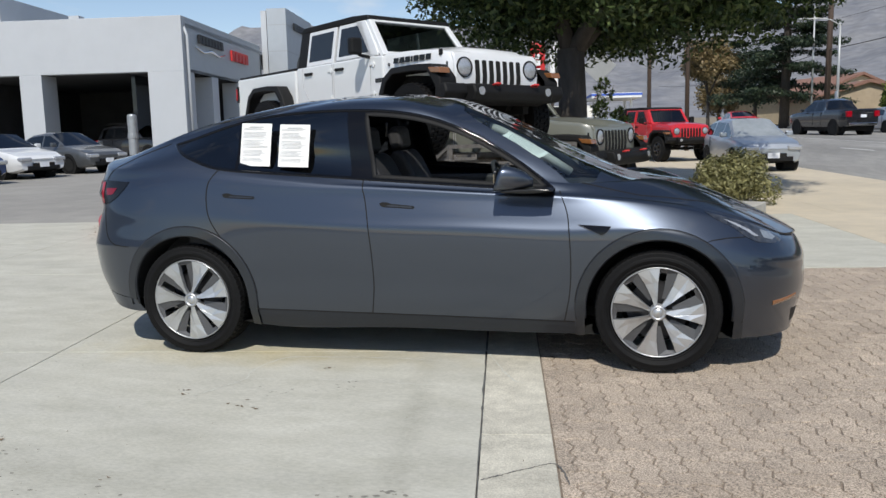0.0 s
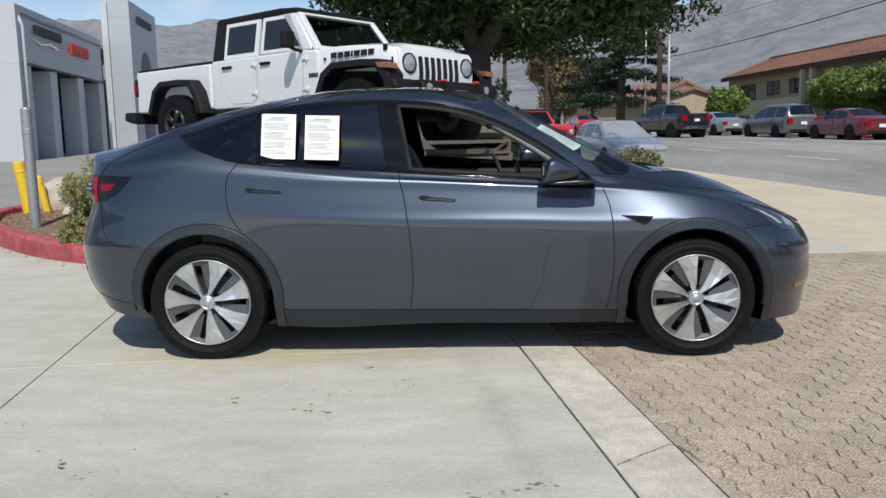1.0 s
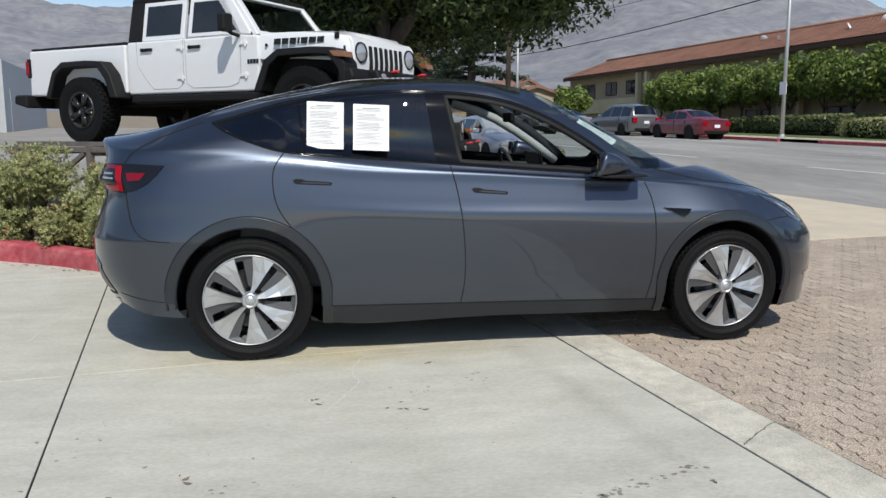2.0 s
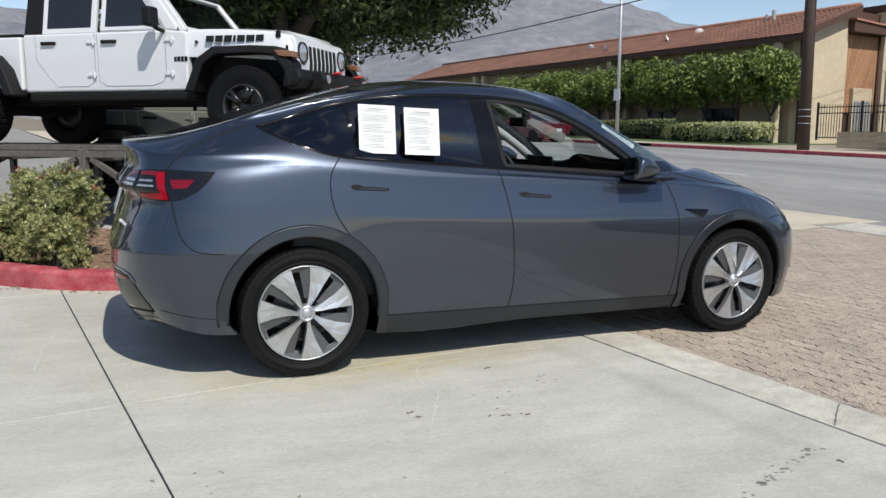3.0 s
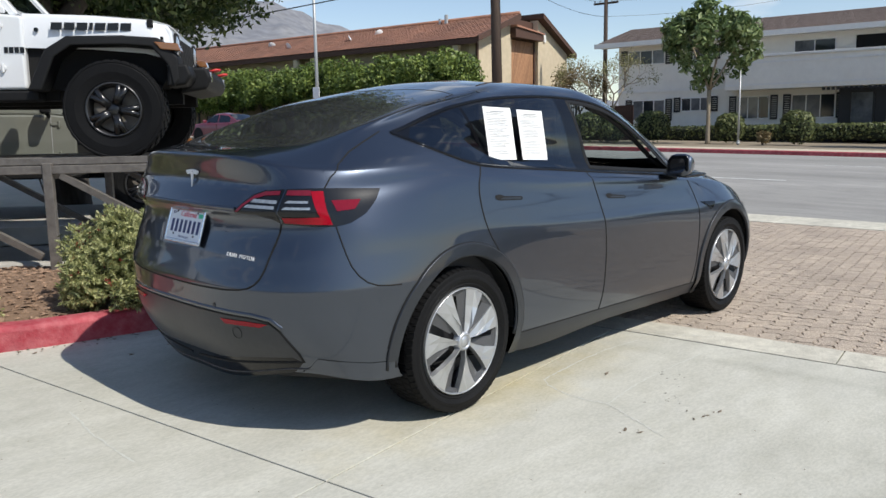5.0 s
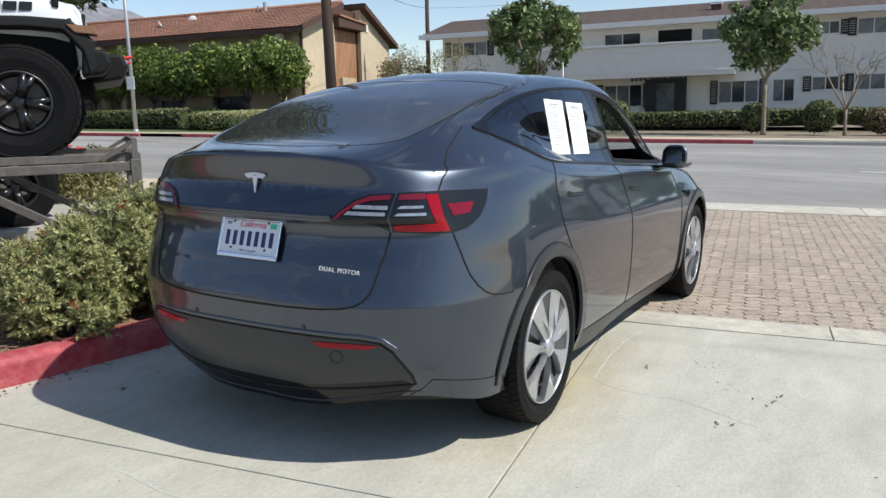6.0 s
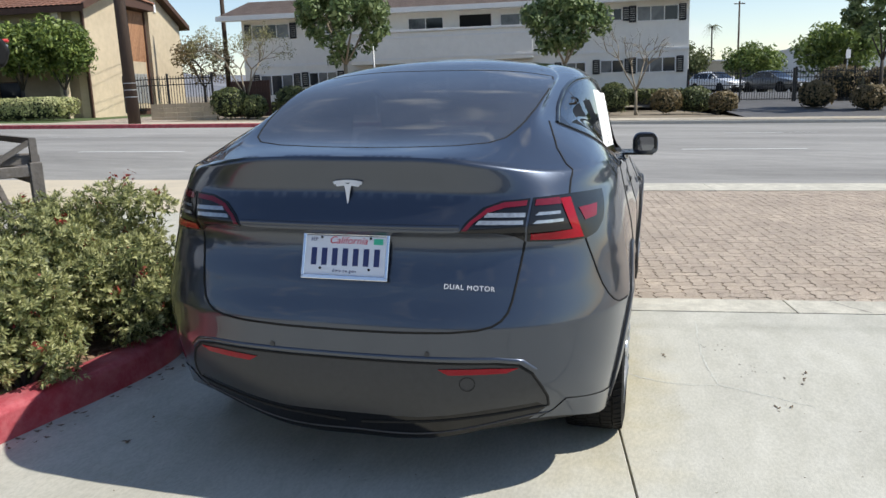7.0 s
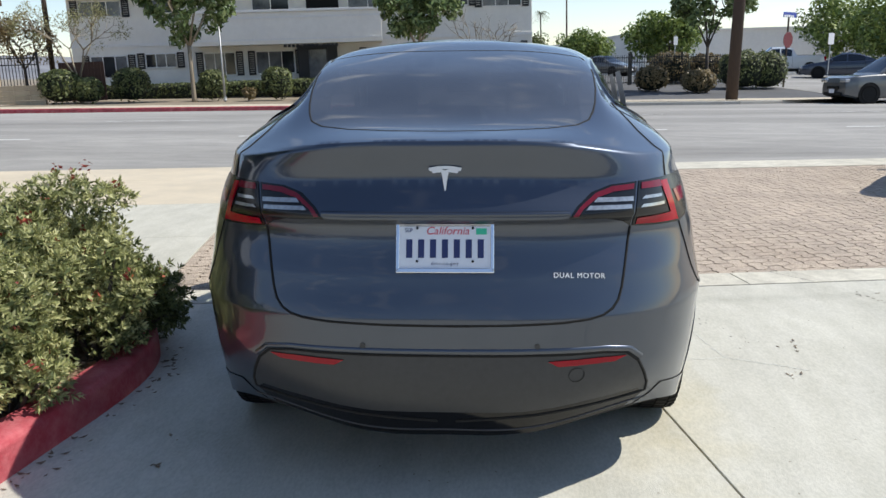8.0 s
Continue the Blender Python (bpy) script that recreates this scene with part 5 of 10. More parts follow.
def tyre_mesh(r, w, rim_r, blocks=0, depth=0.006, sipes=0):
    """A tyre with rounded shoulders, a sidewall rib and cut grooves, one skin; its outside faces -y."""
    bm = bm_new()
    h = w / 2
    wall = [(rim_r, .78), (rim_r + .010, .90), (rim_r + .016, .925), (rim_r + .020, .905), (rim_r + (r - rim_r) * .45, 1.0), (r - .040, .985), (r - .034, .965)]
    rows = [(q, -f * h, None) for q, f in wall]
    if blocks:
        lugs = [(-.97, -.70, 0), (-.62, -.34, 1), (-.26, .26, 0), (.34, .62, 1), (.70, .97, 0)]
    else:
        lugs = [(-.93, -.66, 0), (-.60, -.26, 1), (-.20, .20, 0), (.26, .60, 1), (.66, .93, 0)]
    for lo, hi, odd in lugs:
        low = r - depth
        drop = .010 if abs(lo) > .9 or abs(hi) > .9 else .0
        rows += [(low - (drop if lo < -.9 else 0), (lo - .02) * h, None), (r - (drop if lo < -.9 else 0), lo * h, odd), (r - (drop if hi > .9 else 0), hi * h, odd), (low - (drop if hi > .9 else 0), (hi + .02) * h, None)]
    rows += [(q, f * h, None) for q, f in wall[::-1]]
    count = blocks or sipes
    per = 6 if count else 1
    seg = count * per if count else 72
    rings = []
    for q, y, odd in rows:
        ring = []
        for i in range(seg):
            t = i * math.tau / seg
            rad = q
            if odd is not None and count:
                k = (i + odd * per // 2) % per
                rad = r - depth * .9 if k == 0 or (blocks and k == 1) else q
                t += (.25 if blocks else .12) * math.tau / count * (y / h)
            ring.append(bm.verts.new((rad * math.cos(t), y, rad * math.sin(t))))
        rings.append(ring)
    for q0, q1 in zip(rings, rings[1:]):
        for i in range(seg):
            bm.faces.new((q0[i], q1[i], q1[(i + 1) % seg], q0[(i + 1) % seg]))
    bmesh.ops.recalc_face_normals(bm, faces=bm.faces)
    return bm


def hero_wheel():
    wheel = new("wheel")
    part("tyre", tyre_mesh(.352, .245, .259, sipes=64, depth=.005), M["tyre"], wheel, "low-profile road tyre")
    bm = bm_new()
    add_lathe(bm, [(.259, -.095), (.259, -.114), (.2555, -.117), (.252, -.112), (.246, -.06), (.238, .09), (.16, .09)], 72)
    part("rim", bm, M["alloy"], wheel, "silver rim", smooth=True)
    bm = bm_new()
    add_lathe(bm, [(.0, -.02), (.17, -.02), (.17, -.035), (.0, -.035)], 40)
    part("brake_disc", bm, M["alloy_dark"], wheel)
    # seven broad blades; between them parallel slots, half open and half filled by a dark fin
    cover = new("wheel_cover")
    cover.parent = wheel
    cover["label"] = "silver seven-blade wheel cover"
    def at(t, r, side, y):
        return Vector((r * math.cos(t) - side * math.sin(t), y, r * math.sin(t) + side * math.cos(t))) @ Matrix.Diagonal((1.12, 1, 1.12))
    for k in range(7):
        t0, t1 = radians(97 + k * 360 / 7), radians(97 + (k + 1) * 360 / 7)
        tm = (t0 + t1) / 2
        bm = bm_new()
        rim_y, hub_y = -.113, -.118
        left = [at(t0 + .25, .034, .004, -.124), at(t0, .075, .021, -.133), at(t0, .15, .036, -.124), at(t0, .220, .045, rim_y)]
        mid = [at(tm + .1, .034, 0, hub_y), at(tm - .16, .080, 0, -.119), at(tm - .05, .15, 0, -.115), at(tm, .2265, 0, rim_y)]
        right = [at(t1, .034, -.004, hub_y), at(t1, .078, -.022, -.110), at(t1, .15, -.038, -.107), at(t1, .220, -.045, rim_y)]
        rows = [[bm.verts.new(q) for q in line] for line in (left, mid, right)]
        back = [[bm.verts.new(q + Vector((0, .03, 0))) for q in line] for line in (left, right)]
        for r0, r1 in ((rows[0], rows[1]), (rows[1], rows[2]), (back[0], rows[0]), (rows[2], back[1])):
            for i in range(3):
                bm.faces.new((r0[i], r0[i + 1], r1[i + 1], r1[i]))
        bmesh.ops.recalc_face_normals(bm, faces=bm.faces)
        part("blade", bm, M["alloy"], cover)
        bm = bm_new()
        fin = [at(t0, .070, -.022, -.098), at(t0, .220, -.047, -.106), at(t0, .2245, .0, -.106), at(t0, .220, .047, -.104), at(t0, .203, .043, -.100), at(t0, .203, .012, -.096), at(t0, .198, .004, -.094), at(t0, .072, -.002, -.092)]
        bm.faces.new([bm.verts.new(q) for q in fin])
        bmesh.ops.recalc_face_normals(bm, faces=bm.faces)
        part("fin", bm, M["fin_grey"], cover, "dark grey fin")
    bm = bm_new()
    add_lathe(bm, [(.0, -.1265), (.026, -.1265), (.0275, -.1235), (.0300, -.1235), (.0315, -.1285), (.038, -.128), (.046, -.121), (.050, -.09)], 36)
    part("hub_cap", bm, M["alloy"], wheel, "silver hub cap", smooth=True)
    bm = bm_new()
    add_lathe(bm, [(.0, .02), (.20, .02), (.20, .03), (0, .03)], 30)
    part("inner_shield", bm, M["void"], wheel)
    return wheel


WHEEL = hero_wheel()
WHEEL.parent = CAR
WHEEL.matrix_basis = pose(-1.445, -.815, .352)
for x, s, spin in ((1.445, 1, 20), (-1.445, -1, 0), (1.445, -1, 33)):
    w = copy_thing(WHEEL, pose(x, -.815 * s, .352, 0, spin, 0 if s == 1 else 180))
    w.parent = CAR
# ---- fittings of the hero car ----
def lettering(text, size, material, parent, m, name="lettering", depth=0.001, shear=0.0, spacing=1.0):
    """Words in the built-in font, as a mesh, centred."""
    cu = bpy.data.curves.new(name, "FONT")
    cu.body, cu.size, cu.extrude, cu.shear, cu.space_character = text, size, depth, shear, spacing
    cu.align_x, cu.align_y = "CENTER", "CENTER"
    tmp = bpy.data.objects.new(name, cu)
    data = bpy.data.meshes.new_from_object(tmp)
    bpy.data.objects.remove(tmp)
    data.materials.append(material)
    ob = new(name, data)
    ob.parent = parent
    ob.matrix_basis = m
    return ob


def bars(widths, height, gap, material, parent, m, name="lettering", depth=0.002, slant=0.0):
    """Plain bars that stand for letters."""
    bm = bm_new()
    total = sum(widths) + gap * (len(widths) - 1)
    x = -total / 2
    for w in widths:
        add_prism(bm, [(x, -height / 2), (x + w, -height / 2), (x + w + slant, height / 2), (x + slant, height / 2)], 0, depth, "z")
        x += w + gap
    ob = part(name, bm, material, parent)
    ob.matrix_basis = m
    return ob


def rear_pose(y, z, off=0.0):
    """A pose on the tailgate: its x to the right as seen from behind, its y up the panel, its z outward."""
    (u, v), = find([(-abs(y), z)], "yz", u1=1.2, v0=0.05, v1=0.9)
    p, n = skin(u, v)[0], skin_normal(u, v)[0]
    if y > 0:
        p, n = p * np.array([1, -1, 1]), n * np.array([1, -1, 1])
    n = Vector(n)
    right = Vector((0, -1, 0))
    right = (right - n * right.dot(n)).normalized()
    up = n.cross(right)
    m = Matrix((right, up, n)).transposed().to_4x4()
    m.translation = Vector(p) + n * off
    return m


def tailgate_fittings():
    m = rear_pose(0.0, .898, 0.016)
    plate = new("number_plate")
    plate.parent, plate.matrix_basis = CAR, m
    plate["label"] = "white number plate in a chrome frame"
    bm = bm_new()
    add_box(bm, (0, 0, .002), (.305, .155, .004))
    soft(part("plate_sheet", bm, M["plate"], plate), 0.006, 2)
    bm = bm_new()
    for c, s in (((0, .077, .005), (.318, .012, .01)), ((0, -.075, .005), (.318, .016, .01)), ((.153, 0, .005), (.012, .16, .01)), ((-.153, 0, .005), (.012, .16, .01))):
        add_box(bm, c, s)
    soft(part("plate_frame", bm, M["chrome"], plate, "chrome plate frame"), 0.003, 2)
    for k in range(7):
        bars([.020], .060, 0, M["plate_ink"], plate, pose((k - 3) * .0385, -.004, .0045), "plate_character", 0.001)
    lettering("California", .036, M["plate_red"], plate, pose(.008, .053, .0045), "state_name", 0.0006, 0.25)
    lettering("SEP", .018, M["plate_ink"], plate, pose(-.118, .055, .0045), "month_sticker", 0.0006)
    lettering("dmv.ca.gov", .016, M["plate_ink"], plate, pose(0, -.052, .0045), "plate_footer", 0.0006, 0.0, 1.25)
    bm = bm_new()
    add_box(bm, (.118, .052, .005), (.034, .02, .001))
    part("year_sticker", bm, M["plate_green"], plate, "green year sticker")
    for x, y in ((-.09, .063), (.09, .063), (-.09, -.045), (.09, -.045)):
        bm = bm_new()
        add_cyl(bm, (x, y, .004), (x, y, .008), .0045, seg=10)
        part("plate_bolt", bm, M["black_plastic"], plate)
    # emblem: an arched bar over a tapering blade
    badge = new("emblem")
    badge.parent, badge.matrix_basis = hatch, Matrix(((0, 0, -1, -2.296), (-1, 0, 0, 0), (0, 1, 0, 1.122), (0, 0, 0, 1))) @ pose(0, 0, 0, -4) @ Matrix.Scale(1.12, 4)
    badge["label"] = "silver emblem"
    bm = bm_new()
    top = [(-.048 + .096 * i / 12, .036 - .006 * ((i - 6) / 6) ** 2) for i in range(13)]
    add_prism(bm, top + [(x * .93, y - .009) for x, y in top[::-1]], 0, .004, "z")
    add_prism(bm, [(-.041, .0245), (-.011, .027), (0, .023), (.011, .027), (.041, .0245), (.036, .015), (.011, .018), (.008, .006), (0, -.045), (-.008, .006), (-.011, .018), (-.036, .015)], 0, .004, "z")
    part("emblem_face", bm, M["sign_white"], badge)
    lettering("DUAL MOTOR", .024, M["sign_white"], hatch, rear_pose(-.435, .808, 0.002), "model_lettering", 0.0008, 0.0, 1.15)
    for y in (-.30, .27):
        bm = bm_new()
        add_cyl(bm, (0, 0, 0), (0, 0, .002), .0095, seg=18)
        ob = part("parking_sensor", bm, M["trim_grey"], CAR, smooth=False)
        ob.matrix_basis = rear_pose(y, .585, 0.001)
    bm = bm_new()
    add_lathe(bm, [(.027, 0), (.027, .0012), (.0255, .0012), (.0255, 0)], 28, "z")
    ob = part("tow_cover", bm, M["void"], CAR, "round tow-eye cover line")
    ob.matrix_basis = rear_pose(-.432, .478, 0.001)
    bm = bm_new()
    lip = [(u, .015) for u in np.linspace(0.0, 0.86, 30)]
    skin_strip(bm, lip, 0.007, 0.003)
    part("bumper_lip", bm, M["alloy_dark"], CAR, "pale lower bumper edge", smooth=True)


tailgate_fittings()


def side_fittings():
    for own in ("rear", "front"):
        for sides in (R_SIDE, L_SIDE):
            # the recess is not sunk: its shade is a black patch on the skin
            recess = skin_part("handle_recess", [own + "_handle"], M["void"], CAR, "black patch for the shade of the handle recess", sides, 0.0015)
            skin_part("door_handle", [own + "_handle_bar"], M["sill_grey"], recess, "flush grey door handle", sides, 0.003)
    # notices taped inside the rear door glass
    hang = None
    for x, z, w, h, tilt in ((-.745, 1.312, .205, .258, -1.8), (-1.005, 1.322, .208, .262, -1.8)):
        sheet_ob = new("window_notice")
        sheet_ob.matrix_world = CAR.matrix_world
        tagged(sheet_ob, "white printed notice taped to the rear window", "notice", "window notices")
        ct, st = math.cos(radians(tilt)), math.sin(radians(tilt))
        spots = [find([(x + px * ct - pz * st, z + px * st + pz * ct)], "xz", v0=0.7, **SIDE)[0] for px, pz in ((0, 0), (-w / 2, 0), (w / 2, 0), (0, -h / 2), (0, h / 2))]
        mid, west, east, foot, head = [Vector(skin(*q)[0]) for q in spots]
        if hang is None:
            out = Vector(skin_normal(*spots[0])[0])
            hang = (out, (east - west) / w, (head - foot) / h + out * .08)
        out, along, rise = hang
        start = mid + out * ((.018 if x > -.9 else .027) + .045 * h)

        def on_glass(px, pz, lift):
            """A stiff sheet that stands a little off the glass at its head."""
            return start + along * px + rise * pz + out * lift
        bm = bm_new()
        grid = [[bm.verts.new(on_glass(w * (i / 6 - .5), h * (j / 6 - .5), .004 + .0012 * math.sin(i * .9 + j * .5))) for j in range(7)] for i in range(7)]
        for i in range(6):
            for j in range(6):
                bm.faces.new((grid[i][j], grid[i + 1][j], grid[i + 1][j + 1], grid[i][j + 1]))
        part("paper", bm, M["paper"], sheet_ob, smooth=True)
        bm = bm_new()
        rnd = random.Random(int(-x * 100))
        for k in range(26):
            ly = h * (.42 - k * .032)
            if k in (3, 9, 16, 22):
                continue
            lw = w * (.5 if k == 0 else rnd.uniform(.55, .84))
            x0 = -w * .43 if k else -lw / 2
            t = h * (.008 if k else .014)
            a = [on_glass(x0 + lw * q / 3, ly - t / 2, .0062) for q in range(4)]
            b = [on_glass(x0 + lw * q / 3, ly + t / 2, .0062) for q in range(4)]
            va, vb = [bm.verts.new(q) for q in a], [bm.verts.new(q) for q in b]
            for q in range(3):
                bm.faces.new((va[q], va[q + 1], vb[q + 1], vb[q]))
        part("printed_text", bm, M["ink"], sheet_ob, "grey lines of small print")
    # a sheet behind the windscreen
    note = new("windscreen_notice")
    note.matrix_world = CAR.matrix_world
    tagged(note, "white price sheet behind the windscreen", "notice")
    c00, c10, c11, c01 = (4.381, 1.500), (4.66, 1.500), (4.635, 1.372), (4.394, 1.366)

    def behind_glass(f, g, deep):
        q = [(c00[k] * (1 - g) + c10[k] * g) * (1 - f) + (c01[k] * (1 - g) + c11[k] * g) * f for k in (0, 1)]
        return Vector((skin(*q)[0] - skin_normal(*q)[0] * deep).tolist())
    bm = bm_new()
    grid = [[bm.verts.new(behind_glass(i / 8, j / 4, .010)) for j in range(5)] for i in range(9)]
    for i in range(8):
        for j in range(4):
            bm.faces.new((grid[i][j], grid[i + 1][j], grid[i + 1][j + 1], grid[i][j + 1]))
    part("paper", bm, M["paper"], note, smooth=True)
    bm = bm_new()
    for k in range(5):
        g = .16 + .16 * k
        va = [bm.verts.new(behind_glass(.1 + .8 * q / 6, g, .0088)) for q in range(7)]
        vb = [bm.verts.new(behind_glass(.1 + .8 * q / 6, g + .035, .0088)) for q in range(7)]
        for q in range(6):
            bm.faces.new((va[q], va[q + 1], vb[q + 1], vb[q]))
    part("printed_text", bm, M["ink"], note)


side_fittings()


def door_mirror(s):
    root = new("door_mirror")
    root.parent, root.matrix_basis = CAR, pose(0, 0, 0)
    root.scale = (1, s, 1)
    bm = bm_new()
    # housing: broad flat foot, blunt at the glass, its back falling forward
    rows = []
    for k in range(11):
        f = k / 10
        e = max(0.05, 1 - f ** 1.7) ** .62 * (.96 if k == 0 else 1)
        cx, cy, cz = .556 + .195 * f, -.968 + .022 * f, 1.098
        ly, up, down = .082 * (.30 + .70 * e), .088 * e, .056 * (1 - .45 * f ** 2)
        ring = []
        for i in range(28):
            t = i * math.tau / 28
            c, q = math.cos(t), math.sin(t)
            ring.append(bm.verts.new((cx + .028 * q * (1 - f), cy + ly * math.copysign(abs(c) ** .62, c), cz + (up if q > 0 else down) * math.copysign(abs(q) ** .62, q))))
        rows.append(ring)
    for r0, r1 in zip(rows, rows[1:]):
        for i in range(28):
            bm.faces.new((r0[i], r0[(i + 1) % 28], r1[(i + 1) % 28], r1[i]))
    bm.faces.new(rows[0][::-1])
    bm.faces.new(rows[-1])
    bmesh.ops.recalc_face_normals(bm, faces=bm.faces)
    part("mirror_housing", bm, M["paint"], root, "grey mirror housing", smooth=True)
    bm = bm_new()
    add_prism(bm, [(.57, 1.050), (.74, 1.058), (.84, 1.056), (.87, 1.044), (.76, 1.032), (.58, 1.034)], -.80, -1.02, "y")
    soft(part("mirror_foot", bm, M["gloss_black"], root, "black mirror foot"), 0.008)
    bm = bm_new()
    add_prism(bm, [(-.900, 1.050), (-1.02, 1.052), (-1.043, 1.08), (-1.041, 1.155), (-1.022, 1.178), (-.92, 1.175), (-.895, 1.14)], .545, .556, "x")
    soft(part("mirror_rim", bm, M["gloss_black"], root), 0.006)
    bm = bm_new()
    add_prism(bm, [(-.922, 1.066), (-1.004, 1.068), (-1.022, 1.09), (-1.020, 1.142), (-1.006, 1.156), (-.935, 1.154), (-.918, 1.130)], .538, .5445, "x")
    part("mirror_glass", bm, M["mirror"], root, "mirror glass")


door_mirror(1)
door_mirror(-1)


def car_interior():
    cabin = new("cabin")
    cabin.parent = CAR
    bm = bm_new()
    add_box(bm, (-.35, 0, .42), (2.6, 1.5, .10))
    add_box(bm, (-.35, .78, .72), (2.3, .10, .62))
    add_box(bm, (-.35, -.80, .70), (2.3, .08, .60))
    add_box(bm, (-1.55, 0, .85), (.6, 1.35, .5))
    soft(part("cabin_tub", bm, M["interior"], cabin), 0.03)
    bm = bm_new()
    add_prism(bm, [(.56, .80), (.58, .96), (.66, .99), (.95, 1.0), (1.15, .98), (1.15, .6), (.7, .6)], -.72, .72, "y")
    soft(part("dashboard", bm, M["interior"], cabin, "dark dashboard"), 0.03, 3)
    bm = bm_new()
    add_box(bm, (.605, 0, .93), (.02, 1.3, .045))
    part("dash_strip", bm, M["pale_wood"], cabin, "pale wood dash strip")
    bm = bm_new()
    add_box(bm, (0, 0, 0), (.018, .36, .22))
    ob = soft(part("touch_screen", bm, M["gloss_black"], cabin, "black touch screen"), 0.006)
    ob.matrix_basis = pose(.47, 0.0, 1.035, 0, -12, 0)
    bm = bm_new()
    ring = [Vector((0, .18 * math.cos(i * math.tau / 32), .17 * math.sin(i * math.tau / 32))) for i in range(32)]
    add_tube(bm, ring, .016, 8, True)
    add_box(bm, (.02, 0, -.01), (.05, .12, .09))
    add_box(bm, (.01, .09, 0), (.02, .14, .03))
    add_box(bm, (.01, -.09, 0), (.02, .14, .03))
    ob = soft(part("steering_wheel", bm, M["interior"], cabin, "dark steering wheel"), 0.006)
    ob.matrix_basis = pose(.38, .37, .985, 0, -22, 0)
    for y in (-.38, .38):
        bm = bm_new()
        add_prism(bm, [(-.20, .58), (.33, .60), (.36, .68), (.30, .73), (-.15, .70)], y - .25, y + .25, "y")
        soft(part("front_seat_cushion", bm, M["interior"], cabin, "dark front seat cushion"), 0.05, 3)
        bm = bm_new()
        add_prism(bm, [(-.13, .62), (-.19, .66), (-.40, 1.14), (-.42, 1.23), (-.34, 1.25), (-.28, 1.18), (-.06, .74)], y - .24, y + .24, "y")
        soft(part("front_seat_back", bm, M["interior"], cabin, "dark front seat back"), 0.05, 3)
        bm = bm_new()
        add_prism(bm, [(-.43, 1.23), (-.46, 1.37), (-.42, 1.42), (-.36, 1.41), (-.34, 1.26)], y - .14, y + .14, "y")
        soft(part("head_rest", bm, M["interior"], cabin, "dark head restraint"), 0.03, 3)
    bm = bm_new()
    add_prism(bm, [(-1.25, .60), (-.75, .62), (-.74, .74), (-1.12, .76), (-1.42, 1.20), (-1.50, 1.19), (-1.35, .66)], -.64, .64, "y")
    soft(part("rear_bench", bm, M["interior"], cabin, "dark rear bench"), 0.04, 3)
    for y in (-.42, 0, .42):
        bm = bm_new()
        add_box(bm, (-1.46, y, 1.25), (.08, .22, .14))
        soft(part("head_rest", bm, M["interior"], cabin), 0.03, 3)
    bm = bm_new()
    add_box(bm, (.1, 0, .60), (.9, .22, .22))
    soft(part("centre_console", bm, M["interior"], cabin), 0.03)
    # pale pillar linings along both sides of the windscreen and a header
    for s in (1, -1):
        bm = bm_new()
        line = find([(.86, 1.05), (.70, 1.16), (.52, 1.275), (.34, 1.375), (.18, 1.44), (.0, 1.485)], "xz", v0=0.8, **SIDE)
        pts = skin([q[0] for q in line], [q[1] for q in line])
        add_tube(bm, [Vector((p[0] - .01, (p[1] + .05) * s, p[2] - .012)) for p in pts], .016 if s == 1 else .033, 8)
        part("pillar_lining", bm, M["interior" if s == 1 else "lining"], cabin, "dark pillar lining" if s == 1 else "pale grey pillar lining", smooth=True)
    bm = bm_new()
    add_box(bm, (.33, 0, 1.415), (.05, .05, .05))
    add_box(bm, (.27, 0, 1.375), (.035, .22, .065))
    soft(part("rear_view_mirror", bm, M["black_plastic"], cabin, "black rear-view mirror"), 0.012)
    # near-side rear seat belt and door card tops
    bm = bm_new()
    add_tube(bm, [(-.36, -.62, 1.40), (-.32, -.66, 1.1), (-.26, -.64, .7)], .018, 6)
    part("seat_belt", bm, M["black_plastic"], cabin, smooth=True)


car_interior()
# ---- the off-road pickup on its display rack, and its kin ----
def offroad_wheel(parent, x, y, flip, rim="alloy_dark", knobs=34):
    w = new("wheel")
    w.parent, w.matrix_basis = parent, pose(x, y, .419, 0, 15, 180 if flip else 0)
    part("tyre", tyre_mesh(.419, .285, .225, knobs, .014), M["tyre"], w, "knobbly all-terrain tyre", smooth=False)
    bm = bm_new()
    add_lathe(bm, [(.232, -.125), (.228, -.138), (.216, -.138), (.205, -.10), (.20, .1), (.12, .1)], 48)
    part("rim", bm, M["rim_satin"], w, "dark satin rim edge", smooth=True)
    bm = bm_new()
    for k in range(5):
        t = radians(k * 72 + 10)
        for q in (-.16, .16):
            a, b = t + q * .5, t + q
            add_tube(bm, [(.05 * math.cos(a), -.10, .05 * math.sin(a)), (.12 * math.cos(a), -.115, .12 * math.sin(a)), (.212 * math.cos(b), -.12, .212 * math.sin(b))], [.036, .031, .026], 8)
    add_lathe(bm, [(0, -.125), (.04, -.125), (.065, -.11), (.07, -.06), (0, -.06)], 24)
    part("spokes", bm, M[rim], w, "black five-spoke wheel", smooth=True)
    bm = bm_new()
    for k in range(5):
        t = radians(k * 72)
        add_cyl(bm, (.055 * math.cos(t), -.10, .055 * math.sin(t)), (.055 * math.cos(t), -.13, .055 * math.sin(t)), .010, seg=8)
    part("wheel_nut", bm, M["chrome"], w)
    bm = bm_new()
    add_lathe(bm, [(0, -.02), (.19, -.02), (.19, .0), (0, .0)], 28)
    part("brake_disc", bm, M["steel"], w)
    return w


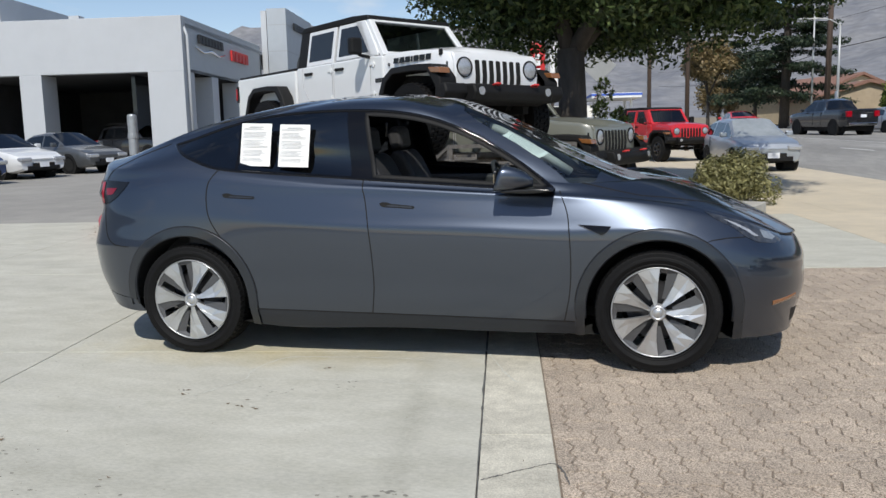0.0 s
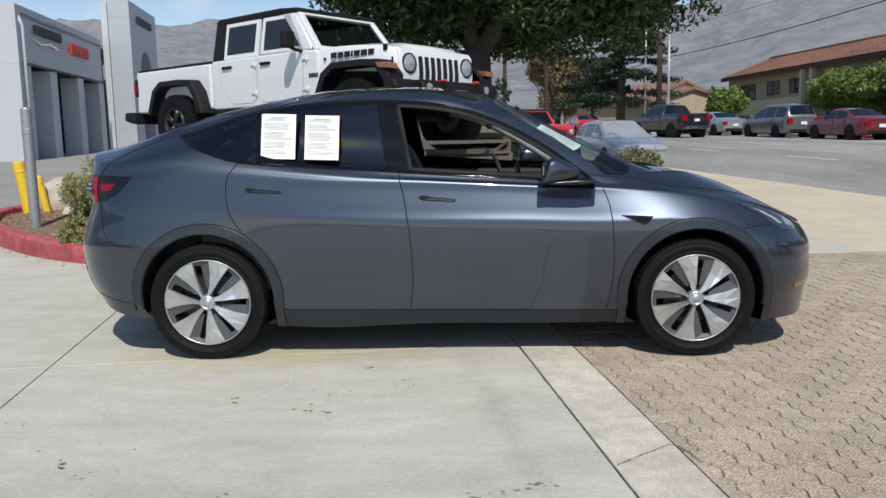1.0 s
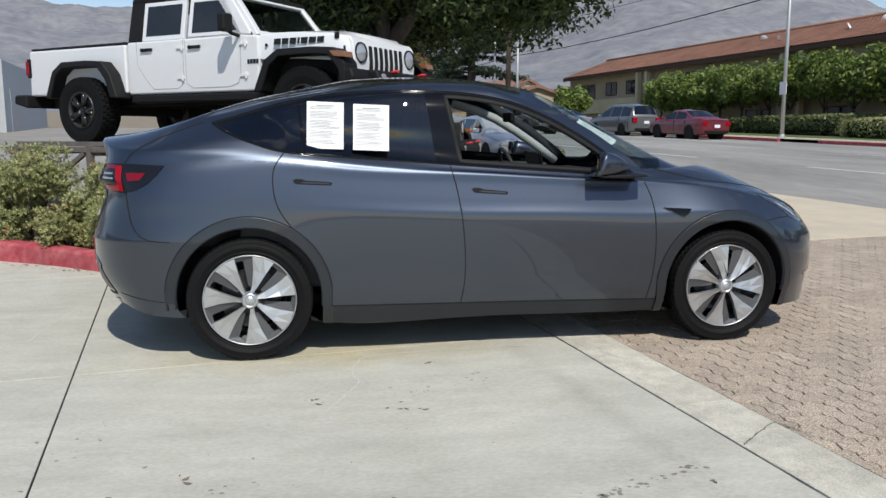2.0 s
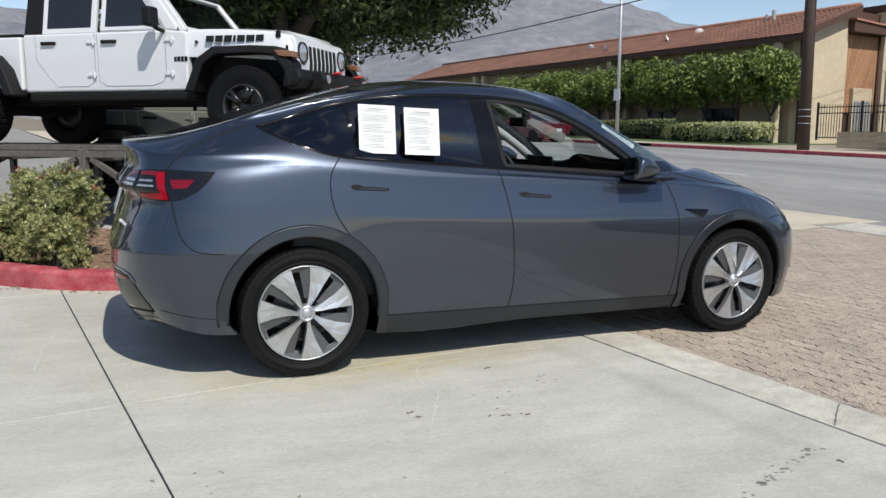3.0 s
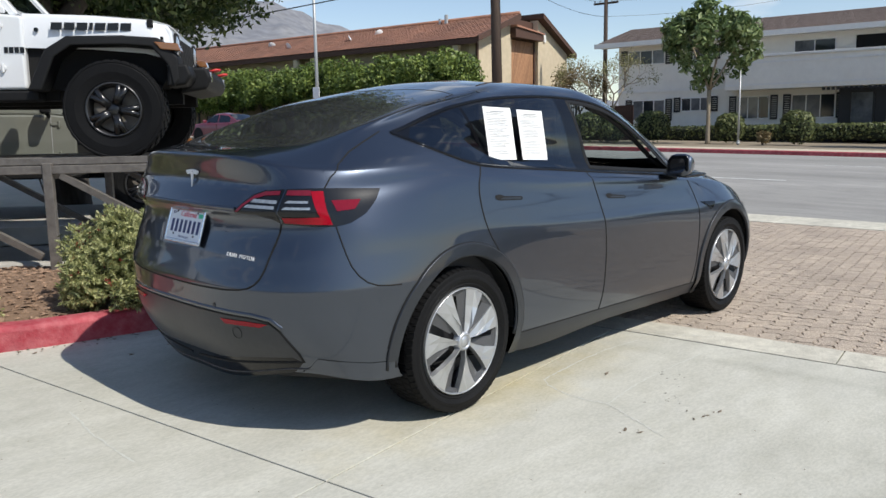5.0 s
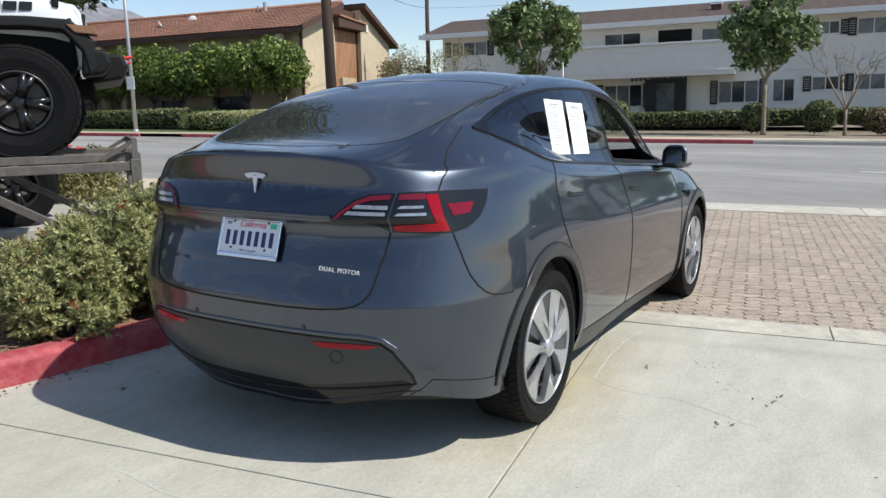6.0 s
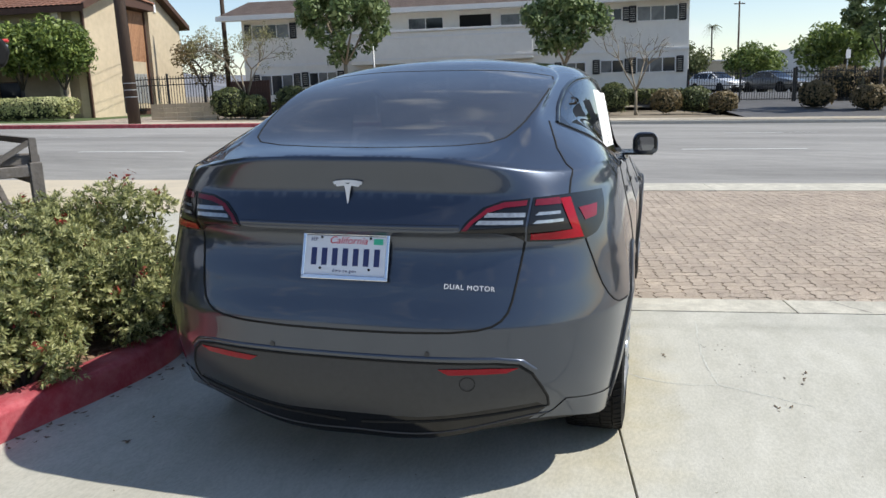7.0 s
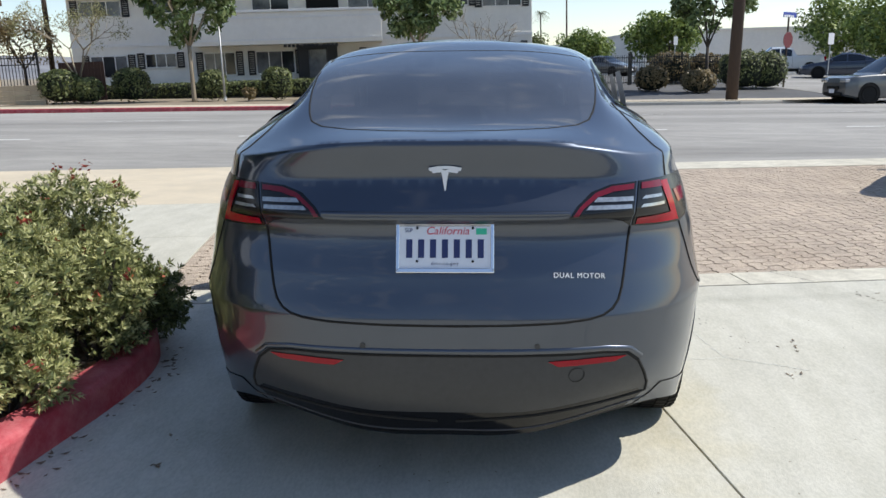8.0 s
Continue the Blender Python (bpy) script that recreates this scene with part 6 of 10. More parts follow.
def flare(parent, x0, side, rear=False):
    """A wide flat-topped wheel flare."""
    bm = bm_new()
    pts_in = [(x0 + .50, .60), (x0 + .47, .78), (x0 + .34, .935), (x0 + .1, .955), (x0 - .30, .95), (x0 - .44, .86), (x0 - .56, .58)]
    pts_out = [(x0 + .56, .66), (x0 + .55, .86), (x0 + .40, 1.015), (x0 + .1, 1.035), (x0 - .34, 1.03), (x0 - .52, .92), (x0 - .68, .58)]
    if rear:
        pts_in[0], pts_out[0] = (x0 + .54, .56), (x0 + .66, .56)
    n = len(pts_in)
    y0, y1 = .70 * side, .945 * side
    rows = [[bm.verts.new((p[0], y, p[1])) for p in q] for q, y in ((pts_in, y0), (pts_in, y1), (pts_out, y1 * .985), (pts_out, y0))]
    for a, b in zip(rows, rows[1:]):
        for i in range(n - 1):
            bm.faces.new((a[i], a[i + 1], b[i + 1], b[i]))
    for i in (0, n - 1):
        bm.faces.new([r[i] for r in rows])
    bmesh.ops.recalc_face_normals(bm, faces=bm.faces)
    soft(part("wheel_flare", bm, M["black_plastic"], parent, "black plastic wheel flare"), 0.02, 3)


def jeep(name, m, paint, label, pickup, knobs=34, rim="rim_black"):
    root = thing(name, m, label, "pickup" if pickup else "off-roader")
    tail = -4.68 if pickup else -3.22
    cab_end = -2.80
    # tub with doors
    bm = bm_new()
    add_prism(bm, [(-.72, .60), (-.72, 1.215), (-.95, 1.235), (cab_end, 1.235), (cab_end, .60)], -.765, .765, "y")
    soft(part("cab_body", bm, paint, root), 0.03, 3)
    bm = bm_new()
    hood = [(-.74, 1.252), (-.2, 1.238), (.25, 1.205), (.40, 1.165), (.45, 1.10)]
    rows = []
    for i, (x, z) in enumerate(hood):
        w = .735 - .075 * (i / 4) ** 1.5
        row = [(-w, z - .30), (-w, z - .06), (-w + .03, z - .012), (-w * .62, z + .008), (-w * .55, z + .028), (0, z + .034)]
        row += [(-p, q) for p, q in row[:-1][::-1]]
        rows.append([bm.verts.new((x, p, q)) for p, q in row])
    for r0, r1 in zip(rows, rows[1:]):
        for i in range(len(r0) - 1):
            bm.faces.new((r0[i], r0[i + 1], r1[i + 1], r1[i]))
    bm.faces.new(rows[0])
    bm.faces.new(rows[-1])
    bmesh.ops.recalc_face_normals(bm, faces=bm.faces)
    soft(part("hood", bm, paint, root, "long bulged hood"), 0.01, 2, 50)
    # grille with seven slots
    bm = bm_new()
    add_prism(bm, [(.40, .66), (.47, .68), (.485, .90), (.47, 1.10), (.43, 1.16), (.36, 1.17)], -.655, .655, "y")
    grille = soft(part("grille", bm, paint, root, "seven-slot grille panel"), 0.03, 3)
    for k in range(7):
        bm = bm_new()
        y = (k - 3) * .107
        add_prism(bm, [(.44, .74), (.489, .75), (.496, .90), (.484, 1.07), (.44, 1.085)], y - .033, y + .033, "y")
        soft(part("grille_slot", bm, M["void"], grille, "dark mesh slot"), 0.012, 2)
    for s in (1, -1):
        bm = bm_new()
        add_lathe(bm, [(.0, .505), (.06, .502), (.085, .492), (.098, .488), (.102, .47), (.102, .44)], 32, "x", (0, .515 * s, .985))
        lamp = part("head_lamp", bm, M["lamp_glass"], root, "round head lamp", smooth=True)
        bm = bm_new()
        add_lathe(bm, [(.100, .488), (.108, .497), (.114, .485), (.114, .45)], 32, "x", (0, .515 * s, .985))
        part("lamp_ring", bm, M["black_plastic"], lamp, smooth=True)
        flare(root, 0.0, s)
        bm = bm_new()
        add_prism(bm, [(.36, .98), (.56, .965), (.58, .90), (.42, .915)], .80 * s, .952 * s, "y")
        soft(part("indicator", bm, M["amber_dim"], root, "amber fender indicator"), 0.01)
        offroad_wheel(root, 0, .80 * s, s == 1, rim, knobs)
        bm = bm_new()
        add_prism(bm, [(.30, .52), (-.52, .60), (-.72, .60), (-.72, 1.05), (.40, 1.05), (.42, .7)], .28 * s, .69 * s, "y")
        part("inner_wing", bm, M["void"], root)
    # front bumper
    bm = bm_new()
    add_prism(bm, [(.50, .56), (.74, .60), (.78, .70), (.74, .79), (.50, .80)], -.62, .62, "y")
    for s in (1, -1):
        add_prism(bm, [(.44, .60), (.60, .62), (.66, .70), (.62, .80), (.46, .80)], .60 * s, .93 * s, "y")
    bumper = soft(part("front_bumper", bm, M["black_plastic"], root, "black front bumper"), 0.03, 3)
    for s in (1, -1):
        bm = bm_new()
        add_cyl(bm, (.70, .52 * s, .71), (.775, .52 * s, .71), .045, seg=18)
        part("fog_lamp", bm, M["lamp_glass"], bumper)
        bm = bm_new()
        add_tube(bm, [(.72, .30 * s - .03, .77), (.80, .30 * s - .03, .79), (.82, .30 * s, .79), (.80, .30 * s + .03, .79), (.72, .30 * s + .03, .77)], .013, 6)
        part("tow_hook", bm, M["sign_red"], bumper, "red tow hook", smooth=True)
    # windscreen frame and glass
    bm = bm_new()
    def ws(y, f):
        return Vector((-.76 - .40 * f, y * (1 - .09 * f), 1.235 + .495 * f))
    glass = [(-.62, .10), (.62, .10), (.62, .90), (-.62, .90)]
    outer = [(-.715, 0.0), (.715, 0.0), (.715, 1.0), (-.715, 1.0)]
    o, g = [ws(*p) for p in outer], [ws(*p) for p in glass]
    back = Vector((-.06, 0, -.02))
    vo, vg, vb, vc = ([bm.verts.new(p) for p in o], [bm.verts.new(p) for p in g], [bm.verts.new(p + back) for p in o], [bm.verts.new(p + back) for p in g])
    for i in range(4):
        j = (i + 1) % 4
        for a, b in ((vo, vg), (vb, vo), (vg, vc)):
            bm.faces.new((a[i], a[j], b[j], b[i]))
    bmesh.ops.recalc_face_normals(bm, faces=bm.faces)
    frame_ob = soft(part("windscreen_frame", bm, paint, root), 0.015, 2)
    bm = bm_new()
    bm.faces.new([bm.verts.new(p + back * .4) for p in g])
    part("windscreen", bm, M["screen_glass"], frame_ob, "raked flat windscreen")
    for s in (-.3, .25):
        bm = bm_new()
        p, q = ws(s, .07), ws(s + .36, .13)
        add_tube(bm, [p + Vector((.02, 0, .02)), q + Vector((.02, 0, .02))], .008, 5)
        part("wiper", bm, M["black_plastic"], frame_ob)
    # cab upper: pillars, glass and a dark hard top
    roof_m = M["black_plastic"] if pickup else (paint if name != "parked_offroader" else M["black_plastic"])
    bm = bm_new()
    add_prism(bm, [(-1.13, 1.697), (-1.16, 1.762), (-1.5, 1.787), (-2.72, 1.781), (cab_end + .02, 1.748), (cab_end + .02, 1.697)], -.665, .665, "y")
    soft(part("hard_top", bm, roof_m, root, "black hard top"), 0.03, 3)
    for s in (1, -1):
        y = .765
        def side(x, z):
            f = (z - 1.235) / .48
            return Vector((x, s * (y - .02 - .085 * f), z))
        def panel(pts, material, nm, parent, depth=.03, label="", lift=0.0):
            bmx = bm_new()
            a = [bmx.verts.new(side(*p) + Vector((0, s * lift, 0))) for p in pts]
            b = [bmx.verts.new(side(*p) - Vector((0, s * depth, 0))) for p in pts]
            n = len(pts)
            for i in range(n):
                bmx.faces.new((a[i], a[(i + 1) % n], b[(i + 1) % n], b[i]))
            bmx.faces.new(a)
            bmx.faces.new(b[::-1])
            bmesh.ops.recalc_face_normals(bmx, faces=bmx.faces)
            return soft(part(nm, bmx, material, parent, label), 0.006, 2)
        panel([(-1.0, 1.235), (-1.10, 1.235), (-1.42, 1.702), (-1.22, 1.702), (-1.15, 1.63), (-.86, 1.27), (-.86, 1.235)], paint, "a_pillar", root)
        panel([(-.86, 1.235), (-1.80, 1.235), (-1.80, 1.26), (-.92, 1.26)], paint, "door_top", root)
        for x0, x1, nm in ((-1.03, -1.80, "front_door"), (-1.86, -2.55, "rear_door")):
            top0 = -1.29 if nm == "front_door" else x0
            fr = panel([(x0 + .06 if nm == "front_door" else x0, 1.235), (x1, 1.235), (x1, 1.697), (top0, 1.697)], paint, nm + "_frame", root, .04)
            panel([(x0 - .02 if nm == "front_door" else x0 - .06, 1.29), (x1 + .06, 1.29), (x1 + .06, 1.652), (top0 - .075 if nm == "front_door" else top0 - .06, 1.652)], M["dark_glass"], "door_window", fr, .02, "dark door window", .004)
        panel([(-2.56, 1.235), (cab_end + .01, 1.235), (cab_end + .03, 1.71), (-2.56, 1.71)], roof_m, "top_side", root, .04, "black top side")
        # door shut lines, hinges and handles
        bmx = bm_new()
        for line in ([(-.98, 1.22), (-.98, .80), (-1.02, .70), (-1.15, .66), (-1.72, .66), (-1.82, .72), (-1.83, 1.22)], [(-1.86, 1.22), (-1.86, .72), (-1.96, .66), (-2.36, .66), (-2.46, .76), (-2.62, .95), (-2.63, 1.22)]):
            add_tube(bmx, [(x, s * (y + .0005), z) for x, z in line], .005, 4)
        part("door_gap", bmx, M["ink"], root)
        for x in (-1.66, -2.44):
            bmx = bm_new()
            add_box(bmx, (x, s * (y + .012), 1.13), (.16, .03, .035))
            add_cyl(bmx, (x - .085, s * (y), 1.13), (x - .085, s * (y + .028), 1.13), .022, seg=12)
            soft(part("door_handle", bmx, M["black_plastic"], root, "black door handle"), 0.006)
        for x in (-.93, -1.90):
            for z in (1.13, .78):
                bmx = bm_new()
                add_box(bmx, (x, s * (y + .008), z), (.11, .018, .03))
                add_cyl(bmx, (x + .03, s * (y + .012), z - .035), (x + .03, s * (y + .012), z + .035), .014, seg=8)
                soft(part("hinge", bmx, paint, root), 0.004)
        bmx = bm_new()
        add_box(bmx, (-1.02, s * .955, 1.345), (.11, .16, .20))
        mir = soft(part("door_mirror", bmx, M["black_plastic"], root, "large black door mirror"), 0.03, 3)
        bmx = bm_new()
        add_tube(bmx, [(-1.0, s * .76, 1.22), (-1.0, s * .87, 1.235), (-1.01, s * .93, 1.26)], .022, 8)
        part("mirror_arm", bmx, M["black_plastic"], mir, smooth=True)
        # rock rail
        bmx = bm_new()
        add_prism(bmx, [(-.62, .50), (-.62, .59), (-2.72, .59), (-2.72, .50)], s * .60, s * .80, "y")
        soft(part("rock_rail", bmx, M["black_plastic"], root, "black sill rail"), 0.02, 2)
        offroad_wheel(root, -3.487 if pickup else -3.0 + .0, .80 * s, s == 1, rim, knobs)
        flare(root, -3.487 if pickup else -3.0, s, True)
    # lettering on the hood stands as plain bars
    for s in ((-1,) if pickup else ()):
        face = Matrix(((1, 0, 0, -.18), (0, 0, -1, -.738), (0, 1, 0, 1.128), (0, 0, 0, 1)))
        bars([.088, .085, .085, .028, .085, .09, .085], .062, .016, M["gloss_black"], root, face @ pose(0, 0, .002, 0, 4.2, 0), "hood_lettering", 0.004, 0.008)
        bars([.03, .035, .035, .035], .05, .008, M["gloss_black"], root, Matrix(((1, 0, 0, -.80), (0, 0, -1, -.767), (0, 1, 0, .93), (0, 0, 0, 1))), "wing_lettering", 0.003)
        bmx = bm_new()
        add_cyl(bmx, (-.62, -.74, 1.10), (-.62, -.752, 1.10), .018, seg=14)
        part("trail_badge", bmx, M["gloss_black"], root)
        bmx = bm_new()
        add_box(bmx, (.30, -.70, 1.16), (.05, .03, .07))
        soft(part("hood_latch", bmx, M["black_plastic"], root, "black hood latch"), 0.008)
    if pickup:
        bm = bm_new()
        add_prism(bm, [(cab_end - .03, .62), (cab_end - .03, 1.215), (-4.66, 1.215), (-4.68, .62)], -.765, .765, "y")
        soft(part("cargo_bed", bm, paint, root, "white cargo bed"), 0.03, 3)
        bm = bm_new()
        add_prism(bm, [(cab_end - .05, 1.215), (cab_end - .05, 1.25), (-4.64, 1.245), (-4.64, 1.215)], -.74, .74, "y")
        soft(part("bed_cover", bm, M["black_plastic"], root, "black bed rail"), 0.01)
        bm = bm_new()
        add_prism(bm, [(-4.62, .46), (-4.62, .64), (-4.86, .64), (-4.88, .52)], -.88, .88, "y")
        soft(part("rear_bumper", bm, M["black_plastic"], root, "black rear bumper"), 0.03, 3)
        for s in (1, -1):
            bm = bm_new()
            add_box(bm, (-4.665, .70 * s, .99), (.08, .16, .25))
            lamp = soft(part("tail_lamp", bm, M["black_plastic"], root, "square red tail lamp"), 0.015)
            bm = bm_new()
            add_box(bm, (-4.69, .71 * s, .99), (.06, .15, .18))
            soft(part("lens", bm, M["red_lens"], lamp), 0.01)
    else:
        bm = bm_new()
        add_prism(bm, [(cab_end, .62), (cab_end, 1.235), (tail, 1.235), (tail, .62)], -.765, .765, "y")
        soft(part("rear_body", bm, paint, root), 0.03, 3)
        bm = bm_new()
        add_prism(bm, [(cab_end + .02, 1.235), (cab_end + .02, 1.748), (tail + .08, 1.74), (tail, 1.235)], -.69, .69, "y")
        soft(part("rear_top", bm, roof_m, root), 0.03, 3)
        bm = bm_new()
        add_prism(bm, [(tail - .02, .46), (tail - .02, .64), (tail - .22, .62), (tail - .22, .50)], -.85, .85, "y")
        soft(part("rear_bumper", bm, M["black_plastic"], root), 0.03, 3)
    # chassis
    bm = bm_new()
    for y in (-.42, .42):
        add_box(bm, ((tail + .5) / 2, y, .54), (abs(tail) + .5, .09, .13))
    add_cyl(bm, (0, -.75, .42), (0, .75, .42), .05, seg=10)
    xr = -3.487 if pickup else -3.0
    add_cyl(bm, (xr, -.75, .42), (xr, .75, .42), .06, seg=10)
    add_box(bm, (-1.6, 0, .56), (2.2, 1.3, .10))
    part("chassis", bm, M["void"], root, "dark chassis and axles")
    bm = bm_new()
    add_box(bm, (-1.75, 0, .95), (1.7, 1.36, .5))
    part("cabin_fill", bm, M["interior"], root, "dark seats")
    return root


JEEP_AT = pose(-.55, 4.06, 1.14, 0, 0, -37.5)
jeep("pickup_truck", JEEP_AT, M["white_paint_car"], "white off-road pickup with a black hard top on a steel rack", True)
jeep("parked_offroader", tilted(.68, 6.62, -24, .2), M["grey_jeep"], "olive grey off-roader parked under the tree", False, 0)
jeep("parked_offroader", tilted(*street(6.3, 21.3), -62), M["red_car"], "bright red off-roader parked by the sidewalk", False, 0)


def rack():
    root = thing("display_rack", JEEP_AT, "weathered steel display rack with braced posts", "rack")
    foot = -1.06
    for y in (-.80, .80):
        bm = bm_new()
        add_box(bm, (-2.0, y, -.02), (5.6, .30, .03))
        for e in (-.15, .15):
            add_box(bm, (-2.0, y + e, -.005), (5.6, .02, .06))
        soft(part("wheel_track", bm, M["steel"], root, "steel wheel channel"), 0.005)
    for y in (-.99, .99):
        bm = bm_new()
        add_box(bm, (-2.0, y, -.075), (5.6, .05, .07))
        soft(part("side_beam", bm, M["steel"], root), 0.006)
        for x in (.76, -.55, -1.9, -3.3, -4.7):
            bm = bm_new()
            add_box(bm, (x, y, (foot - .02) / 2), (.075, .075, -foot - .02))
            post = soft(part("post", bm, M["steel"], root), 0.006)
            bm = bm_new()
            add_box(bm, (x, y, foot + .01), (.20, .20, .02))
            part("foot_plate", bm, M["steel"], post)
        for x0, x1 in ((.70, -.45), (-.65, -1.8), (-3.2, -2.0), (-4.6, -3.4)):
            bm = bm_new()
            add_tube(bm, [(x0, y, foot + .25), (x1, y, -.12)], .038, 4)
            part("brace", bm, M["steel"], root, "diagonal brace")
        bm = bm_new()
        add_tube(bm, [(.76, y, -.02), (.76, y, .13)], .03, 4)
        add_tube(bm, [(.76, y, .12), (.52, y, -.02)], .022, 4)
        part("wheel_stop", bm, M["steel"], root, "front wheel stop")
    for x in (.76, -.55, -1.9, -3.3, -4.7):
        bm = bm_new()
        add_box(bm, (x, 0, -.11), (.08, 1.94, .09))
        soft(part("cross_beam", bm, M["steel"], root), 0.006)
    for x in (.76, -1.9, -4.7):
        bm = bm_new()
        add_tube(bm, [(x, -.95, foot + .2), (x, .95, -.15)], .03, 4)
        part("brace", bm, M["steel"], root, "diagonal brace")
    bm = bm_new()
    add_tube(bm, [(.76, -.99, .115), (.76, .99, .115)], .028, 4)
    part("stop_bar", bm, M["steel"], root, "front stop bar")


rack()


def display_pad():
    bm = bm_new()
    add_box(bm, (0, 0, .09), (4.6, 2.3, .22))
    ob = soft(part("display_pad", bm, M["kerb_grey"]), .02)
    ob.matrix_world = tilted(.68, 6.62, -24)
    tagged(ob, "low concrete display pad under the olive off-roader", "platform", kind="structure")


display_pad()
# ---- planting ----
def leaf_cloud(rng, centres, radii, count, size, up=0.35, squash=1.0, shell=0.55, wide=.42):
    """Leaf blades scattered through clumps: arrays of corners, one four-sided leaf each."""
    centres, radii = np.array(centres), np.array(radii)
    weight = radii ** 2 / np.sum(radii ** 2)
    pick = rng.choice(len(centres), count, p=weight)
    d = rng.normal(size=(count, 3))
    d /= np.linalg.norm(d, axis=1)[:, None]
    r = radii[pick] * (shell + (1.08 - shell) * rng.random(count) ** 0.6)
    pos = centres[pick] + d * r[:, None] * np.array([1, 1, squash])
    nrm = d * 0.7 + rng.normal(size=(count, 3)) * 0.6 + np.array([0, 0, up])
    nrm /= np.linalg.norm(nrm, axis=1)[:, None]
    t = np.cross(nrm, rng.normal(size=(count, 3)))
    t /= np.linalg.norm(t, axis=1)[:, None]
    b = np.cross(nrm, t)
    s = size * (0.6 + 0.8 * rng.random(count))[:, None]
    v = np.stack([pos - t * s, pos + b * s * wide - t * s * .1, pos + t * s, pos - b * s * wide - t * s * .1], axis=1)
    return v.reshape(-1, 3)


def leaf_rosettes(rng, centres, radii, count, size, blades=13):
    """Narrow leaves in whorls at the twig ends of each clump, spread round the way the twig points."""
    centres, radii = np.array(centres), np.array(radii)
    n = count // blades
    pick = rng.choice(len(centres), n, p=radii ** 2 / np.sum(radii ** 2))
    d = rng.normal(size=(n, 3)) + np.array([0, 0, .35])
    d /= np.linalg.norm(d, axis=1)[:, None]
    tip = centres[pick] + d * (radii[pick] * (.62 + .50 * rng.random(n)))[:, None]
    side = np.cross(d, rng.normal(size=(n, 3)))
    side /= np.linalg.norm(side, axis=1)[:, None]
    other = np.cross(d, side)
    out = []
    for k in range(blades):
        a = k * 2.4 + rng.normal(0, .25, n)
        open_out = .35 + 1.0 * (k / blades) + rng.normal(0, .12, n)
        ray = d * np.cos(open_out)[:, None] + (side * np.cos(a)[:, None] + other * np.sin(a)[:, None]) * np.sin(open_out)[:, None]
        wide = np.cross(ray, d)
        wide /= np.maximum(np.linalg.norm(wide, axis=1), 1e-6)[:, None]
        ln = (size * rng.uniform(1.1, 2.0, n))[:, None]
        base = tip - d * (size * .9 * k / blades)
        out.append(np.stack([base, base + ray * ln * .55 + wide * ln * .15, base + ray * ln, base + ray * ln * .55 - wide * ln * .15], axis=1))
    return np.concatenate(out).reshape(-1, 3)


def leaf_part(name, corners, material, parent, label=""):
    n = len(corners) // 4
    faces = np.arange(n * 4).reshape(-1, 4)
    return raw_mesh(name, corners.tolist(), faces.tolist(), material, parent, label)


def limbs(rng, bm, base, top, spread, r, levels, ends, length):
    """A forked limb; collects where its twigs end."""
    mid = base.lerp(top, 0.5) + Vector(rng.normal(size=3) * length * 0.06)
    add_tube(bm, [base, mid, top], [r, r * .82, r * .66], 7)
    if levels == 0:
        ends.append(top)
        return
    d = (top - base).normalized()
    for k in range(3 if levels > 1 else 2):
        side = Vector(rng.normal(size=3))
        side = (side - d * side.dot(d)).normalized()
        nd = (d * (1 - spread * .4) + side * spread + Vector((0, 0, .12))).normalized()
        limbs(rng, bm, top - d * r * .3, top + nd * length * rng.uniform(.8, 1.15), spread, r * .6, levels - 1, ends, length * .75)


def tree(name, m, label, seed, trunk_h, trunk_r, centre_h, radius, tall, leaf, count, size, levels=2, spread=.75, bark="bark", fork=None, clump=.34, lean=(0, 0), knots=46, core=False, crown=(0, 0)):
    """A tapered trunk, forked limbs and a crown of many small leaves in uneven clumps."""
    rng = np.random.default_rng(seed)
    root = thing(name, m, label, "tree")
    bm = bm_new()
    top = Vector((lean[0], lean[1], trunk_h))
    add_tube(bm, [(0, 0, -.1), (lean[0] * .1, lean[1] * .1, .12), (lean[0] * .5, lean[1] * .5, trunk_h * .5), top], [trunk_r * 1.35, trunk_r * 1.05, trunk_r * .9, trunk_r * .85], 12)
    ends = []
    for k in range(4):
        a = k * math.tau / 4 + rng.uniform(0, 1)
        tip = top + Vector((math.cos(a) * radius * .45 + crown[0], math.sin(a) * radius * .45 + crown[1], (centre_h - trunk_h) * rng.uniform(.55, 1.0)))
        limbs(rng, bm, top - Vector((0, 0, trunk_r * .5)), tip, spread, trunk_r * .55, levels, ends, radius * .38)
    part("trunk", bm, M[bark], root, "tapered trunk with forked limbs", smooth=True)
    if count:
        cs, rs = [], []
        for e in ends:
            cs.append(tuple(e))
            rs.append(radius * clump * rng.uniform(.6, 1.15))
        for k in range(knots):
            d = rng.normal(size=3)
            d /= np.linalg.norm(d)
            f = rng.uniform(.55, .95)
            cs.append((d[0] * radius * f + lean[0] + crown[0], d[1] * radius * f + lean[1] + crown[1], centre_h + max(d[2] * f, -.70 if core else -1) * tall))
            rs.append(radius * clump * rng.uniform(.5, 1.0))
        leaf_part("crown", leaf_cloud(rng, cs, rs, count, size, shell=.35), M[leaf], root, "leafy crown with gaps")
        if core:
            # these inner leaves carry the crown's shade in their colour
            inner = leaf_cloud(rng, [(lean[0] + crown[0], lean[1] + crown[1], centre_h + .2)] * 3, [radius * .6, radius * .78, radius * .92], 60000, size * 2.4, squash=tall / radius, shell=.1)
            leaf_part("inner_leaves", inner, M["leaf_core_shade"], root, "inner leaves coloured dark for crown shade")
    return root


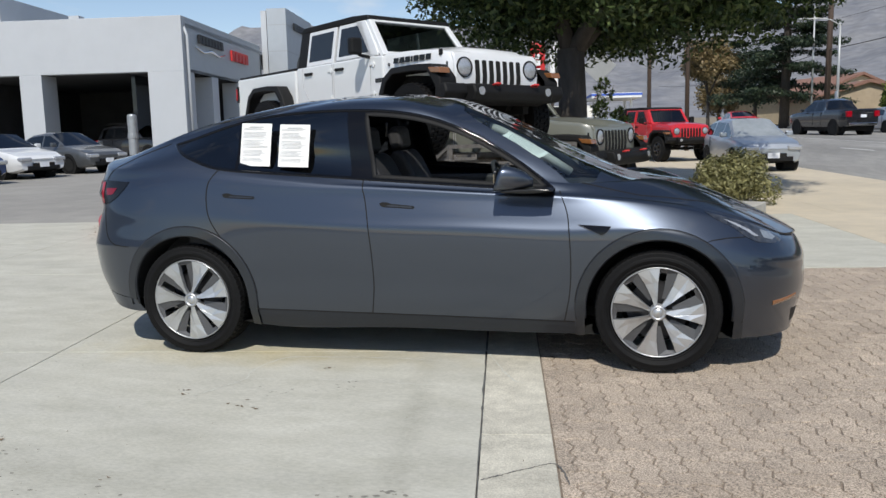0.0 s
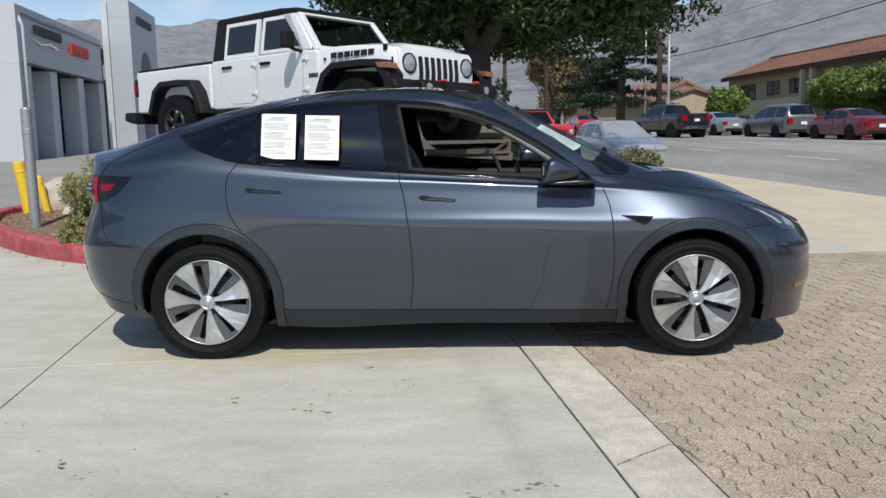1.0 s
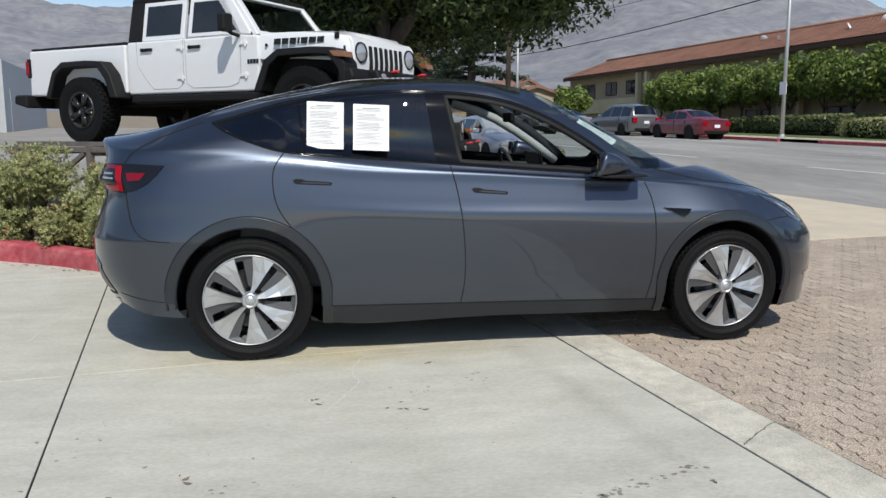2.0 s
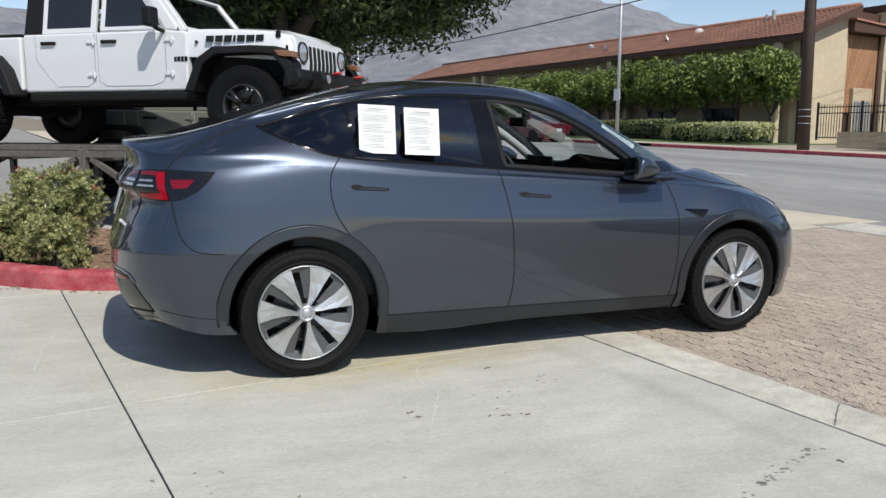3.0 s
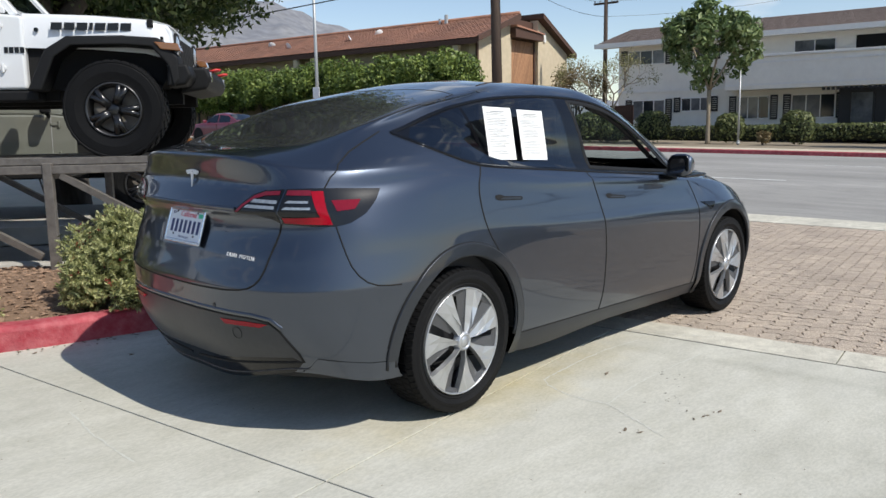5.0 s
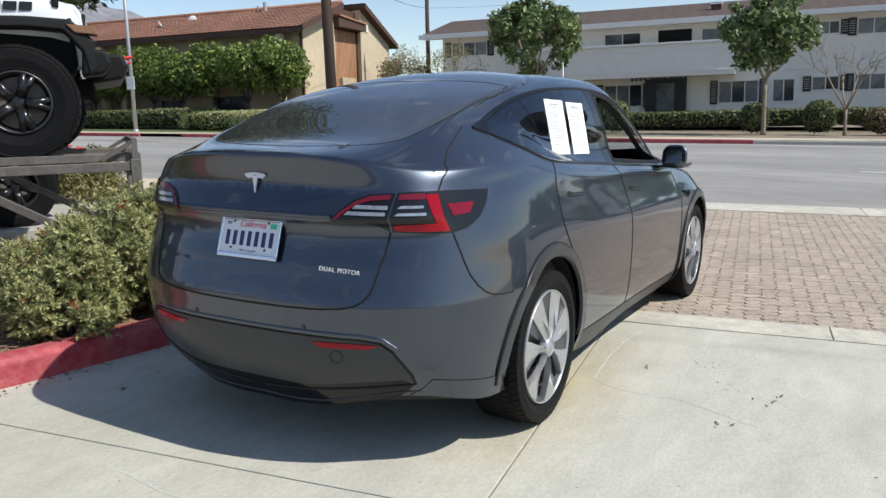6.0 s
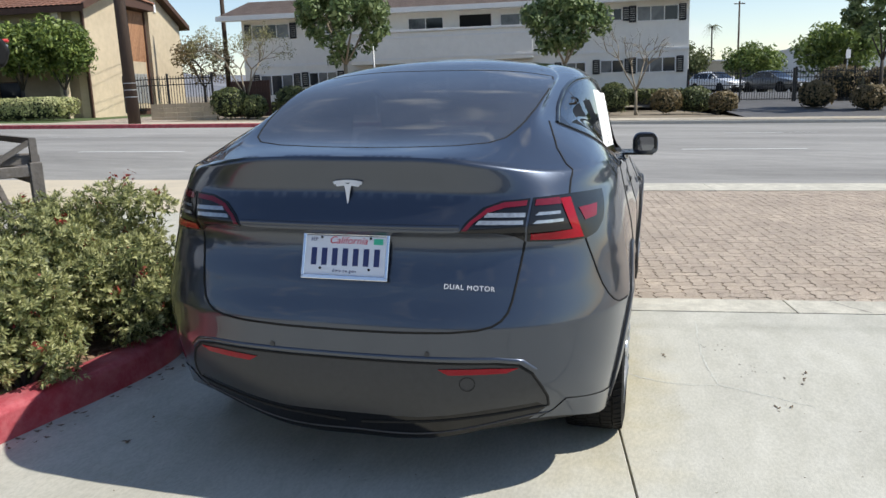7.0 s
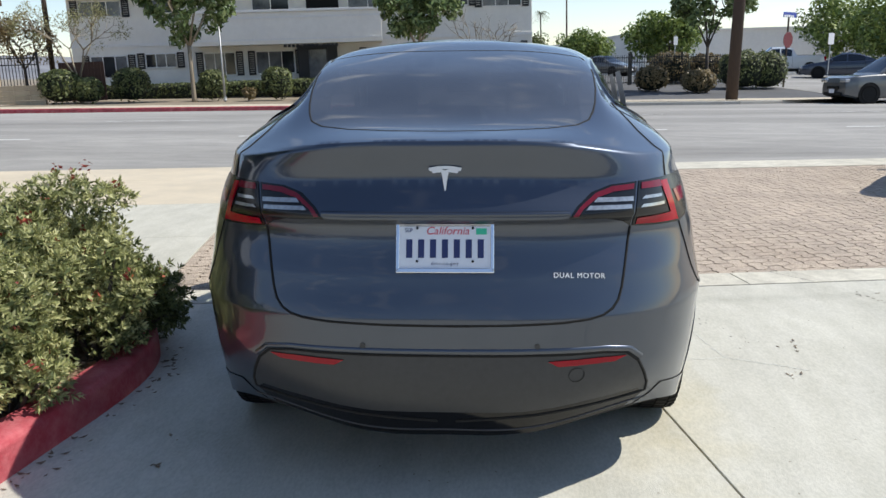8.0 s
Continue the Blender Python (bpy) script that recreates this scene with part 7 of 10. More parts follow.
def shrub(name, m, label, seed, rx, ry, h, leaf, count, size, clumps=16, tips=None, group="", category="shrub", flat=False, low=.25):
    """A shrub: short stems and a loose mound of leaf clumps."""
    rng = np.random.default_rng(seed)
    root = thing(name, m, label, category, group)
    cs, rs = [], []
    for k in range(clumps):
        a, q = rng.uniform(0, math.tau), math.sqrt(rng.uniform(0, 1))
        z = h * (rng.uniform(low, .80) if not flat else rng.uniform(.3, .72)) * (1 - .35 * q * q)
        c = (math.cos(a) * q * rx * .75, math.sin(a) * q * ry * .75, z)
        cs.append(c)
        rs.append(min(rx, ry, h) * rng.uniform(.28, .42))
        if k < 9:
            bm = bm_new()
            add_tube(bm, [(c[0] * .15, c[1] * .15, -.02), (c[0] * .6, c[1] * .6, z * .55), c], [.018, .012, .006], 5)
            part("stem", bm, M["bark"], root, "woody stem")
    if tips:
        leaf_part("foliage", leaf_rosettes(rng, cs, rs, int(count * 1.5), size), M[leaf], root, "whorls of narrow leaves")
        # the shade inside the shrub is put in by a darker leaf colour
        leaf_part("inner_leaves", leaf_cloud(rng, cs, rs, count // 3, size, shell=.1, wide=.30), M["leaf_bush"], root, "inner leaves in a darker green for shade")
        heads = [(c[0] + q[0], c[1] + q[1], c[2] + q[2]) for c, r in zip(cs, rs) for q in (rng.normal(size=(1, 3)) * r * .35 + [0, 0, r * .5])]
        tip = leaf_part("flower_tips", leaf_cloud(rng, heads, [.035] * len(heads), count // 45, size * .7, shell=.3), M[tips], root, "small clustered red flower heads")
        tip["kind"] = "stuff"
    else:
        leaf_part("foliage", leaf_cloud(rng, cs, rs, int(count * 1.35), size, shell=.3, wide=.30), M[leaf], root)
    return root


def clipped(name, m, label, seed, sx, sy, h, leaf, count, size, power=3.0, group="clipped bushes", category="bush"):
    """A clipped bush or hedge: leaves over a rounded block, with a solid core dark as the shade inside."""
    rng = np.random.default_rng(seed)
    root = thing(name, m, label, category, group)
    d = rng.normal(size=(count, 3))
    d[:, 2] = np.where(d[:, 2] < -.75, -d[:, 2], d[:, 2])
    k = np.sum(np.abs(d) ** power, axis=1) ** (1 / power)
    d = d / k[:, None]
    wob = 1 + .05 * np.sin(d[:, 0] * 7 + d[:, 1] * 9 + seed) + rng.normal(size=count) * .035
    pos = d * wob[:, None] * np.array([sx / 2, sy / 2, h / 2]) + np.array([0, 0, h * .5])
    nrm = d + rng.normal(size=(count, 3)) * .5
    nrm /= np.linalg.norm(nrm, axis=1)[:, None]
    t = np.cross(nrm, rng.normal(size=(count, 3)))
    t /= np.linalg.norm(t, axis=1)[:, None]
    b = np.cross(nrm, t)
    s = size * (.6 + .8 * rng.random(count))[:, None]
    v = np.stack([pos - t * s, pos + b * s * .5, pos + t * s, pos - b * s * .5], axis=1).reshape(-1, 3)
    leaf_part("foliage", v, M[leaf], root)
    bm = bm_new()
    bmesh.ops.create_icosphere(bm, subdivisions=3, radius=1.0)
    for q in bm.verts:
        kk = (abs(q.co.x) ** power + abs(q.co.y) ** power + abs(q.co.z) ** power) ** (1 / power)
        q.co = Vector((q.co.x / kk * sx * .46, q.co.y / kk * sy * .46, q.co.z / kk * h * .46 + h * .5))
    part("twig_core", bm, M["core_shade"], root, "dark solid core for the shade inside", smooth=True)
    return root


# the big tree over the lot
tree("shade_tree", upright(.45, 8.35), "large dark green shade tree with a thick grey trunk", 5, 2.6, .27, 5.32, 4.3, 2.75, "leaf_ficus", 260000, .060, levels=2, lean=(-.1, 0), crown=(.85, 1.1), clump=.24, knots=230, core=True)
# planter shrubs along the red kerb
PLANTED = [(-3.75, 3.0, .54, .52, 1.02, 3), (-2.88, 2.55, .48, .44, .86, 4), (-1.72, 2.06, .42, .40, .66, 6), (-1.22, 2.15, .44, .42, .72, 7), (-.80, 2.12, .46, .42, .92, 8),
           (-.88, 2.65, .42, .40, .72, 11), (-1.3, 2.75, .40, .40, .52, 12), (-5.15, 5.55, .45, .45, .72, 13)]
for x, y, rx, ry, h, seed in PLANTED:
    shrub("planter_shrub", upright(x, y, seed * 40, .10), "grey-green flowering shrub with red tips in the planter", seed, rx, ry, h * 1.22, "leaf_shrub", 12500, .021, 26, "leaf_red", "planter shrubs")
for x, y, rx, ry, h, seed in ((-1.9, 1.82, .42, .29, .56, 33), (-2.82, 2.1, .38, .30, .54, 34), (-1.28, 1.75, .42, .30, .68, 35), (-3.3, 2.5, .34, .32, .55, 36), (-3.95, 2.85, .32, .30, .5, 37), (-1.55, 2.5, .35, .35, .55, 38)):
    shrub("low_shrub", upright(x, y, seed * 30, .12), "low grey-green shrub spilling towards the red kerb", seed, rx, ry, h, "leaf_shrub", 6800, .021, 18, "leaf_red", "planter shrubs", low=.14)
shrub("low_shrub", upright(-.88, 1.82, 20, .08), "low dark shrub leaning over the red kerb", 31, .44, .40, .50, "leaf_bush", 9500, .022, 30, "leaf_red", "planter shrubs", low=.02)
shrub("kerbside_shrub", upright(2.95, 8.25), "round olive-green shrub beside the sidewalk", 21, .85, .70, .88, "leaf_pale", 9000, .04, 24)
shrub("flowering_shrub", upright(.9, 10.3), "tall shrub with red flowers behind the pickup", 22, .5, .5, 2.6, "leaf_light", 2500, .05, 12, "bougain")


def far_z(s):
    return .14 + .012 * max(0, s - 27)


# far side: verge, hedges, street trees
sheet("verge", FAR_KERB + 2.3, 62, 18.5, 70, 4, 6, M["grass"], .13, "mown grass and beds before the apartments", "verge")
sheet("verge", FAR_KERB + 2.3, 62, -8.5, 18.5, 4, 6, M["dirt"], .13, "bare planting bed before the apartments", "verge")
sheet("drive_apron", FAR_KERB + 2.2, 40, 14.6, 19.6, 4, 3, M["paver"], .15, "reddish paved drive between the apartments", "drive")
sheet("parking_lot", FAR_KERB + 2.3, 90, -19.5, -8.5, 2, 6, M["fresh_asphalt"], .0, "asphalt parking court behind a gate", "paving", court_rise)


def st_h(s, a, rz=0.0):
    return upright_st(s, a, rz, court_rise(s) if a < -8.5 else far_z(s))


for k in range(12):
    a = 21.5 + k * 2.25
    rng = np.random.default_rng(60 + k)
    hedge = tree("hedge_tree", st_h(33.2 + rng.uniform(-.2, .3), a + 1.2), "bright green hedge tree against the apartments", 60 + k, 1.35, .09, 3.5 - .08 * k, 1.6, 1.25, "leaf_light", 6400, .12, levels=1, clump=.42, knots=40)
    tagged(hedge, group="hedge trees")
clipped("low_hedge", st_h(30.6, 24.0), "clipped low hedge by the drive", 80, 1.5, 6.0, .95, "leaf_shrub", 7000, .07, 6.0, "low hedges", "hedge")
clipped("low_hedge", st_h(32.0, 34.0), "clipped dark hedge along the lawn", 81, 1.4, 15.0, .95, "leaf_bush", 9000, .09, 6.0, "low hedges", "hedge")
for s, a, d, h, lf, seed in ((31.5, 10.6, 1.45, 1.35, "leaf_bush", 1), (29.9, 13.0, 1.5, 1.3, "leaf_bush", 2), (30.0, 12.0, 1.2, 1.0, "leaf_bush", 3), (31.8, 7.2, 1.15, 1.25, "leaf_bush", 4), (31.8, 4.4, 1.3, 1.35, "leaf_bush", 5), (31.5, -1.5, 1.1, 1.2, "leaf_bush", 6),
                             (31.5, -4.0, 1.2, 1.3, "leaf_bush", 7), (31.5, -6.3, 1.25, 1.0, "leaf_tan", 8), (32, -7.6, 1.3, 1.1, "leaf_bush", 9), (30.6, -8.5, 1.1, .9, "leaf_tan", 10), (31.5, -12.6, 1.35, 1.1, "leaf_tan", 11), (30.2, -14.3, 1.35, 1.0, "leaf_tan", 12),
                             (37.0, -15.6, 2.2, 1.6, "leaf_tan", 13), (37.0, -17.6, 1.8, 1.5, "leaf_tan", 14), (32.5, -17.4, 2.0, 1.75, "leaf_bush", 15), (32.5, -18.6, 1.8, 1.7, "leaf_bush", 16)):
    clipped("clipped_bush", st_h(s, a), "round clipped bush in the bed across the street" if lf == "leaf_bush" else "brownish clipped bush in the bed across the street", 90 + seed, d, d, h, lf, 1500, .07, 2.6)
clipped("ground_cover", st_h(37.4, 4.0), "low dark ground cover along the wall", 120, 1.0, 22.0, .75, "leaf_bush", 9000, .08, 7.0, "ground cover", "hedge")
tree("street_tree", st_h(31.0, 7.9), "young street tree with glossy light leaves", 41, 2.3, .10, 4.3, 1.9, 2.1, "leaf_street", 6200, .15, levels=2, clump=.25, knots=34, bark="pale_bark")
tree("street_tree", st_h(31.0, -1.85), "young street tree with glossy light leaves", 42, 2.2, .10, 4.2, 1.75, 2.1, "leaf_street", 6200, .14, levels=2, clump=.26, knots=34, bark="pale_bark")
tree("street_tree", st_h(30.5, -14.8), "slim young street tree with glossy light leaves", 43, 2.0, .08, 4.4, 1.6, 2.3, "leaf_street", 4200, .14, levels=2, clump=.24, knots=28)
tree("bare_tree", st_h(31.0, -4.9), "bare pale tree with upswept twigs", 44, 1.0, .07, 2.6, 1.7, 1.0, "leaf_tan", 0, .05, levels=3, spread=.6, bark="pale_bark")
tree("bare_tree", st_h(31.0, 12.6), "nearly bare pale tree with fine twigs", 45, .9, .08, 2.6, 1.9, 1.2, "leaf_pale", 2600, .045, levels=3, clump=.16, knots=3, spread=.6, bark="pale_bark")
tree("dry_tree", st_h(40.0, 18.3), "thin olive tree with sparse leaves", 46, 1.4, .09, 3.0, 1.7, 1.4, "leaf_tan", 2600, .09, levels=2)
shrub("dry_tuft", st_h(31.0, 5.6), "dry straw-coloured grass tuft", 121, .5, .5, .55, "leaf_tan", 900, .08, 10)
# trees up the street and at the side street
for s, a, h, r, lf, seed, lab in ((27.5, 95, 9.5, 3.6, "leaf_dark", 130, "dark spreading conifer up the street"), (27.0, 82, 8.2, 3.2, "leaf_dark", 131, "dark spreading conifer up the street"), (24.8, 88, 5.6, 2.6, "leaf_tan", 132, "tree with brown autumn leaves"),
                                  (27.6, 51.5, 3.5, 1.4, "leaf_light", 133, "small round green tree"), (42, 66, 6.8, 2.2, "leaf_bush", 134, "green tree behind the apartments"), (48, -19.5, 4.6, 2.4, "leaf_light", 135, "bright green tree at the side street"),
                                  (72, -14, 4.4, 2.6, "leaf_bush", 136, "green tree behind the parking court"), (70, -20, 4.2, 2.6, "leaf_light", 137, "green tree behind the parking court"), (52, -34, 5.4, 3.2, "leaf_light", 138, "bright green street tree"),
                                  (44, -33, 5.2, 3.0, "leaf_light", 139, "bright green street tree"), (60, -45, 6.0, 3.5, "leaf_light", 140, "bright green street tree")):
    tree("background_tree", upright_st(s, a, 0, court_rise(s) if a < -8 else 0), lab, seed, h * .35, .2, h * .62, r, h * .38, lf, 5200, .17, levels=1, clump=.36)
for s, a, h, seed in ((8.0, 120, 9, 150), (12, 190, 13, 151), (150, -25, 12, 152), (170, -38, 14, 153), (140, 0, 9, 154)):
    root = thing("palm_tree", upright_st(s, a), "tall slim palm tree in the distance", "tree", "palms")
    bm = bm_new()
    add_tube(bm, [(0, 0, 0), (.1, 0, h * .5), (0, .1, h)], [.22, .17, .15], 8)
    part("trunk", bm, M["bark"], root)
    rng = np.random.default_rng(seed)
    fr = []
    for k in range(26):
        a0, e = rng.uniform(0, math.tau), rng.uniform(-.5, .9)
        for j in range(14):
            q = j / 13 * 1.9
            p = np.array([math.cos(a0) * q, math.sin(a0) * q, h + e * q - .38 * q * q])
            w = np.array([-math.sin(a0), math.cos(a0), -.3]) * .28
            fr += [p, p + w + [0, 0, .05], p + np.array([math.cos(a0), math.sin(a0), -.1]) * .2, p - w]
    leaf_part("fronds", np.array(fr), M["leaf_bush"], root)


def cedar(m, h, r, seed):
    """A dark conifer with tiers of flat drooping boughs."""
    rng = np.random.default_rng(seed)
    root = thing("cedar_tree", m, "tall dark cedar with flat tiers of boughs", "tree")
    bm = bm_new()
    add_tube(bm, [(0, 0, -.1), (.1, 0, h * .5), (0, 0, h)], [.45, .3, .08], 10)
    cs, rs = [], []
    for k in range(84):
        z = h * (.14 + .84 * k / 83)
        a = rng.uniform(0, math.tau)
        reach = r * (1.05 - .85 * (k / 83) ** 1.3) * rng.uniform(.6, 1.1)
        tip = Vector((math.cos(a) * reach, math.sin(a) * reach, z - .08 * reach))
        add_tube(bm, [(0, 0, z), tuple(Vector((0, 0, z)).lerp(tip, .5) + Vector((0, 0, .2))), tuple(tip)], [.09, .06, .03], 5)
        for q in (.35, .6, .85, 1.0):
            p = Vector((0, 0, z)).lerp(tip, q)
            cs.append((p.x + rng.normal(0, .25), p.y + rng.normal(0, .25), p.z + .1))
            rs.append(.5 + .5 * reach / r)
    part("trunk", bm, M["bark"], root, smooth=True)
    leaf_part("foliage", leaf_cloud(rng, cs, rs, 34000, .15, squash=.36, shell=.2), M["leaf_dark"], root, "dark flat boughs")


cedar(upright(14.4, 68.0), 17.5, 5.2, 201)
tree("dry_tree", upright(8.4, 70.0), "brown-leaved tree beside the dark cedar", 202, 3.0, .16, 6.0, 2.6, 2.4, "leaf_tan", 7000, .16, levels=2, clump=.30, knots=30)
# ---- buildings ----
def wall_box(name, parent, material, s0, s1, a0, a1, z0, z1, bevel=0.01, label=""):
    bm = bm_new()
    add_box(bm, ((s0 + s1) / 2, (a0 + a1) / 2, (z0 + z1) / 2), (s1 - s0, abs(a1 - a0), z1 - z0))
    ob = part(name, bm, material, parent, label)
    return soft(ob, bevel) if bevel else ob


def window_set(parent, x, y0, y1, z0, z1, glass="window_glass", frame="white_trim", mull=1, face=-1, depth=.05):
    """A window in a wall that faces along x: a frame, panes between bars, and a sill."""
    y0, y1 = min(y0, y1), max(y0, y1)
    win = new("window")
    win.parent = parent
    win.matrix_basis = pose(x, (y0 + y1) / 2, (z0 + z1) / 2)
    w, h, t = y1 - y0, z1 - z0, .05
    bm = bm_new()
    for c, s in (((0, 0, h / 2), (depth * 2, w + t, t)), ((0, 0, -h / 2), (depth * 2, w + t, t)), ((0, w / 2, 0), (depth * 2, t, h + t)), ((0, -w / 2, 0), (depth * 2, t, h + t))):
        add_box(bm, c, s)
    part("window_frame", bm, M[frame], win)
    n = mull + 1
    for k in range(n):
        bm = bm_new()
        add_box(bm, (face * .012, -w / 2 + w * (k + .5) / n, 0), (.02, w / n - .04, h - .02))
        part("pane", bm, M[glass] if (k + int(y0 * 3)) % 3 else M["dark_glass"], win)
    for k in range(1, n):
        bm = bm_new()
        add_box(bm, (face * .03, -w / 2 + w * k / n, 0), (.05, .045, h))
        part("mullion", bm, M[frame], win)
    return win


def shutter(parent, x, y0, y1, z0, z1):
    sh = new("shutter")
    sh.parent = parent
    y0, y1 = min(y0, y1), max(y0, y1)
    sh.matrix_basis = pose(x, (y0 + y1) / 2, (z0 + z1) / 2)
    w, h = y1 - y0, z1 - z0
    bm = bm_new()
    for c, s in (((0, 0, h / 2 - .03), (.05, w, .06)), ((0, 0, -h / 2 + .03), (.05, w, .06)), ((0, w / 2 - .025, 0), (.05, .05, h)), ((0, -w / 2 + .025, 0), (.05, .05, h))):
        add_box(bm, c, s)
    for k in range(int(h / .11)):
        add_box(bm, (0, 0, -h / 2 + .08 + k * .11), (.03, w - .08, .07))
    part("louvre_panel", bm, M["shutter"], sh)


def pitched_roof(name, parent, material, s0, s1, a0, a1, z0, z1, ribs, thick=.12, label=""):
    """One slope from (s0, z0) up to (s1, z1), with tile ribs and stepped courses; ribs 0 gives shingle steps alone."""
    length, run = abs(a1 - a0), math.hypot(s1 - s0, z1 - z0)
    courses = max(4, int(run / .38))
    na = int(length / .30) * 4 if ribs else 40
    verts, faces = [], []
    for i in range(courses):
        for e in (0, 1):
            f = (i + e) / courses
            for j in range(na + 1):
                rib = .045 * abs(math.sin(j * math.pi / 4)) if ribs else 0
                drop = -.03 * e
                verts.append((s0 + (s1 - s0) * f, a0 + (a1 - a0) * j / na, z0 + (z1 - z0) * f + thick + rib + drop))
    n = na + 1
    for r in range(courses * 2 - 1):
        for j in range(na):
            k = r * n + j
            faces.append((k, k + 1, k + n + 1, k + n))
    ob = raw_mesh(name, verts, faces, material, parent, label)
    bm = bm_new()
    add_prism(bm, [(s0, z0), (s1, z1), (s1, z1 + thick * .6), (s0, z0 + thick * .6)], min(a0, a1), max(a0, a1), "y")
    part("roof_deck", bm, M["brown_wood"], parent)
    return ob


def tile_apartments():
    root = thing("tile_roof_apartments", upright_st(0, 0, 0, 0), "two-storey tan stucco apartments with a terracotta tile roof", "house")
    F, Z0, ZE, ZR = 35.0, .5, 6.55, 8.0
    wall_box("facade_wall", root, M["stucco_shade"], F, F + 8, 22.9, 66, Z0, ZE, .02, "tan stucco street wall, its shade put into a brown colour")
    R1, R2, E2, ZP = F + 3.9, F + 7.35, F + 11.6, 8.45
    bm = bm_new()
    add_prism(bm, [(F - .02, Z0), (R1, Z0), (R1, ZR + .1), (F - .02, ZE)], 22.4, 22.95, "y")
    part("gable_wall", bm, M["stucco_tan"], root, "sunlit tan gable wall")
    pitched_roof("tile_roof", root, M["tile"], F - .75, R1 + .15, 21.9, 66, ZE - .1, ZR + .22, 1, label="terracotta tile roof")
    bm = bm_new()
    add_tube(bm, [(R1 + .15, 21.9, ZR + .37), (R1 + .15, 66, ZR + .37)], .13, 8)
    part("ridge_tile", bm, M["tile"], root, smooth=True)
    bm = bm_new()
    add_prism(bm, [(F - .8, ZE - .22), (R1 + .18, ZR + .02), (R1 + .18, ZR + .34), (F - .8, ZE + .08)], 21.78, 21.92, "y")
    part("verge_board", bm, M["brown_wood"], root, "brown verge board")
    wall_box("corner_board", root, M["brown_wood"], F - .12, F + .02, 22.3, 22.45, Z0, ZE - .1, .01, "dark brown corner board")
    wall_box("fascia", root, M["brown_wood"], F - .78, F - .70, 21.9, 66, ZE - .32, ZE - .05, 0)
    for a in (23.3, 34.6, 36.2, 51.5, 52.8):
        wall_box("pier", root, M["stucco_tan"], F - .7, F - .35, a, a + .35, Z0, ZE - .3, .01, "tan stucco pier")
    for a0, a1 in ((36.5, 51.5),):
        wall_box("recess_balcony", root, M["brown_wood"], F - .66, F - .55, 44.0, 51.0, 3.9, 4.9, .01, "dark balcony rail")
    for a0, a1, z0, z1 in ((24.2, 25.6, 4.5, 5.7), (27.5, 30.0, 4.4, 5.7), (31.6, 33.2, 4.5, 5.7), (37.5, 39, 4.5, 5.6), (40.5, 43, 4.3, 5.7), (45, 47.5, 4.2, 5.8), (54, 55.6, 4.6, 5.7), (57.2, 59, 4.6, 5.7), (61, 63.5, 4.4, 5.7),
                           (26.2, 28.6, 1.4, 2.9), (31, 33, 1.5, 2.8), (38, 40.2, 1.4, 2.8), (44, 46.5, 1.4, 2.8), (54.5, 56.5, 1.6, 2.7), (60, 62, 1.6, 2.7)):
        window_set(root, F - .02, a0, a1, z0, z1, "dark_glass", "brown_wood", 1)
    wall_box("balcony_band", root, M["stucco_tan"], F - .55, F, 53.2, 66, 3.05, 4.25, .02, "tan balcony band")
    for k, (a, s) in enumerate(((33.5, 1.6), (38.8, 1.1), (41.8, 2.4), (31.8, 2.7))):
        dish = new("satellite_dish")
        dish.parent = root
        dish.matrix_basis = pose(F + s, a, ZE + .1 + s * .28, 0, 0, 0)
        bm = bm_new()
        add_tube(bm, [(0, 0, -.1), (0, 0, .35)], .025, 6)
        part("mast", bm, M["galv"], dish)
        bm = bm_new()
        add_lathe(bm, [(.0, .0), (.15, .02), (.28, .08), (.29, .09)], 20, "z")
        ob = part("bowl", bm, M["sign_white"], dish, smooth=True)
        ob.matrix_basis = pose(0, 0, .42, 60, 0, 30 + 40 * k)
    # link wing with a boarded panel between the two half gables
    wall_box("link_wall", root, M["brown_wood"], R1, R2, 22.75, 23.4, Z0, ZP - .25, .01, "dark brown link wall")
    bm = bm_new()
    add_prism(bm, [(R1 - .1, 6.95), (R2 + .05, 6.95), (R2 + .05, 7.35), (R1 - .1, 7.55)], 22.0, 23.0, "y")
    soft(part("link_canopy", bm, M["brown_wood"], root, "brown canopy over the boarded panel"), 0.02)
    bm = bm_new()
    add_prism(bm, [(R1 - .1, 7.57), (R2 + .05, 7.37), (R2 + .05, 7.45), (R1 - .1, 7.68)], 21.9, 23.0, "y")
    part("canopy_tile", bm, M["tile"], root)
    wide, step = R2 - R1 - .3, .19
    for k in range(30):
        bm = bm_new()
        x0 = R1 + .15 - 2.6 + k * step
        cl = [(min(max(p, R1 + .15), R1 + .15 + wide), q) for p, q in ((x0, 2.6), (x0 + step - .02, 2.6), (x0 + step + 2.7, 6.9), (x0 + 2.72, 6.9))]
        if max(p for p, _ in cl) - min(p for p, _ in cl) < .02:
            bm.free()
            continue
        add_prism(bm, cl, 22.68, 22.74, "y")
        part("board", bm, M["wood_panel"], root, "diagonal redwood board" if k == 0 else "")
    for x in (R1 + .02, R2 - .14):
        wall_box("board_trim", root, M["brown_wood"], x, x + .14, 22.6, 22.745, Z0, 6.95, .01)
    wall_box("meter_cabinet", root, M["stucco_tan"], R1 + .9, R1 + 2.7, 22.45, 22.675, 1.3, 4.0, .02, "pale meter cabinet")
    for k in range(4):
        wall_box("meter_door", root, M["galv"], R1 + 1.0 + k * .42, R1 + 1.34 + k * .42, 22.41, 22.449, 1.6, 3.3, .01)
    bm = bm_new()
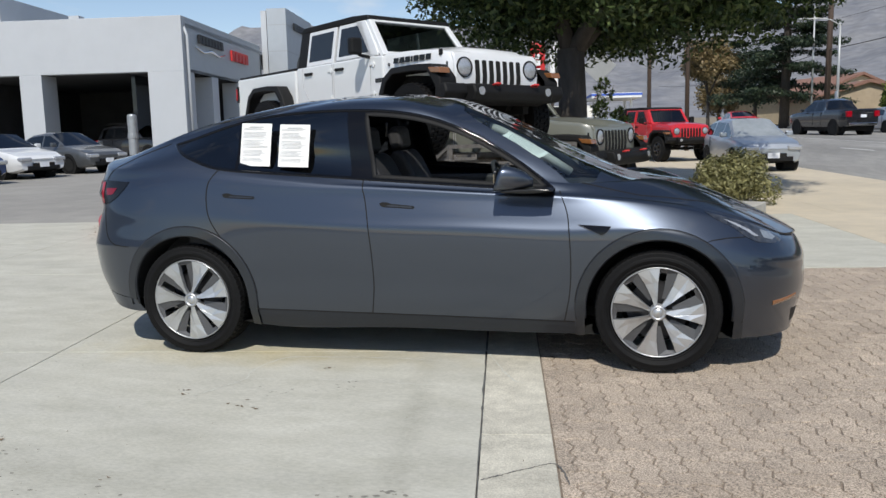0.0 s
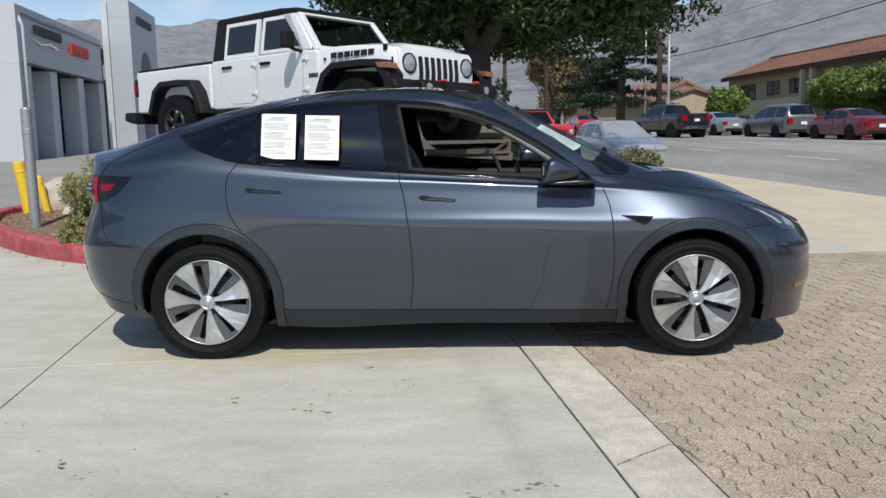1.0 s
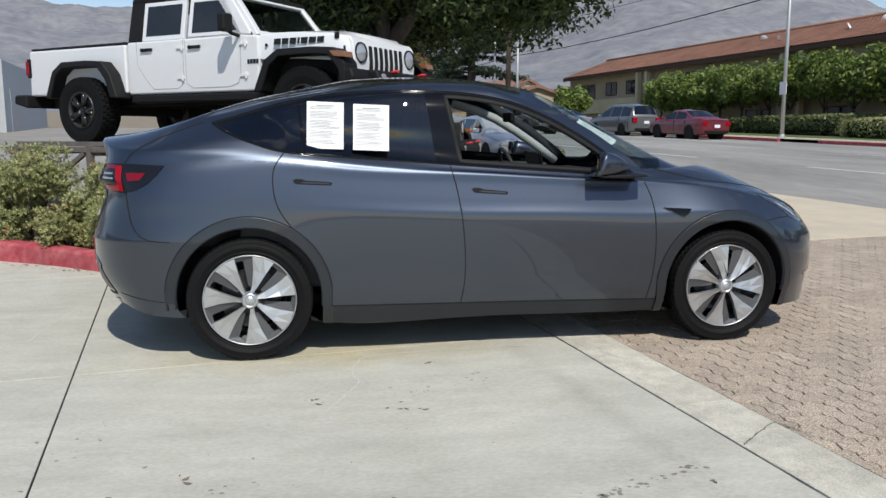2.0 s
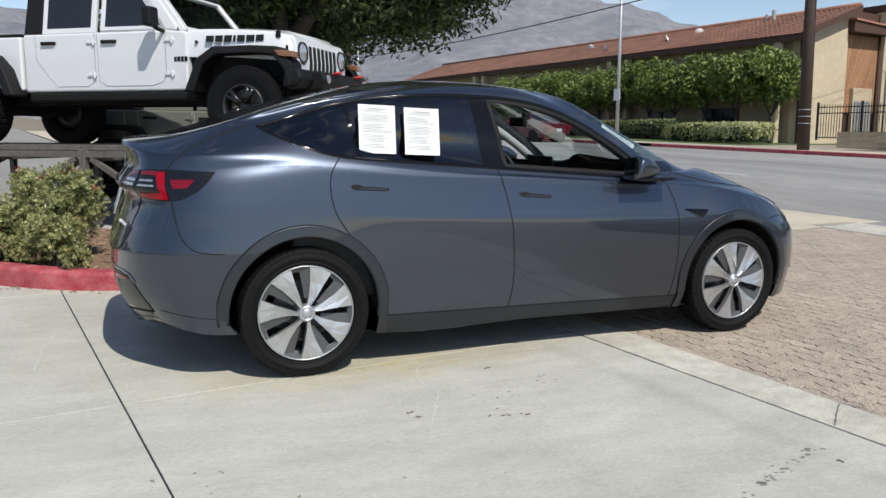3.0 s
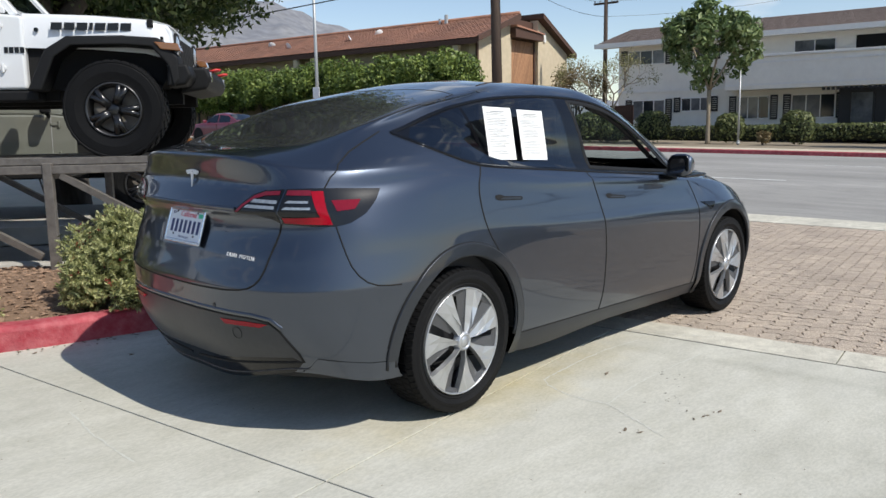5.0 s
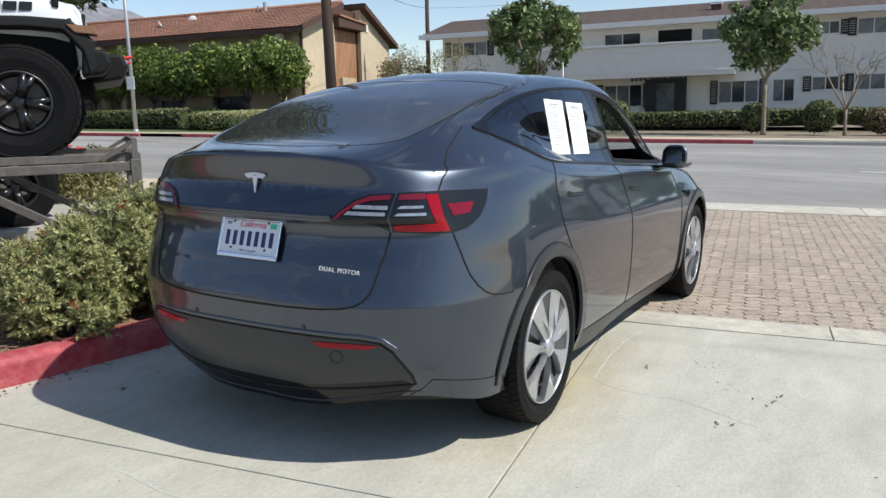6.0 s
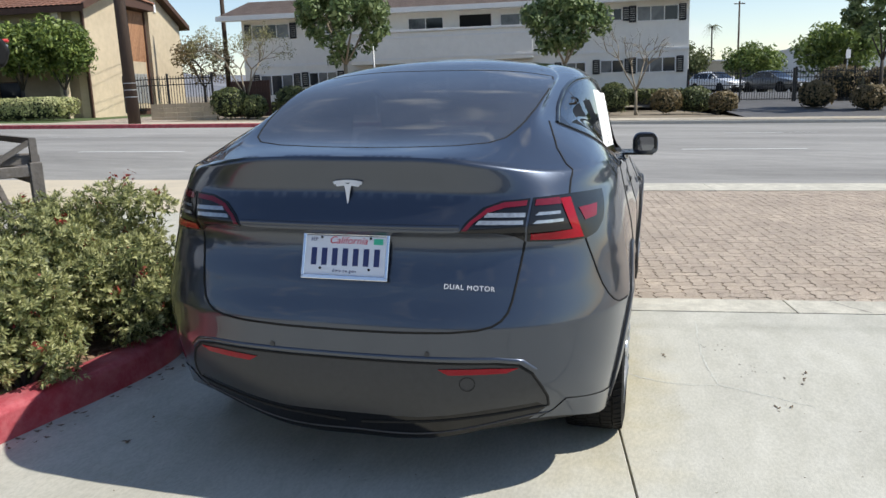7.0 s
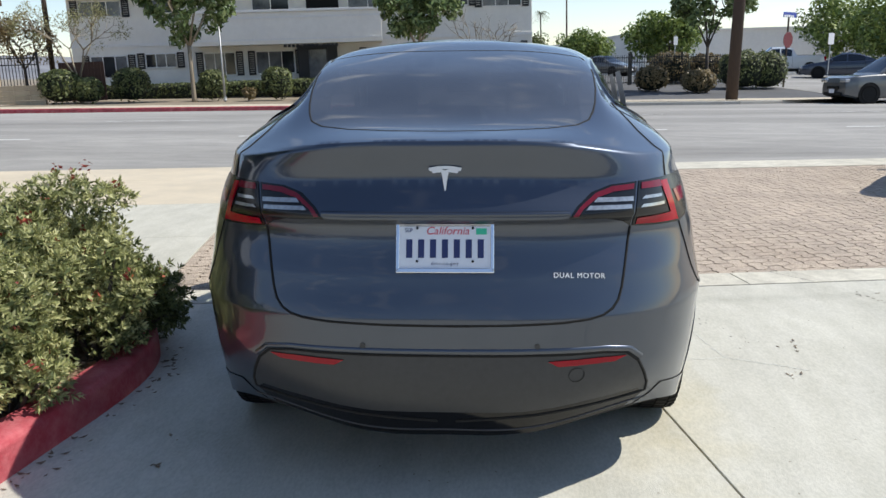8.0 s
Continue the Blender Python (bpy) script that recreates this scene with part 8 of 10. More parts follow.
    add_prism(bm, [(R2, Z0), (E2, Z0), (E2, 6.45), (R2, ZP)], 22.4, 22.95, "y")
    part("rear_gable", bm, M["stucco_tan"], root, "tan half gable wall")
    bm = bm_new()
    add_prism(bm, [(R2 - .15, ZP - .06), (E2 + .5, 6.2), (E2 + .5, 6.5), (R2 - .15, ZP + .26)], 21.9, 30, "y")
    part("rear_verge", bm, M["brown_wood"], root, "dark brown roof edge")
    wall_box("gable_vent", root, M["white_trim"], R2 + .7, R2 + .95, 22.3, 22.4, 7.0, 7.6, .01, "white gable vent")
    wall_box("rear_wing", root, M["stucco_tan"], F + 16, F + 27, 15.4, 16.4, Z0, 5.2, .01)
    pitched_roof("tile_roof", root, M["tile"], F + 15.5, F + 21, 12.5, 17.0, 5.0, 6.1, 1)
    bm = bm_new()
    add_cyl(bm, (F + 3.6, 27, ZR - .3), (F + 3.6, 27, ZR + .7), .12, seg=10)
    add_cyl(bm, (F + 3.6, 27.5, ZR - .3), (F + 3.6, 27.5, ZR + .5), .09, seg=10)
    part("flue", bm, M["galv"], root)


tile_apartments()


def grey_apartments():
    root = thing("grey_apartments", upright_st(0, 0, 0, 0), "pale grey two-storey apartments with black shutters and a brown roof", "house")
    F, Z0, ZE, ZR = 39.4, .5, 5.95, 7.3
    wall_box("front_wall", root, M["stucco_grey"], F, F + 10, -8.7, 15.6, Z0, ZE - .05, .02, "pale grey stucco wall")
    wall_box("plinth", root, M["shutter"], F - .05, F, -8.7, 15.6, Z0, 1.25, 0, "dark base course")
    pitched_roof("roof", root, M["shingle"], F - .9, F + 4.5, -9.4, 16.6, ZE, ZR, 0, label="brown shingle roof")
    pitched_roof("roof", root, M["shingle"], F + 10.8, F + 4.5, -9.4, 16.6, ZE, ZR, 0)
    wall_box("eave_board", root, M["white_trim"], F - .95, F - .85, -9.5, 16.7, ZE - .14, ZE + .12, 0, "white eave board")
    wall_box("soffit", root, M["white_trim"], F - .9, F, -9.4, 16.6, ZE - .1, ZE - .04, 0)
    # solid balcony front and its recess
    wall_box("balcony_front", root, M["stucco_grey"], F - 1.35, F - 1.15, -.5, 9.2, 3.15, 4.75, .02, "solid pale grey balcony front")
    wall_box("balcony_cap", root, M["white_trim"], F - 1.45, F - 1.10, -.6, 9.3, 4.75, 4.87, .01)
    wall_box("balcony_floor", root, M["stucco_grey"], F - 1.15, F, -.5, 9.2, 3.15, 3.3, 0)
    for a in (-.5, 9.1):
        wall_box("balcony_side", root, M["stucco_grey"], F - 1.15, F, a, a + .12, 3.3, 4.75, .01)
    for z in (4.45, 3.35):
        wall_box("balcony_moulding", root, M["white_trim"], F - 1.38, F - 1.34, -.5, 9.2, z, z + .09, 0)
    wall_box("belt_course", root, M["white_trim"], F - .06, F, -8.7, -.5, 3.3, 3.45, 0)
    wall_box("belt_course", root, M["white_trim"], F - .06, F, 9.2, 15.6, 3.3, 3.45, 0)
    # no opening is cut: a black sheet paints the stairwell's shade
    wall_box("stair_opening", root, M["void"], F - .03, F + .01, 1.7, 3.4, 3.3, 5.6, 0, "black sheet for the shade in the stair opening")
    for a0, a1 in ((4.3, 6.2), (-.9, 1.2)):
        window_set(root, F, a0, a1, 4.3, 5.55)
    for a0, a1, z0, z1, sh in ((-8.1, -6.0, 4.85, 5.6, 1), (-5.2, -4.3, 4.95, 5.55, 1), (-8.0, -6.0, 2.2, 2.95, 1), (-5.3, -4.1, 2.25, 2.9, 1), (12.9, 15.0, 4.85, 5.6, 1), (10.3, 11.3, 4.95, 5.6, 1),
                               (12.85, 14.7, 1.75, 2.85, 1), (10.35, 11.9, 2.2, 2.9, 1), (7.3, 8.9, 1.7, 2.85, 1), (4.2, 6.2, 1.7, 2.85, 1), (-1.6, .3, 1.75, 2.85, 1), (-3.3, -2.3, 1.75, 2.85, 0)):
        window_set(root, F, a0, a1, z0, z1, mull=1 if a1 - a0 < 1.3 else 2)
        if sh:
            shutter(root, F - .04, a0 - .42, a0 - .06, z0 - .05, z1 + .05)
            shutter(root, F - .04, a1 + .06, a1 + .42, z0 - .05, z1 + .05)
    # entry
    wall_box("entry_surround", root, M["shutter"], F - .35, F, 1.9, 4.0, 1.0, 3.1, .01, "dark entry surround")
    bm = bm_new()
    add_box(bm, (F - .38, 2.95, 1.95), (.03, 1.0, 1.9))
    door = part("entry_door", bm, M["window_glass"], root, "glazed entry door")
    for c, s in (((F - .41, 2.45, 1.95), (.05, .07, 2.0)), ((F - .41, 3.45, 1.95), (.05, .07, 2.0)), ((F - .41, 2.95, 2.9), (.05, 1.0, .1))):
        bm = bm_new()
        add_box(bm, c, s)
        part("door_frame", bm, M["iron"], door)
    for k in range(3):
        bars([.16, .16, .16, .16], .14, .05, M["shutter"], root, Matrix(((0, 0, -1, F - 1.37), (-1, 0, 0, 4.2 - k * 1.0), (0, 1, 0, 3.05), (0, 0, 0, 1))), "number_bars", .02)
    for a, s in ((9.5, 1.8), (.6, 1.5)):
        vent = new("roof_vent")
        vent.parent = root
        vent.matrix_basis = pose(F + s, a, ZE + .55)
        bm = bm_new()
        add_box(bm, (0, 0, .1), (.5, .5, .5))
        part("stack", bm, M["brown_wood"], vent)
        bm = bm_new()
        add_box(bm, (0, 0, .45), (.6, .6, .12))
        part("cap", bm, M["white_trim"], vent)


grey_apartments()


def dealership():
    # corner of the showroom stands at (-19, 29); its flank runs up the street
    m = upright(-19.0, 29.0, 8.5)
    root = thing("dealership", m, "white flat-roofed car dealership with deep open bays and a grey tower", "building")
    H = 6.7
    # front wing towards the lot, seen from the street end: piers, header and an interior with its shade in the colour
    wall_box("parapet_wall", root, M["white_wall"], -26, 0, 0, .5, 4.15, H, .02, "white stucco header wall")
    wall_box("roof_slab", root, M["white_wall"], -26, 0, .5, 22, H - .5, H - .3, 0)
    for x in (-1.75, -8.1, -14.4, -20.6, -26.0):
        wall_box("pier", root, M["white_wall"], x, x + (1.75 if x == -1.75 else 1.1), -.02, 1.3, -.3, 4.15, .02, "white square pier")
    wall_box("rear_wall", root, M["bay_shade"], -26, 0, 12, 12.3, -.3, H - .5, 0)
    wall_box("bay_floor", root, M["bay_shade"], -26, 0, .5, 12, -.05, .0, 0)
    wall_box("soffit", root, M["bay_shade"], -26, 0, .5, 12, 4.15, 4.3, 0)
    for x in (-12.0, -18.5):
        wall_box("partition", root, M["bay_shade"], x, x + .3, 2, 12, 0, 4.15, 0)
    wall_box("upper_storey", root, M["white_wall"], -26, -12.6, 6, 22, H, H + 2.4, .02)
    wall_box("upper_storey_side", root, M["grey_panel"], -12.6, -7.2, 8, 22, H - .2, H + 1.3, .02)
    bm = bm_new()
    add_box(bm, (-8.8, 7.0, H + .55), (.6, .6, 1.5))
    part("roof_stack", bm, M["white_wall"], root)
    # flank towards the street with signs
    wall_box("flank_wall", root, M["grey_panel"], -.35, 0.0, .5, 12.2, 4.15, H, .01, "pale grey flank wall")
    for a in (3.6, 7.6, 11.2):
        wall_box("flank_pier", root, M["white_wall"], -.9, .02, a, a + .9, -.3, 4.15, .02)
    wall_box("flank_inner", root, M["dark_glass"], -3.2, -3.0, 1.3, 12.2, -.2, 4.15, 0)
    bm = bm_new()
    add_tube(bm, [(.12, .35, -.2), (.12, .35, H - .9), (-.02, .35, H - .5)], .07, 8)
    part("downpipe", bm, M["white_wall"], root, smooth=True)
    flank = lambda a, z: Matrix(((0, 0, 1, .03), (1, 0, 0, a), (0, 1, 0, z), (0, 0, 0, 1)))
    bars([.34, .34, .34, .34, .34, .34, .34, .34], .42, .09, M["shutter"], root, flank(3.6, 5.85), "sign_letters", .1)
    bars([.46, .46, .46, .46, .46], .55, .12, M["sign_red"], root, flank(8.0, 5.55), "sign_letters", .1)
    bm = bm_new()
    add_tube(bm, [(.06, 1.5, 5.45), (.06, 2.5, 5.25), (.06, 3.6, 5.4), (.06, 4.7, 5.25), (.06, 5.7, 5.45)], [.02, .06, .09, .06, .02], 6)
    part("wing_emblem", bm, M["chrome"], root, smooth=True)
    # the tower: an arched grey portal in panels
    tower = new("tower")
    tower.parent = root
    tower["label"] = "tall grey panelled tower with an arched opening"
    tower.matrix_basis = pose(0, 0, 0)
    def arch_pts(a0, a1, z0, zs):
        c, r = (a0 + a1) / 2, (a1 - a0) / 2
        return [(c + r * math.cos(math.pi * k / 16), zs + r * math.sin(math.pi * k / 16)) for k in range(17)]
    hi = 9.0
    bm = bm_new()
    a0, a1 = 12.6, 19.2
    ar = arch_pts(14.6, 17.4, 0, 5.0)
    add_prism(bm, [(a0, -.3), (a0, hi), (a1, hi), (a1, -.3), (17.4, -.3)] + ar + [(14.6, -.3)], .4, 1.6, "x")
    part("tower_face", bm, M["grey_panel"], tower)
    wall_box("tower_body", tower, M["white_wall"], .0, .35, a0 + .05, a1 - .05, -.3, hi - .1, .01)
    wall_box("arch_glass", tower, M["dark_glass"], .36, .42, 14.4, 17.6, -.2, 6.6, 0)
    for z in (1.6, 3.2, 4.8, 6.4, 8.0):
        wall_box("panel_joint", tower, M["ink"], 1.595, 1.606, a0, a1, z, z + .03, 0)
        wall_box("panel_joint", tower, M["ink"], .38, 1.6, a0 - .006, a0 + .004, z, z + .03, 0)
    bars([.34] * 8, .42, .09, M["shutter"], tower, Matrix(((0, 0, 1, 1.62), (1, 0, 0, 15.9), (0, 1, 0, 8.1), (0, 0, 0, 1))), "sign_letters", .1)
    wall_box("annex", root, M["white_wall"], -4, 2.2, 22, 40, -.3, 5.2, .02)
    wall_box("annex_door", root, M["grey_panel"], 2.2, 2.24, 24, 28, 0, 3.4, 0)
    bm = bm_new()
    add_box(bm, (-24.5, .1, 1.9), (2.2, .06, .8))
    part("bay_sign", bm, M["shutter"], root)


dealership()


def plain_block(name, m, size, material, label, category="building", windows=0):
    root = thing(name, m, label, category)
    sx, sy, h = size
    bm = bm_new()
    add_box(bm, (0, 0, h / 2), size)
    soft(part("wall", bm, material, root), .02)
    bm = bm_new()
    add_box(bm, (0, 0, h + .05), (sx + .3, sy + .3, .14))
    part("roof_edge", bm, M["white_trim"], root)
    for k in range(windows):
        window_set(root, -sx / 2 - .01, -sy / 2 + sy * (k + .3) / windows, -sy / 2 + sy * (k + .7) / windows, 1.2, 2.6)
    return root


def shop_roof(name, m, w, d, h, rise, wall, roof, label):
    root = thing(name, m, label, "house")
    bm = bm_new()
    add_prism(bm, [(-w / 2, 0), (w / 2, 0), (w / 2, h), (0, h + rise), (-w / 2, h)], -d / 2, d / 2, "y")
    part("wall", bm, wall, root)
    bm = bm_new()
    add_prism(bm, [(-w / 2 - .5, h - .25), (0, h + rise), (w / 2 + .5, h - .25), (w / 2 + .5, h), (0, h + rise + .28), (-w / 2 - .5, h)], -d / 2 - .4, d / 2 + .4, "y")
    part("roof", bm, roof, root)
    return root


shop_roof("bungalow", upright_st(36, 92, 20), 11, 16, 3.2, 1.8, M["stucco_tan"], M["old_tile"], "tan bungalow with a low red roof up the street")
shop_roof("bungalow", upright_st(34, 76, 0), 9, 9, 2.6, 1.2, M["stucco_shade"], M["old_tile"], "low brown building with a red roof")
plain_block("warehouse", upright_st(88, -62, 0), (30, 70, 6.0), M["stucco_grey"], "long grey warehouse at the side street", windows=0)
plain_block("low_block", upright_st(95, -16, 0), (14, 26, 4.2), M["stucco_tan"], "low tan building behind the parking court")
plain_block("low_block", upright_st(19, 250, 0), (20, 18, 5.0), M["stucco_grey"], "distant grey building at the end of the street", windows=4)
plain_block("back_showroom", upright(-34, -12, 8.5), (16, 44, 4.3), M["white_wall"], "plain white building across the lot", windows=6)


def gas_station():
    root = thing("gas_station_canopy", upright_st(21, 150, 0), "blue and white filling-station canopy in the distance", "building")
    bm = bm_new()
    add_box(bm, (0, 0, 5.2), (9, 14, .9))
    part("canopy", bm, M["sign_white"], root)
    bm = bm_new()
    add_box(bm, (0, 0, 5.35), (9.1, 14.1, .4))
    part("blue_band", bm, M["gas_blue"], root)
    for x in (-3, 3):
        for y in (-4, 4):
            bm = bm_new()
            add_box(bm, (x, y, 2.4), (.4, .4, 4.8))
            part("column", bm, M["sign_white"], root)


gas_station()

# ---- parked cars ----
def lerp_line(line, x):
    if x <= line[0][0]:
        return line[0][1]
    for (x0, z0), (x1, z1) in zip(line, line[1:]):
        if x <= x1:
            k = (x - x0) / (x1 - x0)
            return z0 + (z1 - z0) * k
    return line[-1][1]


ROAD_WHEEL = {}


def road_wheel(parent, x, y, r, flip, dark=False):
    """A road wheel: tyre, rim with five double spokes."""
    w = new("wheel")
    w.parent, w.matrix_basis = parent, pose(x, y, r, 0, 20, 180 if flip else 0)
    key = (round(r, 3), dark)
    if key not in ROAD_WHEEL:
        bm = bm_new()
        k = r / .33
        add_lathe(bm, [(.215 * k, -.09), (.23 * k, -.105), (.29 * k, -.11), (.322 * k, -.095), (.33 * k, -.06), (.33 * k, .06), (.322 * k, .095), (.29 * k, .11), (.215 * k, .09)], 36)
        tyre = bpy.data.meshes.new("tyre")
        bm.to_mesh(tyre)
        bm.free()
        tyre.materials.append(M["tyre"])
        bm = bm_new()
        add_lathe(bm, [(.215 * k, -.09), (.208 * k, -.10), (.198 * k, -.085), (.19 * k, .08), (.0, .08)], 36)
        for j in range(5):
            for q in (-.17, .17):
                t = j * math.tau / 5
                add_tube(bm, [(.03 * math.cos(t), -.075, .03 * math.sin(t)), (.2 * k * math.cos(t + q), -.085, .2 * k * math.sin(t + q))], [.026, .018], 6)
        add_lathe(bm, [(0, -.095), (.035, -.093), (.055, -.08), (.06, -.04), (0, -.04)], 16)
        rim = bpy.data.meshes.new("rim")
        bm.to_mesh(rim)
        bm.free()
        rim.materials.append(M["alloy_dark" if dark else "alloy"])
        for d in (tyre, rim):
            d.polygons.foreach_set("use_smooth", [True] * len(d.polygons))
        ROAD_WHEEL[key] = (tyre, rim)
    for n, d in zip(("tyre", "rim"), ROAD_WHEEL[key]):
        ob = new(n, d)
        ob.parent = w


def parked_car(name, m, paint, label, length, width, deck, roof, windows, wheels, r=.33, category="car", group="parked cars", low=.22,
               nose="grille", dark_wheels=False, bed=None, tail="red_lens", glass="tint_glass", rack=False, screen="tint_glass"):
    """A car lofted from its deck line and roof line: x forward from the middle, sections rounded at the shoulders."""
    root = thing(name, m, label, category, group)
    half, hl = width / 2, length / 2
    xs = sorted({round(-hl + length * i / 44, 4) for i in range(45)} | {x for x, z in deck} | {x for x, z in roof} | {x for w in windows for x in w})
    rows = []
    for x in xs:
        d = lerp_line(deck, x)
        h = max(0.0, (lerp_line(roof, x) if roof[0][0] <= x <= roof[-1][0] else d) - d)
        e = min(1.0, (hl - abs(x)) / .55)
        w = half * (1 - .16 * (1 - e) ** 2.2)
        lo = low + .10 * (1 - e) ** 2
        sec = [(.80 * w, lo - .02), (.955 * w, lo + .03), (.985 * w, lo + .15), (w, lo + (d - lo) * .45), (.99 * w, lo + (d - lo) * .72), (.965 * w, d - .05), (.93 * w, d)]
        g = .90 * w - .30 * h
        sec += [(.90 * w - .006, d + .012), (g, d + .012 + .80 * h), (g - .05 - .03 * (h > .1), d + .016 + .94 * h), (g * .6, d + .02 + h), (0, d + .026 + h * 1.012)]
        rows.append((x, sec, h))
    verts, nsec = [], len(rows[0][1])
    for x, sec, h in rows:
        bow = .05 * (1 if x > 0 else -1)
        for y, z in sec:
            verts.append((x - bow * (abs(x) > hl - .4) * (y / half) ** 2, -y, z))
        for y, z in sec[-2::-1]:
            verts.append((x - bow * (abs(x) > hl - .4) * (y / half) ** 2, y, z))
    ring = 2 * nsec - 1
    cowl = max(xx for xx, z in roof)
    back = min(xx for xx, z in roof)
    top = max(z for _, z in roof)
    flat = [xx for xx, z in roof if z > top - .12]
    s_front, s_back = max(flat), min(flat)
    groups = {}
    for i in range(len(rows) - 1):
        xa, xb = rows[i][0], rows[i + 1][0]
        mid = (xa + xb) / 2
        for j in range(ring - 1):
            k = i * ring + j
            f = (k, k + ring, k + ring + 1, k + 1)
            jj = j if j < nsec - 1 else ring - 2 - j
            side = 0 if j < nsec - 1 else 1
            tag = "body"
            if rows[i][2] + rows[i + 1][2] > .12:
                if jj == 7 and any(w0 <= mid <= w1 for w0, w1 in windows):
                    tag = ("side_window", side, [n for n, (w0, w1) in enumerate(windows) if w0 <= mid <= w1][0])
                elif jj >= 9 and s_front < mid < cowl - .06:
                    tag = "windscreen"
                elif jj >= 9 and back + .06 < mid < s_back and bed is None:
                    tag = "rear_window"
                elif jj >= 9 and bed is not None and back < mid < s_back:
                    tag = "rear_window"
            groups.setdefault(tag, []).append(f)
    last = (len(rows) - 1) * ring
    groups["body"] += [tuple(range(ring)), tuple(range(last + ring - 1, last - 1, -1))]
    for tag, faces in groups.items():
        n = tag if isinstance(tag, str) else tag[0]
        used = sorted({v for f in faces for v in f})
        idx = {v: q for q, v in enumerate(used)}
        ob = raw_mesh(n, [verts[v] for v in used], [tuple(idx[v] for v in f) for f in faces], paint if n == "body" else M[screen if n == "windscreen" else glass], root, smooth=n != "body")
        if n == "body":
            ob.data.polygons.foreach_set("use_smooth", [True] * len(ob.data.polygons))
            ob.data.set_sharp_from_angle(angle=radians(38))
    bm = bm_new()
    add_box(bm, (0, 0, .42), (length - .9, width * .80, .40))
    part("underbody", bm, M["void"], root)
    # cabin floor of the glass: a dark inside
    bm = bm_new()
    add_box(bm, ((s_front + s_back) / 2, 0, lerp_line(deck, 0) + .12), (s_front - s_back + .2, width * .55, .30))
    part("seats", bm, M["interior"], root)
    for x in wheels:
        for sgn in (-1, 1):
            bm = bm_new()
            add_cyl(bm, (x, sgn * (half * .55), r), (x, sgn * (half + .004), r), r * 1.17, seg=32)
            part("wheel_arch", bm, M["void"], root, "black wheel arch lining")
            road_wheel(root, x, sgn * (half - .10), r, sgn > 0, dark_wheels)
    zf, zb = lerp_line(deck, hl), lerp_line(deck, -hl)
    for sgn in (-1, 1):
        bm = bm_new()
        add_box(bm, (hl - .105, sgn * (half * .66), lerp_line(deck, hl - .17) - .10), (.26, half * .44, .13))
        soft(part("headlamp", bm, M["lamp_glass"], root, "clear headlamp"), .04, 3)
        bm = bm_new()
        add_box(bm, (-hl + .10, sgn * (half * .74), zb - .17), (.24, half * .28, .20 if category == "car" else .30))
        soft(part("tail_lamp", bm, M[tail], root, "red tail lamp"), .03, 3)
        bm = bm_new()
        add_box(bm, (s_front - .05 + (cowl - s_front) * .62, sgn * (half + .07), lerp_line(deck, cowl - .3) + .10), (.13, .20, .15))
        soft(part("door_mirror", bm, paint, root), .04, 3)
        for n, (w0, w1) in enumerate(windows[:2]):
            bm = bm_new()
            zz = lerp_line(deck, w0) - .13
            add_box(bm, (w0 + .13, sgn * (half * .99 + .006), zz), (.20, .03, .03))
            soft(part("door_handle", bm, paint, root), .01)
            bm = bm_new()
            add_box(bm, (w0 - .03, sgn * (half * .992), (low + zz) / 2 + .12), (.012, .02, zz - low - .05))
            part("door_gap", bm, M["void"], root)
    bm = bm_new()
    add_box(bm, (hl + .0, 0, zf - .16), (.05, width * .42, .12))
    soft(part("grille", bm, M["gloss_black"], root, "dark grille"), .015)
    bm = bm_new()
    add_box(bm, (hl - .02, 0, low + .14), (.10, width * .62, .13))
    soft(part("bumper_opening", bm, M["black_plastic"], root, "dark bumper opening"), .02)
    bm = bm_new()
    add_box(bm, (-hl + .01, 0, low + .16), (.10, width * .74, .14))
    soft(part("rear_bumper_trim", bm, M["black_plastic"] if bed is None else M["chrome"], root), .02)
    for sgn, z in ((1, low + .24), (-1, zb - .28)):
        bm = bm_new()
        add_box(bm, (sgn * (hl + .035), 0, z), (.02, .32, .15))
        part("number_plate", bm, M["plate"], root, "white number plate")
    if bed:
        x0, x1, z = bed
        bm = bm_new()
        add_box(bm, ((x0 + x1) / 2, 0, z - .01), (x1 - x0, width * .80, .09))
        part("bed_cover", bm, M["black_plastic"], root, "dark load-bed cover")
    if rack:
        for sgn in (-1, 1):
            bm = bm_new()
            add_tube(bm, [(s_back + .1, sgn * half * .58, top + .02), (s_back + .25, sgn * half * .60, top + .075), (s_front - .3, sgn * half * .60, top + .075), (s_front - .15, sgn * half * .58, top + .02)], .02, 8)
            part("roof_rail", bm, M["black_plastic"], root)
    return root


SEDAN = dict(length=4.75, width=1.82, deck=[(-2.375, .93), (-2.2, 1.0), (-1.5, 1.02), (-.9, .97), (.9, .93), (1.2, .93), (1.9, .82), (2.25, .72), (2.375, .62)],
             roof=[(-1.55, 1.02), (-.75, 1.38), (-.2, 1.44), (.25, 1.42), (1.15, .93)], windows=[(-.98, -.12), (-.05, .78)], wheels=(-1.38, 1.38))
HATCH = dict(length=4.15, width=1.74, deck=[(-2.075, .88), (-2.0, .97), (-1.6, .98), (.8, .92), (1.15, .90), (1.75, .80), (1.98, .74), (2.075, .62)],
             roof=[(-1.98, .98), (-1.55, 1.38), (-.9, 1.46), (.1, 1.44), (1.02, .91)], windows=[(-1.62, -1.02), (-.95, -.12), (-.05, .72)], wheels=(-1.28, 1.25), r=.315)
